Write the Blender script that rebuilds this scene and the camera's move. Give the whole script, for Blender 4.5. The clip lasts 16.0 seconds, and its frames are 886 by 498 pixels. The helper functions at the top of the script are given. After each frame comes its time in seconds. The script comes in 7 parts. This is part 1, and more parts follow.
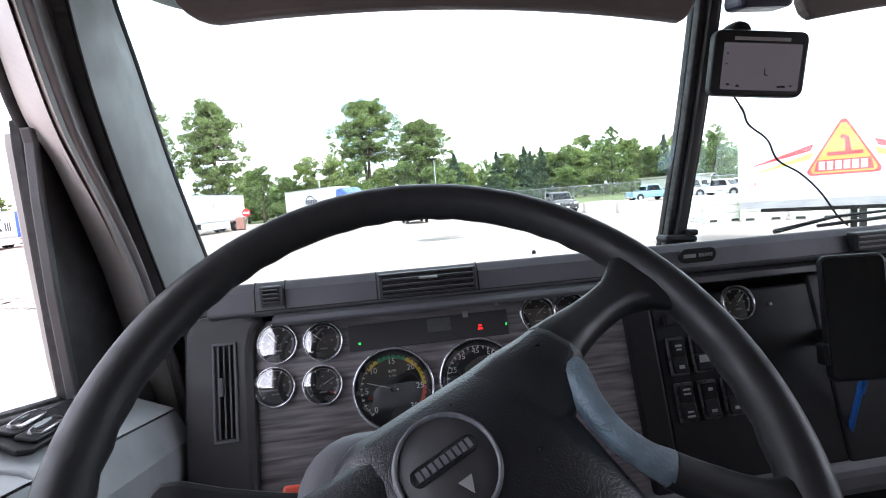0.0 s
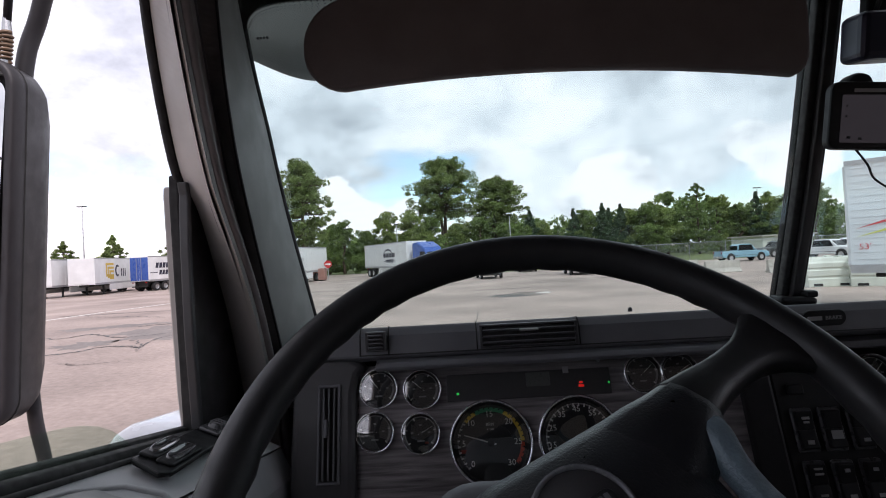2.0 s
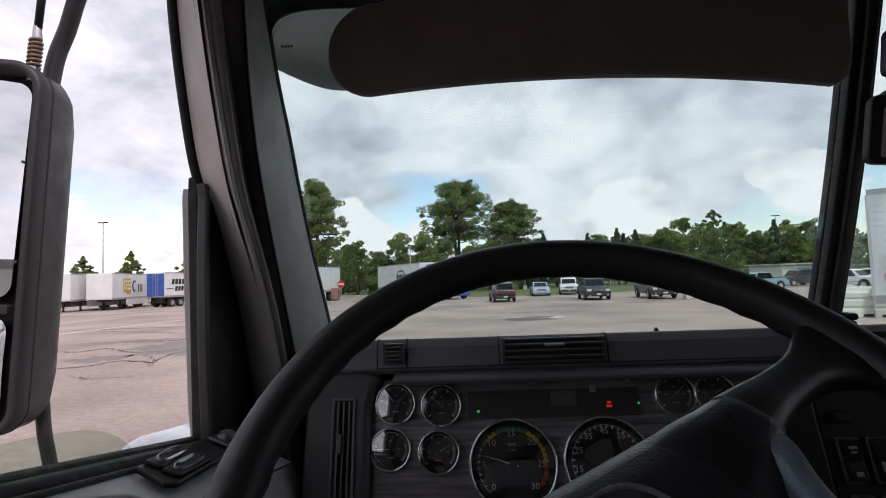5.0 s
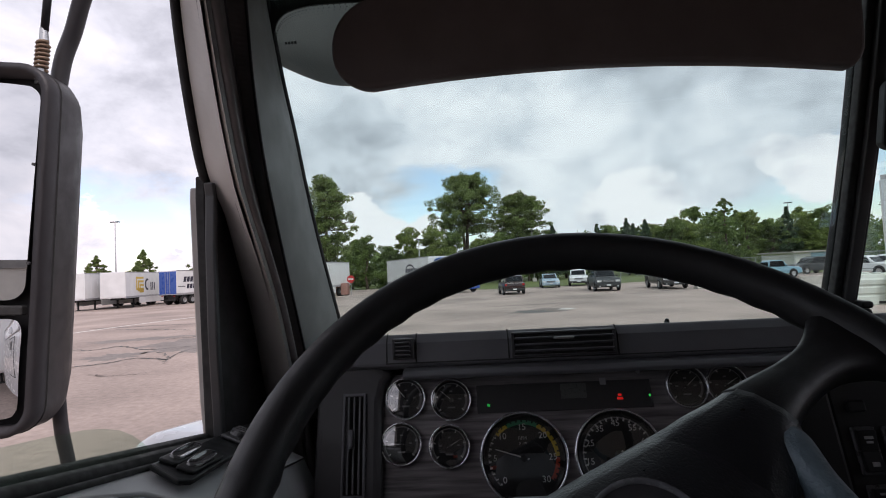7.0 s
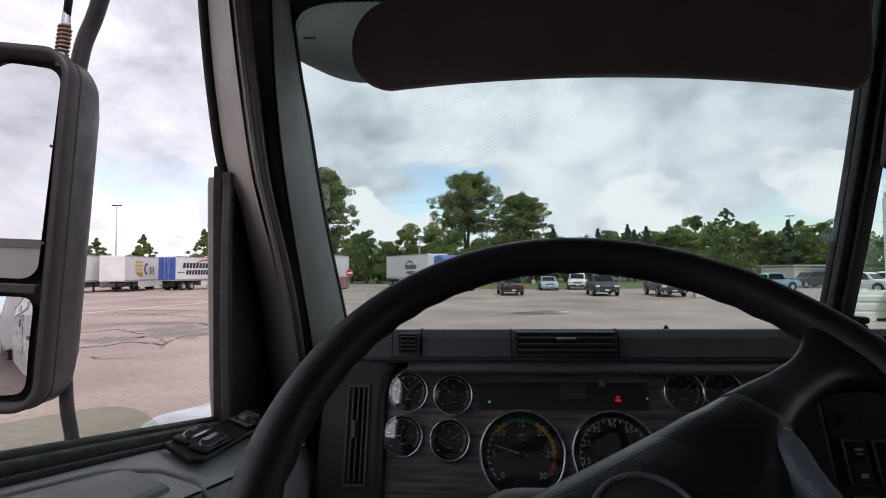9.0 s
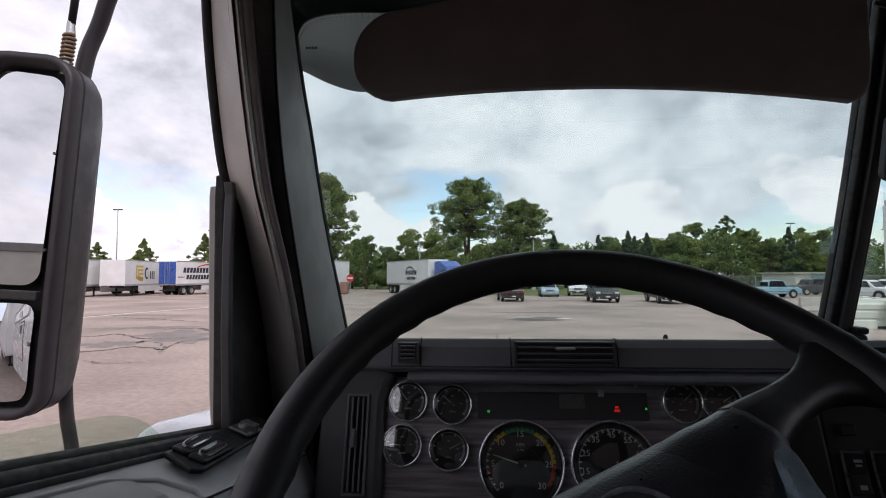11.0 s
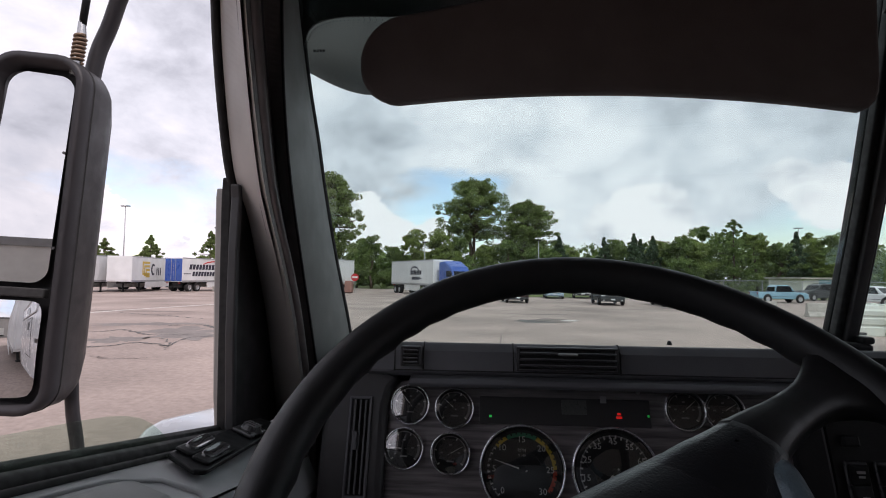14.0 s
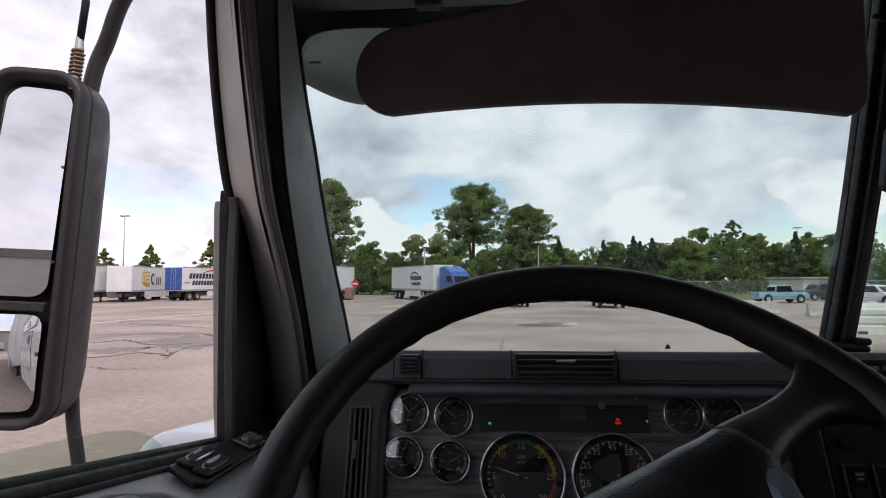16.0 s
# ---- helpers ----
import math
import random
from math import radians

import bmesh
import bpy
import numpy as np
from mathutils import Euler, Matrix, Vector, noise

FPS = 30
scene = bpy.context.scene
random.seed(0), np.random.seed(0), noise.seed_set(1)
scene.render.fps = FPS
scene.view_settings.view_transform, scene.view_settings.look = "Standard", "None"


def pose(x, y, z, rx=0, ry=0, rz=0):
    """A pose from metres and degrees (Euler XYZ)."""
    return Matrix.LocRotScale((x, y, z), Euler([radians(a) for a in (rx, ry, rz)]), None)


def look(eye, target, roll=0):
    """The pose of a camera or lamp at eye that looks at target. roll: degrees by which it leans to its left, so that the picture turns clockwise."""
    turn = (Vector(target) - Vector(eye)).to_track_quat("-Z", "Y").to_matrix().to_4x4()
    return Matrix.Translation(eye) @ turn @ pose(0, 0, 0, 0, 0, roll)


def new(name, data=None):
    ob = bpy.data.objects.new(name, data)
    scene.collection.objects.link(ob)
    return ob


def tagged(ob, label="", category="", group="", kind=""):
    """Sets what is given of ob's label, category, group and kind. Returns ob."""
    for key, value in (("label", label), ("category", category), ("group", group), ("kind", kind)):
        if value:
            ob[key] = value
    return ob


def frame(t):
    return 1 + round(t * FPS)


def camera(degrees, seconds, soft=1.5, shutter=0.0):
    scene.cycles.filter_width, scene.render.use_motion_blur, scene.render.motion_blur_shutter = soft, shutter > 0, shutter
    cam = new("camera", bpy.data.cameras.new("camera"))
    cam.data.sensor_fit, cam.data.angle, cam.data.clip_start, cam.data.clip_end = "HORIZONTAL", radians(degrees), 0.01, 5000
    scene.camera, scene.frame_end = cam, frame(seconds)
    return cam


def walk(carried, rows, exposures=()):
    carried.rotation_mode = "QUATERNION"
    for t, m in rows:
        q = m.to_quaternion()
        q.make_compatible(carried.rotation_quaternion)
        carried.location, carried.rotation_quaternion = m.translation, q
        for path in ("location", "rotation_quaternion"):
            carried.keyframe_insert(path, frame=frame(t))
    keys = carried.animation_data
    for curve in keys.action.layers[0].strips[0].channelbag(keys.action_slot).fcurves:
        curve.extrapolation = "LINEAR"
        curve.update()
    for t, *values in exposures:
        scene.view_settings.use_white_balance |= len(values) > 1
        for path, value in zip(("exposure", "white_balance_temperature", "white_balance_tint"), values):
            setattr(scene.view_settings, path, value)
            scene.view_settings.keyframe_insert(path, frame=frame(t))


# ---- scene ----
cam = camera(83.0, 16.0, soft=1.0)
PATH = [
    (0, (-0.6029, 0.0233, 2.1695), (-0.3440, 1.9953, 1.9590), -4.34),
    (0.5, (-0.5988, 0.0397, 2.1706), (-0.4257, 2.0260, 2.0139), -6.20),
    (1, (-0.6010, 0.0600, 2.1563), (-0.5310, 2.0534, 2.0101), -6.67),
    (1.5, (-0.6003, 0.0540, 2.1645), (-0.5857, 2.0528, 2.0966), -5.56),
    (2, (-0.6466, 0.0129, 2.1667), (-0.6643, 2.0127, 2.1948), -3.19),
    (2.5, (-0.6697, 0.0055, 2.1663), (-0.7049, 2.0041, 2.2325), -1.75),
    (3, (-0.6674, 0.0011, 2.1736), (-0.7148, 1.9982, 2.2708), -1.39),
    (3.5, (-0.6510, 0.0014, 2.1724), (-0.7110, 1.9969, 2.2919), -1.70),
    (6, (-0.6678, 0.0602, 2.1381), (-0.7410, 2.0554, 2.2553), -2.30),
    (6.5, (-0.6559, 0.0560, 2.1469), (-0.7545, 2.0514, 2.2396), -2.67),
    (7, (-0.6601, 0.0419, 2.1503), (-0.7618, 2.0371, 2.2448), -2.94),
    (7.5, (-0.6611, 0.0417, 2.1525), (-0.7675, 2.0367, 2.2443), -2.62),
    (8, (-0.6665, 0.0377, 2.1535), (-0.7756, 2.0326, 2.2446), -1.60),
    (8.5, (-0.6652, 0.0344, 2.1524), (-0.7761, 2.0294, 2.2382), -0.67),
    (9, (-0.6721, 0.0243, 2.1504), (-0.7749, 2.0198, 2.2363), -0.39),
    (11.5, (-0.6711, 0.0202, 2.1566), (-0.7782, 2.0143, 2.2676), 0.08),
    (12, (-0.6775, 0.0252, 2.1524), (-0.7960, 2.0190, 2.2562), 0.58),
    (12.5, (-0.6736, 0.0217, 2.1541), (-0.8025, 2.0151, 2.2535), 0.68),
    (13, (-0.6793, 0.0181, 2.1553), (-0.8108, 2.0113, 2.2558), 0.72),
    (13.5, (-0.6773, 0.0174, 2.1537), (-0.8087, 2.0102, 2.2607), 0.74),
    (14, (-0.6697, 0.0176, 2.1621), (-0.7943, 2.0107, 2.2719), 0.67),
    (14.5, (-0.6698, 0.0153, 2.1613), (-0.7857, 2.0080, 2.2867), 0.38),
    (15, (-0.6734, 0.0142, 2.1604), (-0.7917, 2.0063, 2.2919), 0.27),
    (15.5, (-0.6680, 0.0155, 2.1623), (-0.7874, 2.0078, 2.2916), 0.21),
    (16, (-0.6650, 0.0122, 2.1672), (-0.7885, 2.0042, 2.2973), -0.21),
]
walk(cam, [(t, look(eye, target, roll)) for t, eye, target, roll in PATH],
     exposures=[(0.0, 2.14, 6180, 22), (0.3, 1.64, 6140, 22), (0.6, 1.06, 6100, 22), (1.0, 0.66, 6080, 22), (1.5, 0.42, 6180, 23), (2.0, 0.34, 6360, 23), (2.5, 0.19, 6440, 23), (3.5, 0.07, 6480, 23), (16.0, 0.03, 6500, 23)])

# ---- world and sun ----
SUN_EL, SUN_ROT = radians(52), radians(150)
world = bpy.data.worlds.new("sky")
scene.world = world
world.use_nodes = True
wn = world.node_tree
wn.nodes.clear()


def wnode(kind, **kw):
    n = wn.nodes.new(kind)
    for k, v in kw.items():
        n.inputs[k].default_value = v
    return n


sky = wn.nodes.new("ShaderNodeTexSky")
sky.sky_type, sky.sun_disc, sky.sun_elevation, sky.sun_rotation = "NISHITA", False, SUN_EL, SUN_ROT
coord = wn.nodes.new("ShaderNodeTexCoord")


def cloud_noise(scale, detail, rough, shift, squash=2.1):
    mp = wn.nodes.new("ShaderNodeMapping")
    mp.inputs["Location"].default_value = shift
    mp.inputs["Scale"].default_value = (1, 1, squash)
    wn.links.new(coord.outputs["Generated"], mp.inputs[0])
    n = wnode("ShaderNodeTexNoise", Scale=scale, Detail=detail, Roughness=rough, Distortion=0.25)
    wn.links.new(mp.outputs[0], n.inputs["Vector"])
    return n


def wramp(src, stops):
    r = wn.nodes.new("ShaderNodeValToRGB")
    el = r.color_ramp.elements
    while len(el) < len(stops):
        el.new(0.5)
    for e, (p, c) in zip(el, stops):
        e.position, e.color = p, (*c, 1)
    wn.links.new(src, r.inputs[0])
    return r


def wmath(op, a, b):
    n = wn.nodes.new("ShaderNodeMath")
    n.operation = op
    for k, v in enumerate((a, b)):
        if isinstance(v, (int, float)):
            n.inputs[k].default_value = v
        else:
            wn.links.new(v, n.inputs[k])
    return n.outputs[0]


def wmix(f, a, b):
    n = wn.nodes.new("ShaderNodeMix")
    n.data_type = "RGBA"
    wn.links.new(f, n.inputs[0])
    wn.links.new(a, n.inputs[6])
    wn.links.new(b, n.inputs[7])
    return n.outputs[2]


# high grey sheet that thins out low down, white heaps below it
sep = wn.nodes.new("ShaderNodeSeparateXYZ")
wn.links.new(coord.outputs["Generated"], sep.inputs[0])
high = wn.nodes.new("ShaderNodeMapRange")
high.inputs[1].default_value, high.inputs[2].default_value = 0.06, 0.26
high.inputs[3].default_value, high.inputs[4].default_value = -0.10, 0.12
wn.links.new(sep.outputs["Z"], high.inputs[0])


def swell(src, spots):
    """Raises or lowers a cloud field about directions of the sky: (x, y, z), degrees, amount."""
    for way, deg, amount in spots:
        dot = wn.nodes.new("ShaderNodeVectorMath")
        dot.operation = "DOT_PRODUCT"
        dot.inputs[1].default_value = Vector(way).normalized()
        wn.links.new(coord.outputs["Generated"], dot.inputs[0])
        near = wn.nodes.new("ShaderNodeMapRange")
        near.interpolation_type = "SMOOTHSTEP"
        near.inputs[1].default_value, near.inputs[2].default_value = math.cos(radians(deg)), 1.0
        near.inputs[3].default_value, near.inputs[4].default_value = 0.0, amount
        wn.links.new(dot.outputs["Value"], near.inputs[0])
        src = wmath("ADD", src, near.outputs[0])
    return src


# blue gaps low down, grey banks high up, white heaps over the trees
gaps = swell(cloud_noise(2.3, 9, 0.56, (3.1, 0.4, 0.2)).outputs["Fac"], (
    ((-0.03, 0.983, 0.18), 6, -0.04), ((-0.555, 0.812, 0.17), 7, 0.05), ((0.44, 0.88, 0.165), 11, 0.12), ((0.20, 0.965, 0.17), 8, 0.06)))
cover = wramp(wmath("ADD", gaps, high.outputs[0]), [(0.385, (0, 0, 0)), (0.50, (1, 1, 1))])
puffs = wmath("MULTIPLY", wmath("SUBTRACT", cloud_noise(8.5, 9, 0.55, (2.2, 6.1, 1.4), 1.4).outputs["Fac"], 0.5), 1.0)
banks = swell(wmath("ADD", cloud_noise(3.0, 10, 0.58, (7.7, 2.4, 0.5)).outputs["Fac"], puffs), (
    ((0.41, 0.862, 0.30), 8, -0.15), ((0.525, 0.813, 0.26), 7, -0.13), ((0.272, 0.906, 0.324), 7, -0.17), ((0.30, 0.92, 0.250), 6, 0.14), ((0.214, 0.951, 0.215), 7, 0.10), ((-0.215, 0.953, 0.225), 9, -0.06), ((-0.50, 0.833, 0.24), 9, -0.05),
    ((0.176, 0.951, 0.245), 9, 0.10), ((-0.02, 0.96, 0.25), 8, 0.08), ((0.45, 0.87, 0.19), 7, 0.08)))
body = wramp(banks,
             [(0.20, (0.44, 0.475, 0.515)), (0.46, (0.69, 0.735, 0.775)), (0.74, (0.93, 0.95, 0.96))])
heap_n = cloud_noise(7.0, 11, 0.64, (1.3, 5.1, 0.75), 1.5).outputs["Fac"]
heap_n = swell(heap_n, (
    ((-0.197, 0.975, 0.10), 5, 0.40), ((-0.10, 0.992, 0.075), 4.5, 0.32), ((0.319, 0.938, 0.125), 5, 0.30), ((0.27, 0.955, 0.105), 4, 0.24), ((0.499, 0.848, 0.176), 3, 0.32), ((0.554, 0.818, 0.152), 5, 0.36),
    ((-0.507, 0.858, 0.05), 5, 0.14), ((-0.613, 0.783, 0.08), 5, 0.16), ((-0.13, 0.978, 0.163), 5, -0.2)))
heap = wramp(wmath("SUBTRACT", heap_n, wmath("MULTIPLY", sep.outputs["Z"], 1.5)), [(0.39, (0, 0, 0)), (0.45, (1, 1, 1))])
heapc = wramp(swell(cloud_noise(9.0, 8, 0.6, (4.0, 1.1, 2.2), 1.5).outputs["Fac"], (((-0.179, 0.979, 0.098), 5, 0.18), ((-0.10, 0.992, 0.085), 5, 0.18), ((0.308, 0.944, 0.125), 4, 0.10))), [(0.34, (0.66, 0.69, 0.73)), (0.56, (0.98, 0.972, 0.965))])
skyscale = wn.nodes.new("ShaderNodeMix")
skyscale.data_type, skyscale.blend_type = "RGBA", "MULTIPLY"
skyscale.inputs[0].default_value = 1.0
wn.links.new(sky.outputs[0], skyscale.inputs[6])
skyscale.inputs[7].default_value = (0.185, 0.178, 0.163, 1)
mixsky = wn.nodes.new("ShaderNodeMix")
mixsky.data_type = "RGBA"
wn.links.new(cover.outputs[0], mixsky.inputs[0])
wn.links.new(skyscale.outputs[2], mixsky.inputs[6])
wn.links.new(body.outputs[0], mixsky.inputs[7])
bg = wn.nodes.new("ShaderNodeBackground")
bg.inputs["Strength"].default_value = 1.15
wn.links.new(wmix(heap.outputs[0], mixsky.outputs[2], heapc.outputs[0]), bg.inputs[0])
wout = wn.nodes.new("ShaderNodeOutputWorld")
wn.links.new(bg.outputs[0], wout.inputs[0])

sun = new("sun", bpy.data.lights.new("sun", "SUN"))
sun.data.energy, sun.data.angle, sun.data.color = 1.9, radians(12), (1.0, 0.96, 0.9)
sun.matrix_world = pose(0, 0, 30, 90 - math.degrees(SUN_EL), 0, 180 - math.degrees(SUN_ROT))


# ---- materials ----
def mat(name, base, rough=0.5, metal=0.0, var=0.12, scale=6.0, bump=0.0, bscale=150.0, stain=0.0, sscale=1.2, coat=0.0, emit=0.0, island=0.0, spec=0.5, stretch=(1, 1, 1), crease=0.0, thin=0.0):
    """A principled material with grain and stains at two scales, and fine relief."""
    m = bpy.data.materials.new(name)
    m.use_nodes = True
    nt = m.node_tree
    b = nt.nodes["Principled BSDF"]
    b.inputs["Roughness"].default_value, b.inputs["Metallic"].default_value = rough, metal
    b.inputs["Coat Weight"].default_value = coat
    b.inputs["Specular IOR Level"].default_value = spec
    tc = nt.nodes.new("ShaderNodeTexCoord")
    mp = nt.nodes.new("ShaderNodeMapping")
    mp.inputs["Scale"].default_value = stretch
    nt.links.new(tc.outputs["Object"], mp.inputs[0])

    def noise_tex(sc, det=6.0):
        n = nt.nodes.new("ShaderNodeTexNoise")
        n.inputs["Scale"].default_value, n.inputs["Detail"].default_value = sc, det
        nt.links.new(mp.outputs[0], n.inputs["Vector"])
        return n

    def ramp(src, lo, hi):
        r = nt.nodes.new("ShaderNodeMapRange")
        r.inputs[1].default_value, r.inputs[2].default_value = 0.3, 0.7
        r.inputs[3].default_value, r.inputs[4].default_value = lo, hi
        nt.links.new(src, r.inputs[0])
        return r

    def times(a, b_):
        n = nt.nodes.new("ShaderNodeMath")
        n.operation = "MULTIPLY"
        nt.links.new(a, n.inputs[0])
        nt.links.new(b_, n.inputs[1])
        return n.outputs[0]

    fac = ramp(noise_tex(scale).outputs["Fac"], 1 - var, 1 + var).outputs[0]
    if stain:
        fac = times(fac, ramp(noise_tex(sscale, 8.0).outputs["Fac"], 1 - stain, 1 + stain * 0.4).outputs[0])
    if island:
        geo = nt.nodes.new("ShaderNodeNewGeometry")
        r = nt.nodes.new("ShaderNodeMapRange")
        r.inputs[3].default_value, r.inputs[4].default_value = 1 - island, 1 + island
        nt.links.new(geo.outputs["Random Per Island"], r.inputs[0])
        fac = times(fac, r.outputs[0])
    mul = nt.nodes.new("ShaderNodeVectorMath")
    mul.operation = "SCALE"
    mul.inputs[0].default_value = base
    nt.links.new(fac, mul.inputs["Scale"])
    nt.links.new(mul.outputs[0], b.inputs["Base Color"])
    rr = ramp(noise_tex(scale * 2.3).outputs["Fac"], rough * 0.8, min(rough * 1.2, 1))
    nt.links.new(rr.outputs[0], b.inputs["Roughness"])
    if bump:
        bp = nt.nodes.new("ShaderNodeBump")
        bp.inputs["Strength"].default_value, bp.inputs["Distance"].default_value = bump, 0.5 / bscale
        nt.links.new(noise_tex(bscale, 3.0).outputs["Fac"], bp.inputs["Height"])
        nt.links.new(bp.outputs[0], b.inputs["Normal"])
        if crease:
            vo = nt.nodes.new("ShaderNodeTexVoronoi")
            vo.feature = "DISTANCE_TO_EDGE"
            vo.inputs["Scale"].default_value = crease
            warp = nt.nodes.new("ShaderNodeMix")
            warp.data_type = "VECTOR"
            warp.inputs[0].default_value = 0.012
            nt.links.new(mp.outputs[0], warp.inputs[4])
            nt.links.new(noise_tex(60.0, 3.0).outputs["Color"], warp.inputs[5])
            nt.links.new(warp.outputs[1], vo.inputs["Vector"])
            flat = nt.nodes.new("ShaderNodeMapRange")
            flat.inputs[2].default_value = 0.16
            nt.links.new(vo.outputs["Distance"], flat.inputs[0])
            b2 = nt.nodes.new("ShaderNodeBump")
            b2.inputs["Strength"].default_value, b2.inputs["Distance"].default_value = 0.30, 0.0004
            nt.links.new(flat.outputs[0], b2.inputs["Height"])
            nt.links.new(bp.outputs[0], b2.inputs["Normal"])
            nt.links.new(b2.outputs[0], b.inputs["Normal"])
    if thin:
        tl = nt.nodes.new("ShaderNodeBsdfTranslucent")
        ms = nt.nodes.new("ShaderNodeMixShader")
        ms.inputs[0].default_value = thin
        nt.links.new(mul.outputs[0], tl.inputs[0])
        nt.links.new(b.outputs[0], ms.inputs[1])
        nt.links.new(tl.outputs[0], ms.inputs[2])
        nt.links.new(ms.outputs[0], nt.nodes["Material Output"].inputs[0])
    if emit:
        b.inputs["Emission Color"].default_value, b.inputs["Emission Strength"].default_value = (*base, 1), emit
    return m


def glass_mat(name, tint, gloss=0.035, rough=0.0):
    """Thin clear pane: straight through, with a slight gloss."""
    m = bpy.data.materials.new(name)
    m.use_nodes = True
    nt = m.node_tree
    nt.nodes.clear()
    out = nt.nodes.new("ShaderNodeOutputMaterial")
    tr = nt.nodes.new("ShaderNodeBsdfTransparent")
    tr.inputs[0].default_value = (*tint, 1)
    gl = nt.nodes.new("ShaderNodeBsdfGlossy")
    gl.inputs["Roughness"].default_value = rough
    mx = nt.nodes.new("ShaderNodeMixShader")
    mx.inputs[0].default_value = gloss
    nt.links.new(tr.outputs[0], mx.inputs[1])
    nt.links.new(gl.outputs[0], mx.inputs[2])
    nt.links.new(mx.outputs[0], out.inputs[0])
    return m


# cab
M_RIM = mat("rim_leather", (0.018, 0.018, 0.019), 0.48, bump=0.25, bscale=900, var=0.15, scale=30)
# blue cast in the pad's near-black base stands in for reflected sky
M_PAD = mat("pad_vinyl", (0.011, 0.0125, 0.0155), 0.34, spec=0.8, bump=0.55, bscale=520, var=0.2, scale=25, crease=330)
M_SPOKE = mat("spoke_trim", (0.15, 0.205, 0.24), 0.42, bump=0.9, bscale=420, var=0.3, scale=60, crease=400)
M_DASH = mat("dash_vinyl", (0.125, 0.125, 0.134), 0.55, bump=0.35, bscale=700, var=0.12, scale=12, stain=0.12, sscale=5)
M_DASHD = mat("dash_dark", (0.058, 0.057, 0.060), 0.5, bump=0.25, bscale=700, var=0.15, scale=12)
M_CHEEK = mat("cheek_plastic", (0.040, 0.038, 0.040), 0.5, bump=0.25, bscale=700, var=0.15, scale=12)
M_PANEL = mat("dark_woodgrain", (0.150, 0.135, 0.137), 0.35, var=0.60, scale=11, bump=0.12, bscale=60, stretch=(1.0, 14, 16))
M_DARKP = mat("dark_panel", (0.010, 0.0095, 0.0105), 0.5, var=0.2, scale=14, bump=0.15, bscale=500, spec=0.25)
M_SOOT = mat("matt_black_trim", (0.030, 0.027, 0.028), 0.6, var=0.15, scale=14, bump=0.15, bscale=500)
M_STRIP = mat("smoked_strip", (0.040, 0.038, 0.039), 0.4, var=0.06, scale=300)
M_BLACK = mat("black_plastic", (0.014, 0.014, 0.015), 0.45, var=0.15, scale=30, spec=0.2)
M_GLOSSB = mat("gloss_black", (0.005, 0.005, 0.006), 0.08, var=0.1, scale=20)
M_KNOB = mat("knob_plastic", (0.05, 0.05, 0.052), 0.3, var=0.1, scale=60)
M_RING = mat("emblem_rim", (0.16, 0.165, 0.175), 0.25, var=0.2, scale=40)
M_ROCK = mat("rocker_gloss", (0.05, 0.05, 0.052), 0.14, var=0.1, scale=60, coat=0.8)
M_CHROME = mat("chrome_bezel", (0.84, 0.85, 0.87), 0.16, metal=0.8, var=0.05, scale=40)
M_DIAL = mat("gauge_dial", (0.006, 0.006, 0.007), 0.6, var=0.1, scale=60)
M_WHITE = mat("gauge_white", (0.75, 0.75, 0.72), 0.5, var=0.05, scale=80)
M_GREY_INK = mat("switch_ink", (0.28, 0.28, 0.28), 0.6, var=0.05, scale=80)
M_YEL = mat("gauge_yellow", (0.75, 0.55, 0.05), 0.5, var=0.05, scale=80)
M_GRN = mat("gauge_green", (0.05, 0.32, 0.16), 0.5, var=0.05, scale=80)
M_REDM = mat("gauge_red", (0.65, 0.07, 0.03), 0.5, var=0.05, scale=80)
M_LEDR = mat("red_lamp", (1.0, 0.03, 0.02), 0.4, emit=0.22, var=0.02)
M_LEDG = mat("green_lamp", (0.02, 1.0, 0.15), 0.4, emit=0.2, var=0.02)
M_LCD = mat("lcd_screen", (0.085, 0.09, 0.085), 0.3, var=0.02, scale=200)
M_TRIM = mat("pillar_trim", (0.185, 0.186, 0.182), 0.6, bump=0.2, bscale=600, var=0.05, scale=10, stain=0.04, sscale=4)
M_BEIGE = mat("door_frame_trim", (0.47, 0.44, 0.415), 0.45, bump=0.1, bscale=500, var=0.08, scale=10, stain=0.12, sscale=5)
M_STRIPG = mat("grey_brown_rubber", (0.17, 0.152, 0.148), 0.6, var=0.15, scale=30)
M_SEAL = mat("rubber_seal", (0.026, 0.025, 0.025), 0.75, var=0.2, scale=40)
M_DOOR = mat("door_panel", (0.40, 0.405, 0.41), 0.6, bump=0.35, bscale=600, var=0.12, scale=12, stain=0.15, sscale=5)
M_VISOR = mat("visor_vinyl", (0.112, 0.094, 0.091), 0.7, bump=0.3, bscale=600, var=0.12, scale=10)
# pale tone for the unseen rear walls, picked to throw light forward
M_REAR_BOUNCE = mat("rear_bounce_cloth", (0.42, 0.40, 0.37), 0.85, bump=0.3, bscale=400, var=0.1, scale=12)
M_LINER = mat("headliner", (0.06, 0.06, 0.062), 0.9, bump=0.4, bscale=900, var=0.12, scale=40)
M_CORNER = mat("corner_plastic", (0.25, 0.255, 0.25), 0.45, bump=0.15, bscale=500, var=0.08, scale=12)
M_CEIL = mat("headliner_cloth", (0.15, 0.146, 0.145), 0.9, bump=0.4, bscale=900, var=0.12, scale=40)
M_FLOOR = mat("rubber_floor", (0.02, 0.02, 0.02), 0.8, bump=0.4, bscale=300)
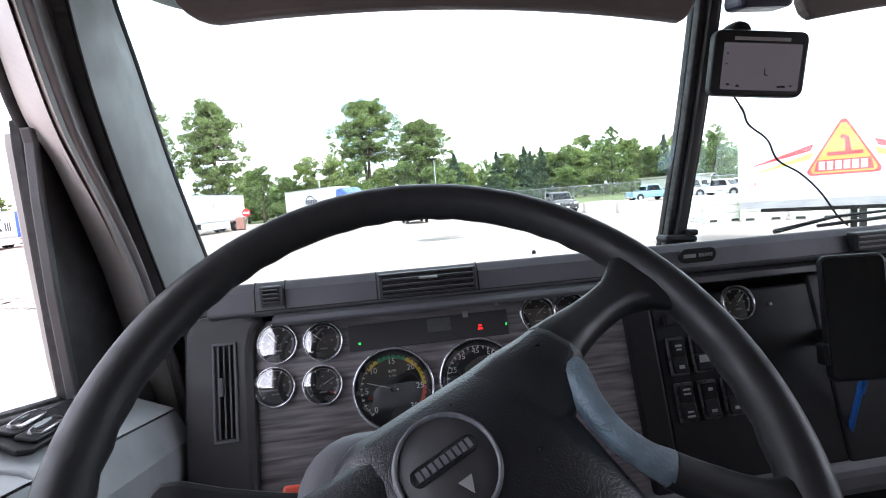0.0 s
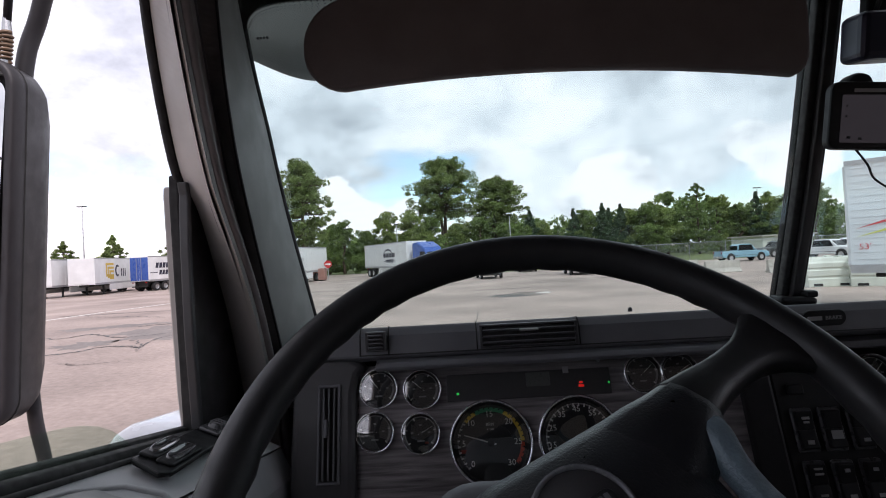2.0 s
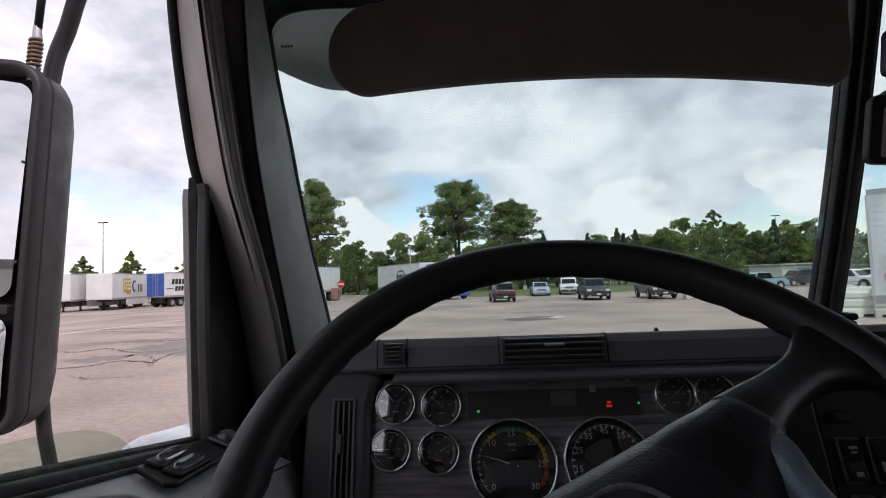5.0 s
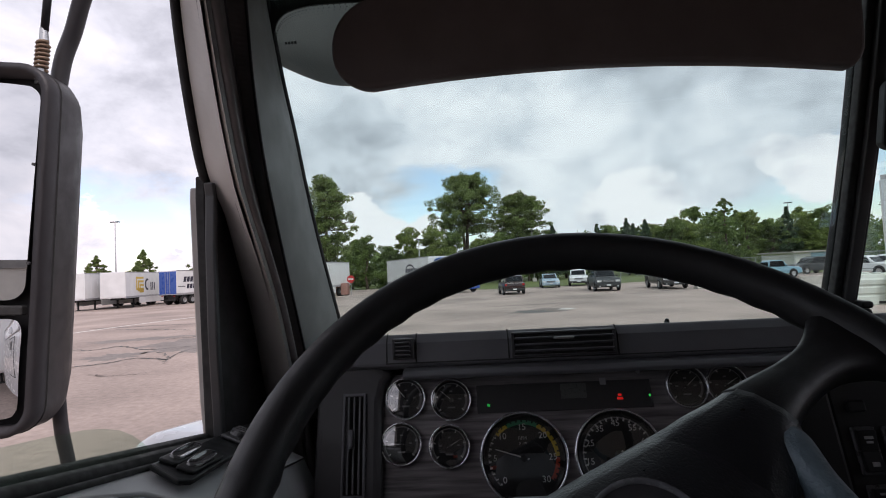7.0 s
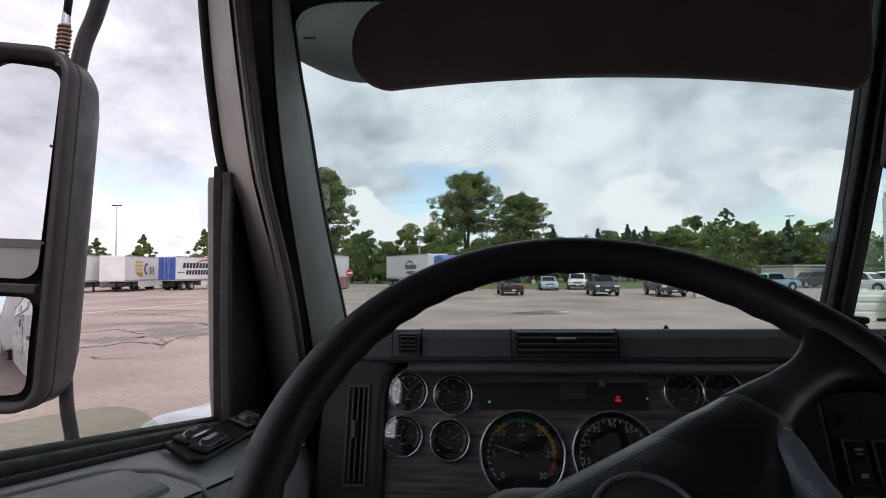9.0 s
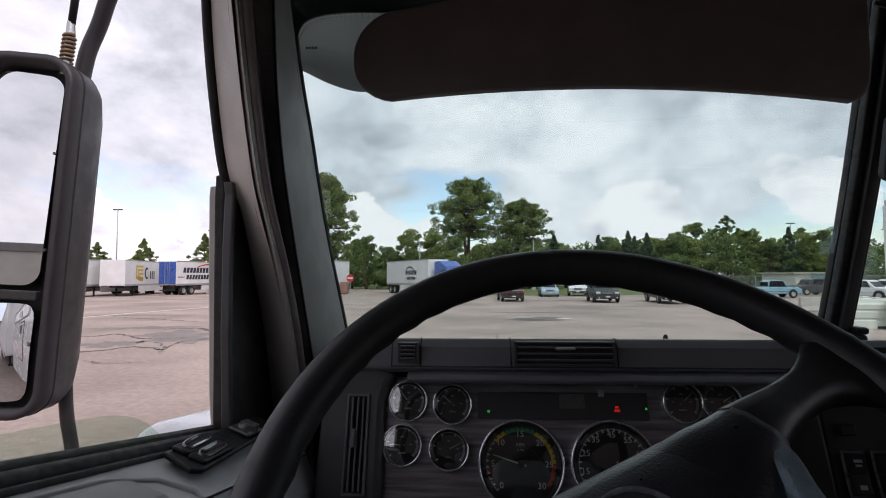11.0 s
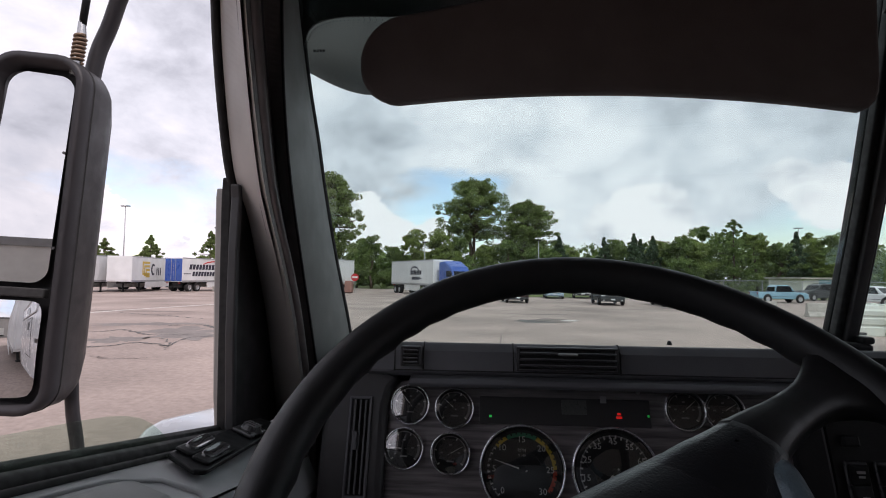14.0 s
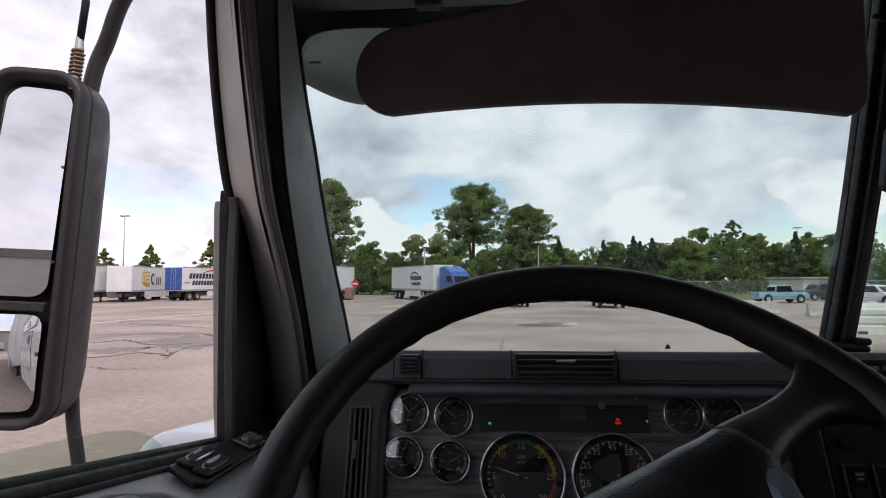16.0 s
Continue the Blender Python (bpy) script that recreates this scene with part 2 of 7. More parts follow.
M_MIRROR = mat("mirror_glass", (0.78, 0.785, 0.79), 0.01, metal=1.0, var=0.01, scale=2)
M_MIRB = mat("mirror_shell", (0.024, 0.0205, 0.023), 0.5, bump=0.4, bscale=900, var=0.12, scale=14, stain=0.1, sscale=6)
M_STEEL = mat("antenna_steel", (0.5, 0.5, 0.5), 0.3, metal=1.0, var=0.1, scale=60)
M_COPPER = mat("antenna_spring", (0.22, 0.15, 0.10), 0.5, metal=0.5, var=0.25, scale=120)
M_WPAINT = mat("white_truck_paint", (0.72, 0.73, 0.75), 0.25, coat=0.5, var=0.04, scale=4, stain=0.08, sscale=2)
M_PEN = mat("blue_plastic", (0.03, 0.16, 0.55), 0.35, var=0.08, scale=60)
M_DCAM = mat("camera_shell", (0.020, 0.021, 0.042), 0.35, var=0.1, scale=30)
M_SCREEN = mat("device_screen", (0.040, 0.037, 0.040), 0.2, var=0.06, scale=20, emit=0.45, spec=0.2)
M_PANE = glass_mat("windshield_glass", (0.865, 0.945, 0.93), 0.075)
M_PANE_G = glass_mat("side_glass", (0.88, 0.95, 0.90), 0.07)
M_LENS = glass_mat("gauge_lens", (0.96, 0.96, 0.96), 0.26)


# ---- mesh helpers ----
def part(name, bm, material, parent=None, label="", smooth=False):
    me = bpy.data.meshes.new(name)
    if smooth:
        for f in bm.faces:
            f.smooth = True
    bm.to_mesh(me)
    bm.free()
    me.materials.append(material)
    ob = new(name, me)
    hang(ob, parent)
    if label:
        ob["label"] = label
    return ob


def hang(ob, parent):
    """Makes ob a part of parent, its mesh staying where it is in the world."""
    if parent is not None:
        ob.parent = parent
        if parent.parent is None:
            ob.matrix_parent_inverse = parent.matrix_basis.inverted()


def empty(name, m, label, category, group="", kind=""):
    ob = new(name)
    ob.empty_display_size = 0.1
    ob.matrix_basis = m
    return tagged(ob, label, category, group, kind)


def box(bm, size, m=Matrix(), bevel=0.0, segs=2):
    """Adds a box of that size about m's origin, bevelled."""
    b2 = bmesh.new()
    bmesh.ops.create_cube(b2, size=1.0, matrix=Matrix.Diagonal((*size, 1)))
    if bevel:
        bmesh.ops.bevel(b2, geom=b2.edges[:], offset=bevel, segments=segs, affect="EDGES", profile=0.5)
    b2.transform(m)
    merge(bm, b2)


def merge(bm, b2):
    vs = [bm.verts.new(v.co) for v in b2.verts]
    b2.verts.index_update()
    for f in b2.faces:
        nf = bm.faces.new([vs[v.index] for v in f.verts])
        nf.smooth = f.smooth
    b2.free()


def bx(x0, x1, y0, y1, z0, z1, bevel=0.0, segs=2):
    bm = bmesh.new()
    box(bm, (x1 - x0, y1 - y0, z1 - z0), Matrix.Translation(((x0 + x1) / 2, (y0 + y1) / 2, (z0 + z1) / 2)), bevel, segs)
    return bm


def cyl(bm, r0, r1, depth, m=Matrix(), segs=24, bevel=0.0):
    b2 = bmesh.new()
    bmesh.ops.create_cone(b2, cap_ends=True, segments=segs, radius1=r0, radius2=r1, depth=depth)
    if bevel:
        es = [e for e in b2.edges if len(e.link_faces) == 2 and any(len(f.verts) > 4 for f in e.link_faces)]
        bmesh.ops.bevel(b2, geom=es, offset=bevel, segments=2, affect="EDGES", profile=0.5)
    b2.transform(m)
    merge(bm, b2)


def lathe(bm, profile, m=Matrix(), segs=32, closed=False):
    """Turns (radius, height) pairs about z."""
    rings = []
    for r, h in profile:
        if r < 1e-6:
            rings.append([bm.verts.new(m @ Vector((0, 0, h)))])
        else:
            rings.append([bm.verts.new(m @ Vector((r * math.cos(a), r * math.sin(a), h))) for a in (2 * math.pi * i / segs for i in range(segs))])
    pairs = list(zip(rings, rings[1:])) + ([(rings[-1], rings[0])] if closed else [])
    for a, b in pairs:
        for i in range(segs):
            j = (i + 1) % segs
            q = [a[i % len(a)], a[j % len(a)], b[j % len(b)], b[i % len(b)]]
            q = list(dict.fromkeys(q))
            if len(q) > 2:
                f = bm.faces.new(q)
                f.smooth = True


def tube(bm, pts, radius, segs=10, cap=True, squash=1.0):
    """A round bar along a path; radius is one number or one a point."""
    pts = [Vector(p) for p in pts]
    rad = radius if isinstance(radius, (list, tuple)) else [radius] * len(pts)
    rings, up = [], None
    for i, p in enumerate(pts):
        d = (pts[min(i + 1, len(pts) - 1)] - pts[max(i - 1, 0)]).normalized()
        if up is None:
            up = d.orthogonal().normalized()
        up = (up - d * up.dot(d)).normalized()
        side = d.cross(up)
        rings.append([bm.verts.new(p + rad[i] * (math.cos(a) * up + squash * math.sin(a) * side)) for a in (2 * math.pi * k / segs for k in range(segs))])
    for a, b in zip(rings, rings[1:]):
        for k in range(segs):
            f = bm.faces.new((a[k], a[(k + 1) % segs], b[(k + 1) % segs], b[k]))
            f.smooth = True
    if cap:
        bm.faces.new(rings[0][::-1])
        bm.faces.new(rings[-1])


def prism(bm, outline, depth, m=Matrix(), bevel=0.0, segs=2):
    """An outline in x, y, pulled up by depth along z, then set at m."""
    b2 = bmesh.new()
    vs = [b2.verts.new((x, y, 0)) for x, y in outline]
    f = b2.faces.new(vs)
    r = bmesh.ops.extrude_face_region(b2, geom=[f])
    bmesh.ops.translate(b2, verts=[v for v in r["geom"] if isinstance(v, bmesh.types.BMVert)], vec=(0, 0, depth))
    bmesh.ops.recalc_face_normals(b2, faces=b2.faces[:])
    if bevel:
        bmesh.ops.bevel(b2, geom=[e for e in b2.edges if e.calc_face_angle(0) > 0.6], offset=bevel, segments=segs, affect="EDGES", profile=0.5)
    b2.transform(m)
    merge(bm, b2)


def rounded(w, h, r, n=6):
    """The outline of a rounded rectangle about the origin."""
    out = []
    for cx, cy, a0 in ((w / 2 - r, h / 2 - r, 0), (-w / 2 + r, h / 2 - r, 90), (-w / 2 + r, -h / 2 + r, 180), (w / 2 - r, -h / 2 + r, 270)):
        out += [(cx + r * math.cos(radians(a0 + 90 * k / n)), cy + r * math.sin(radians(a0 + 90 * k / n))) for k in range(n + 1)]
    return out


def ribbon(bm, rail_a, rail_b, off, smooth=False):
    """A slab between two rails of equal count, given thickness by the vector off."""
    off = Vector(off)
    A, B = [Vector(p) for p in rail_a], [Vector(p) for p in rail_b]
    rows = [[bm.verts.new(p) for p in (a, b, b + off, a + off)] for a, b in zip(A, B)]
    for p, q in zip(rows, rows[1:]):
        for k in range(4):
            f = bm.faces.new((p[k], p[(k + 1) % 4], q[(k + 1) % 4], q[k]))
            f.smooth = smooth
    bm.faces.new(rows[0][::-1])
    bm.faces.new(rows[-1])
    bmesh.ops.recalc_face_normals(bm, faces=bm.faces[:])


def spline(pts, n=8):
    """Catmull-Rom through the points."""
    P = [Vector(p) for p in pts]
    P = [2 * P[0] - P[1]] + P + [2 * P[-1] - P[-2]]
    out = []
    for i in range(1, len(P) - 2):
        for k in range(n):
            t = k / n
            a, b, c, d = P[i - 1:i + 3]
            out.append(0.5 * (2 * b + (c - a) * t + (2 * a - 5 * b + 4 * c - d) * t * t + (3 * b - a - 3 * c + d) * t ** 3))
    return out + [P[-2]]


def text_mesh(body, size, m, material, name, parent, extrude=0.0004, align="CENTER"):
    """Lettering in the built-in font, as a mesh."""
    cu = bpy.data.curves.new(name, "FONT")
    cu.body, cu.size, cu.align_x, cu.align_y, cu.extrude, cu.resolution_u = body, size, align, "CENTER", extrude, 2
    tmp = bpy.data.objects.new(name, cu)
    me = bpy.data.meshes.new_from_object(tmp)
    bpy.data.objects.remove(tmp)
    me.transform(m)
    me.materials.clear()
    me.materials.append(material)
    ob = new(name, me)
    hang(ob, parent)
    return ob


# ---- cab: shell ----
def cab_shell():
    """Floor, rear and right walls, roof and lower bulkhead that close the cab."""
    tagged(part("floor", bx(-1.0, 1.0, -0.95, 0.95, 1.02, 1.06), M_FLOOR), "black rubber mat floor of the cab", "floor", kind="structure")
    # walls behind the seats are unseen; their paleness brightens the dash
    tagged(part("wall_rear", bx(-1.06, 1.06, -1.0, -0.95, 1.06, 2.75), M_REAR_BOUNCE), "unseen rear wall of the cab, pale grey to bounce light forward", "wall", kind="structure")
    tagged(part("wall_front", bx(-1.04, 1.04, 0.98, 1.02, 1.06, 1.98), M_DASHD), "dark bulkhead under the dashboard", "wall", kind="structure")
    tagged(part("wall_right", bx(1.02, 1.07, -0.95, 1.06, 1.06, 1.98), M_DOOR), "grey lower wall and door of the passenger side", "wall", kind="structure")
    tagged(part("wall_right_rear", bx(1.02, 1.07, -0.95, -0.12, 1.98, 2.62), M_REAR_BOUNCE), "unseen wall behind the passenger window, pale grey to bounce light", "wall", kind="structure")
    tagged(part("wall_left_rear", bx(-1.08, -1.03, -0.95, -0.48, 1.90, 2.62), M_REAR_BOUNCE), "unseen wall behind the driver's window, pale grey to bounce light", "wall", kind="structure")
    # roof with a header that comes down to the top of the glass
    bm = bmesh.new()
    prof = [(-0.97, 2.72), (-0.5, 2.78), (0.30, 2.72), (0.58, 2.68), (0.74, 2.652), (0.86, 2.648), (0.88, 2.70), (0.3, 2.84), (-0.97, 2.84)]
    prism(bm, prof, 2.12, Matrix(((0, 0, 1, -1.06), (1, 0, 0, 0), (0, 1, 0, 0), (0, 0, 0, 1))))
    tagged(part("ceiling", bm, M_CEIL), "grey cloth headliner of the cab", "ceiling", kind="structure")
    tagged(part("trim_side_header", bx(-1.08, -0.99, -0.95, 0.62, 2.545, 2.76, 0.012), M_LINER), "dark header above the driver's door", "trim", kind="structure")
    tagged(part("trim_side_header_right", bx(0.99, 1.08, -0.95, 0.62, 2.545, 2.76, 0.012), M_LINER), "dark header above the passenger door", "trim", kind="structure")


# the windshield halves: foot and head of each, from the pillar to the centre post
PIL_B, PIL_T = Vector((-0.975, 1.055, 2.01)), Vector((-0.985, 0.831, 2.66))
MID_B, MID_T = Vector((0.056, 1.075, 2.03)), Vector((0.043, 0.872, 2.66))


def windshields():
    for k, s in ((1, 1), (2, -1)):
        bm = bmesh.new()
        flip = Matrix.Diagonal((s, 1, 1, 1))
        mb, mt = (MID_B, MID_T) if s == 1 else (Vector((-MID_B.x, MID_B.y, MID_B.z)), Vector((-MID_T.x, MID_T.y, MID_T.z)))
        rows = []
        n = 8
        for i in range(n + 1):
            u = i / n
            bow = Vector((0, 0.05 * math.sin(math.pi * u), 0))
            rows.append((PIL_B.lerp(mb, u) + bow + Vector((0, 0.022, -0.065)), PIL_T.lerp(mt, u) + bow))
        ribbon(bm, [flip @ a for a, b in rows], [flip @ b for a, b in rows], (0, 0.006, 0), smooth=True)
        ob = part("window_%d" % k, bm, M_PANE)
        ob.visible_shadow = False
        if s == 1:
            fb = bmesh.new()
            lo = spline([(-0.974, 0.860, 2.545), (-0.964, 0.858, 2.590), (-0.938, 0.866, 2.614), (-0.88, 0.878, 2.626), (-0.76, 0.893, 2.630), (-0.5, 0.905, 2.630), (-0.03, 0.90, 2.628)], 6)
            ribbon(fb, lo, [Vector((p.x * 1.02 - 0.012, p.y - 0.02, 2.67)) for p in lo], (0, 0.003, 0))
            part("frit_band", fb, M_SEAL, ob)
            fd = bmesh.new()
            for k in range(4):
                for i, p in enumerate(spline([tuple(q) for q in lo[::6]], 9)):
                    r = 0.0016 - 0.0003 * k
                    out = Vector((0.35, 0, -1)) if p.x < -0.93 else Vector((0, 0, -1))
                    c = p + out.normalized() * (0.004 + 0.005 * k) + Vector((0.002 * (k % 2), -0.003, 0))
                    fd.faces.new([fd.verts.new(c + Vector((r * math.cos(a), 0, r * math.sin(a)))) for a in (0.4, 1.45, 2.5, 3.54, 4.6, 5.6)])
            part("frit_dots", fd, M_SEAL, ob)["kind"] = "stuff"
        tagged(ob, "clear windshield half with a faint cabin reflection" if s == 1 else "clear passenger half of the windshield", "windshield", kind="structure")


def centre_post():
    root = empty("trim_centre_post", Matrix.Translation(MID_B), "black rubber-sealed post between the windshield halves", "post", kind="structure")
    for dx, w, dy, m, nm in ((0.002, 0.020, -0.024, M_SOOT, "post_cover"), (-0.016, 0.014, -0.014, M_SEAL, "rubber_seal"), (0.017, 0.012, -0.014, M_SEAL, "rubber_seal"), (0.0, 0.046, 0.006, M_BLACK, "post_core")):
        bm = bmesh.new()
        foot, head = MID_B + Vector((dx, dy, -0.02)), MID_T + Vector((dx, dy, 0.03))
        side = Vector((w / 2, 0, 0))
        # the post bows a little towards the passenger
        line = [foot.lerp(head, u / 6) + Vector((0.008 * math.sin(math.pi * u / 6), 0, 0)) for u in range(7)]
        ribbon(bm, [q - side for q in line], [q + side for q in line], (0, 0.02, 0), smooth=True)
        bmesh.ops.bevel(bm, geom=[e for e in bm.edges if e.calc_face_angle(0) > 0.8], offset=0.003, segments=2, affect="EDGES", profile=0.5)
        part(nm, bm, m, root)
    bm = bmesh.new()
    box(bm, (0.075, 0.045, 0.016), Matrix.Translation(MID_B + Vector((-0.008, -0.035, 0.008))) @ pose(0, 0, 0, 0, 4, 0), 0.007)
    box(bm, (0.024, 0.034, 0.014), Matrix.Translation(MID_B + Vector((0.02, -0.04, 0.020))), 0.005)
    part("post_foot", bm, M_BLACK, root)


def a_pillar(s, name, label):
    """The slanting front pillar: trim skin, dark inner edge and seal."""
    root = empty(name, Matrix.Translation((s * -0.95, 0.95, 1.9)), label, "pillar trim", kind="structure")
    fl = Matrix.Diagonal((s, 1, 1, 1))
    # inner edge beside the glass, fold line, outer edge beside the door seal: foot to head
    edge = [(-0.913, 1.087, 1.90), (-0.925, 1.045, 2.04), (-0.946, 0.986, 2.212), (-0.956, 0.949, 2.318), (-0.963, 0.915, 2.418), (-0.971, 0.882, 2.512), (-0.977, 0.83, 2.66)]
    seam = [(-0.945, 0.945, 1.90), (-0.945, 0.880, 2.04), (-0.945, 0.792, 2.212), (-0.945, 0.743, 2.318), (-0.945, 0.714, 2.418), (-0.945, 0.700, 2.512), (-0.945, 0.685, 2.66)]
    outer = [(-0.970, 0.945, 1.90), (-0.970, 0.880, 2.04), (-0.970, 0.800, 2.212), (-0.970, 0.756, 2.318), (-0.970, 0.719, 2.418), (-0.970, 0.690, 2.512), (-0.970, 0.660, 2.66)]
    bm = bmesh.new()
    E, Fd, O = spline(edge, 14), spline(seam, 14), spline(outer, 14)
    back = Vector((-0.003, 0.002, 0))
    ribbon(bm, [fl @ (p + back) for p in E], [fl @ (p + back) for p in Fd], (s * -0.03, 0.01, 0), smooth=False)
    cols = [[bm.verts.new(fl @ (p.lerp(q, u) + Vector((0.006 * math.sin(math.pi * u), -0.003 * math.sin(math.pi * u), 0)))) for u in (0, 0.04, 0.25, 0.5, 0.75, 0.96, 1)] for p, q in zip(E, Fd)]
    for a, b in zip(cols, cols[1:]):
        for k in range(6):
            bm.faces.new((a[k], a[k + 1], b[k + 1], b[k]) if s > 0 else (b[k], b[k + 1], a[k + 1], a[k])).smooth = True
    part("pillar_skin", bm, M_TRIM, root, "grey-green grained plastic pillar skin")
    bm = bmesh.new()
    ribbon(bm, [fl @ (p + Vector((-0.002, 0.0, 0))) for p in Fd], [fl @ p for p in O], (s * -0.012, 0.03, 0))
    part("pillar_return", bm, M_STRIPG, root, "dark outer strip of the pillar trim")
    bm = bmesh.new()
    tube(bm, [fl @ (p + Vector((-0.001, -0.001, 0))) for p in Fd], 0.0022, 8)
    part("trim_seam", bm, M_SEAL, root)
    bm = bmesh.new()
    tube(bm, [fl @ (p + Vector((-0.003, -0.004, 0))) for p in O], 0.0065, 10)
    part("trim_bead", bm, M_DASHD, root)
    bm = bmesh.new()
    tube(bm, [fl @ (p + Vector((-0.004, 0.008, 0))) for p in E], 0.008, 8)
    part("glass_seal", bm, M_SEAL, root)


# ---- cab: dashboard ----
PT = radians(16.7)
PANEL = Matrix.Translation((0, 0.80, 1.96)) @ Matrix.Rotation(radians(90) - PT, 4, "X")
# PANEL maps (x, up along the panel, out towards the driver) into the cab


def dashboard():
    root = empty("dashboard", Matrix.Translation((0, 0.9, 1.6)), "dark grey truck dashboard with a dark woodgrain instrument panel", "dashboard")
    # padded top, rolled front edge
    bm = bmesh.new()
    prof = [(1.07, 2.018), (0.90, 2.044), (0.83, 2.055), (0.803, 2.060), (0.792, 2.048), (0.786, 2.016), (0.80, 2.008), (1.07, 1.99)]
    to_x = Matrix(((0, 0, 1, 0), (1, 0, 0, 0), (0, 1, 0, 0), (0, 0, 0, 1)))
    prism(bm, prof, 1.72, Matrix.Translation((-0.86, 0, 0)) @ to_x, 0.004)
    part("dash_top", bm, M_DASH, root, "grained dark grey padded dash top")
    # lip under the top
    bm = bmesh.new()
    prism(bm, [(0.80, 2.012), (0.772, 2.010), (0.766, 2.004), (0.770, 1.998), (0.81, 1.992)], 0.60, Matrix.Translation((-0.765, 0, 0)) @ to_x, 0.002)
    part("dash_lip", bm, M_DASH, root)
    bm = bmesh.new()
    prism(bm, [(0.81, 2.006), (0.785, 2.003), (0.782, 1.992), (0.81, 1.985)], 1.05, Matrix.Translation((-0.165, 0, 0)) @ to_x, 0.002)
    part("dash_lip", bm, M_DASHD, root)
    # instrument panel, its left cheek and the right-hand panels
    bm = bmesh.new()
    box(bm, (0.61, 0.36, 0.02), PANEL @ Matrix.Translation((-0.503, -0.14, -0.01)), 0.004)
    part("instrument_panel", bm, M_PANEL, root, "dark brushed woodgrain panel round the gauges")
    bm = bmesh.new()
    out = [(-0.015, 0.06), (-0.085, 0.052), (-0.097, 0.03), (-0.10, -0.33), (-0.0, -0.33), (0.0, 0.0), (0.006, 0.025), (0.02, 0.04)]
    prism(bm, out, 0.034, PANEL @ Matrix.Translation((-0.80, 0, -0.015)), 0.011, 3)
    part("left_cheek", bm, M_CHEEK, root)
    bm = bmesh.new()
    box(bm, (0.05, 0.36, 0.03), PANEL @ Matrix.Translation((-0.185, -0.15, -0.008)), 0.006)
    part("panel_divider", bm, M_DARKP, root)
    bm = bmesh.new()
    box(bm, (0.30, 0.30, 0.02), PANEL @ Matrix.Translation((-0.01, -0.14, -0.008)), 0.004)
    part("switch_panel", bm, M_DARKP, root, "dark panel carrying rows of rocker switches")
    bm = bmesh.new()
    box(bm, (0.75, 0.34, 0.02), PANEL @ Matrix.Translation((0.515, -0.145, -0.006)), 0.004)
    part("centre_panel", bm, M_DARKP, root)
    bm = bmesh.new()
    box(bm, (1.72, 0.10, 0.06), Matrix.Translation((0, 0.75, 1.655)), 0.02, 3)
    part("lower_shelf", bm, M_DASH, root)
    bm = bmesh.new()
    box(bm, (1.72, 0.16, 0.30), Matrix.Translation((0, 0.86, 1.50)), 0.03, 3)
    part("knee_panel", bm, M_DARKP, root)
    # left end coloured near black to stand for the shaded gap by the door
    bm = bmesh.new()
    box(bm, (0.08, 0.26, 0.30), Matrix.Translation((-0.875, 0.95, 1.865)), 0.03, 3)
    part("dash_end", bm, M_DARKP, root)
    bm = bmesh.new()
    box(bm, (0.10, 0.30, 0.40), Matrix.Translation((0.87, 0.93, 1.88)), 0.03, 3)
    part("dash_end", bm, M_DASH, root)

    # upper vents
    def vent(xc, w, zc, h, slats):
        fr = bmesh.new()
        for a, b, c, d in ((-w / 2, w / 2, h / 2 - 0.003, h / 2), (-w / 2, w / 2, -h / 2, -h / 2 + 0.003), (-w / 2, -w / 2 + 0.004, -h / 2, h / 2), (w / 2 - 0.004, w / 2, -h / 2, h / 2)):
            box(fr, (b - a, 0.010, d - c), Matrix.Translation((xc + (a + b) / 2, 0.784, zc + (c + d) / 2)), 0.001, 1)
        v = part("air_vent", fr, M_DASHD, root, "black slatted air vent")
        part("vent_well", bx(xc - w / 2 + 0.004, xc + w / 2 - 0.004, 0.7835, 0.7875, zc - h / 2 + 0.003, zc + h / 2 - 0.003), M_SEAL, v)
        for i in range(slats):
            z = zc - h / 2 + h * (i + 1) / (slats + 1)
            bm = bmesh.new()
            box(bm, (w - 0.009, 0.012, 0.0022), Matrix.Translation((xc, 0.779, z)) @ pose(0, 0, 0, -18), 0.0008, 1)
            part("slat", bm, M_DASH, v)
        return v
    v = vent(-0.530, 0.150, 2.040, 0.036, 3)
    part("vent_tab", bx(-0.545, -0.517, 0.765, 0.779, 2.048, 2.051, 0.001), M_GREY_INK, v)
    vent(-0.7645, 0.031, 2.041, 0.030, 4)
    # joints of the pad inserts round the vents
    for x in (-0.790, -0.746, -0.609, -0.450):
        bm = bmesh.new()
        tube(bm, [(x, 0.830, 2.0552), (x, 0.804, 2.0600), (x, 0.7925, 2.0485), (x, 0.7862, 2.0180)], 0.0011, 6)
        part("pad_joint", bm, M_SEAL, root)
    bm = bmesh.new()
    tube(bm, [(-0.790, 0.7862, 2.0195), (-0.60, 0.7862, 2.0195), (-0.30, 0.7862, 2.0195), (0.80, 0.7862, 2.0195)], 0.0011, 6)
    part("pad_joint", bm, M_SEAL, root)
    # tall side vent on the cheek
    fr = bmesh.new()
    for x0, x1, y0, y1 in ((-0.856, -0.852, -0.125, 0.012), (-0.826, -0.822, -0.125, 0.012), (-0.856, -0.822, 0.009, 0.013), (-0.856, -0.822, -0.128, -0.124)):
        box(fr, (x1 - x0, y1 - y0, 0.006), PANEL @ Matrix.Translation(((x0 + x1) / 2, (y0 + y1) / 2, 0.021)), 0.001, 1)
    v = part("air_vent", fr, M_DASH, root, "tall narrow vertical air vent")
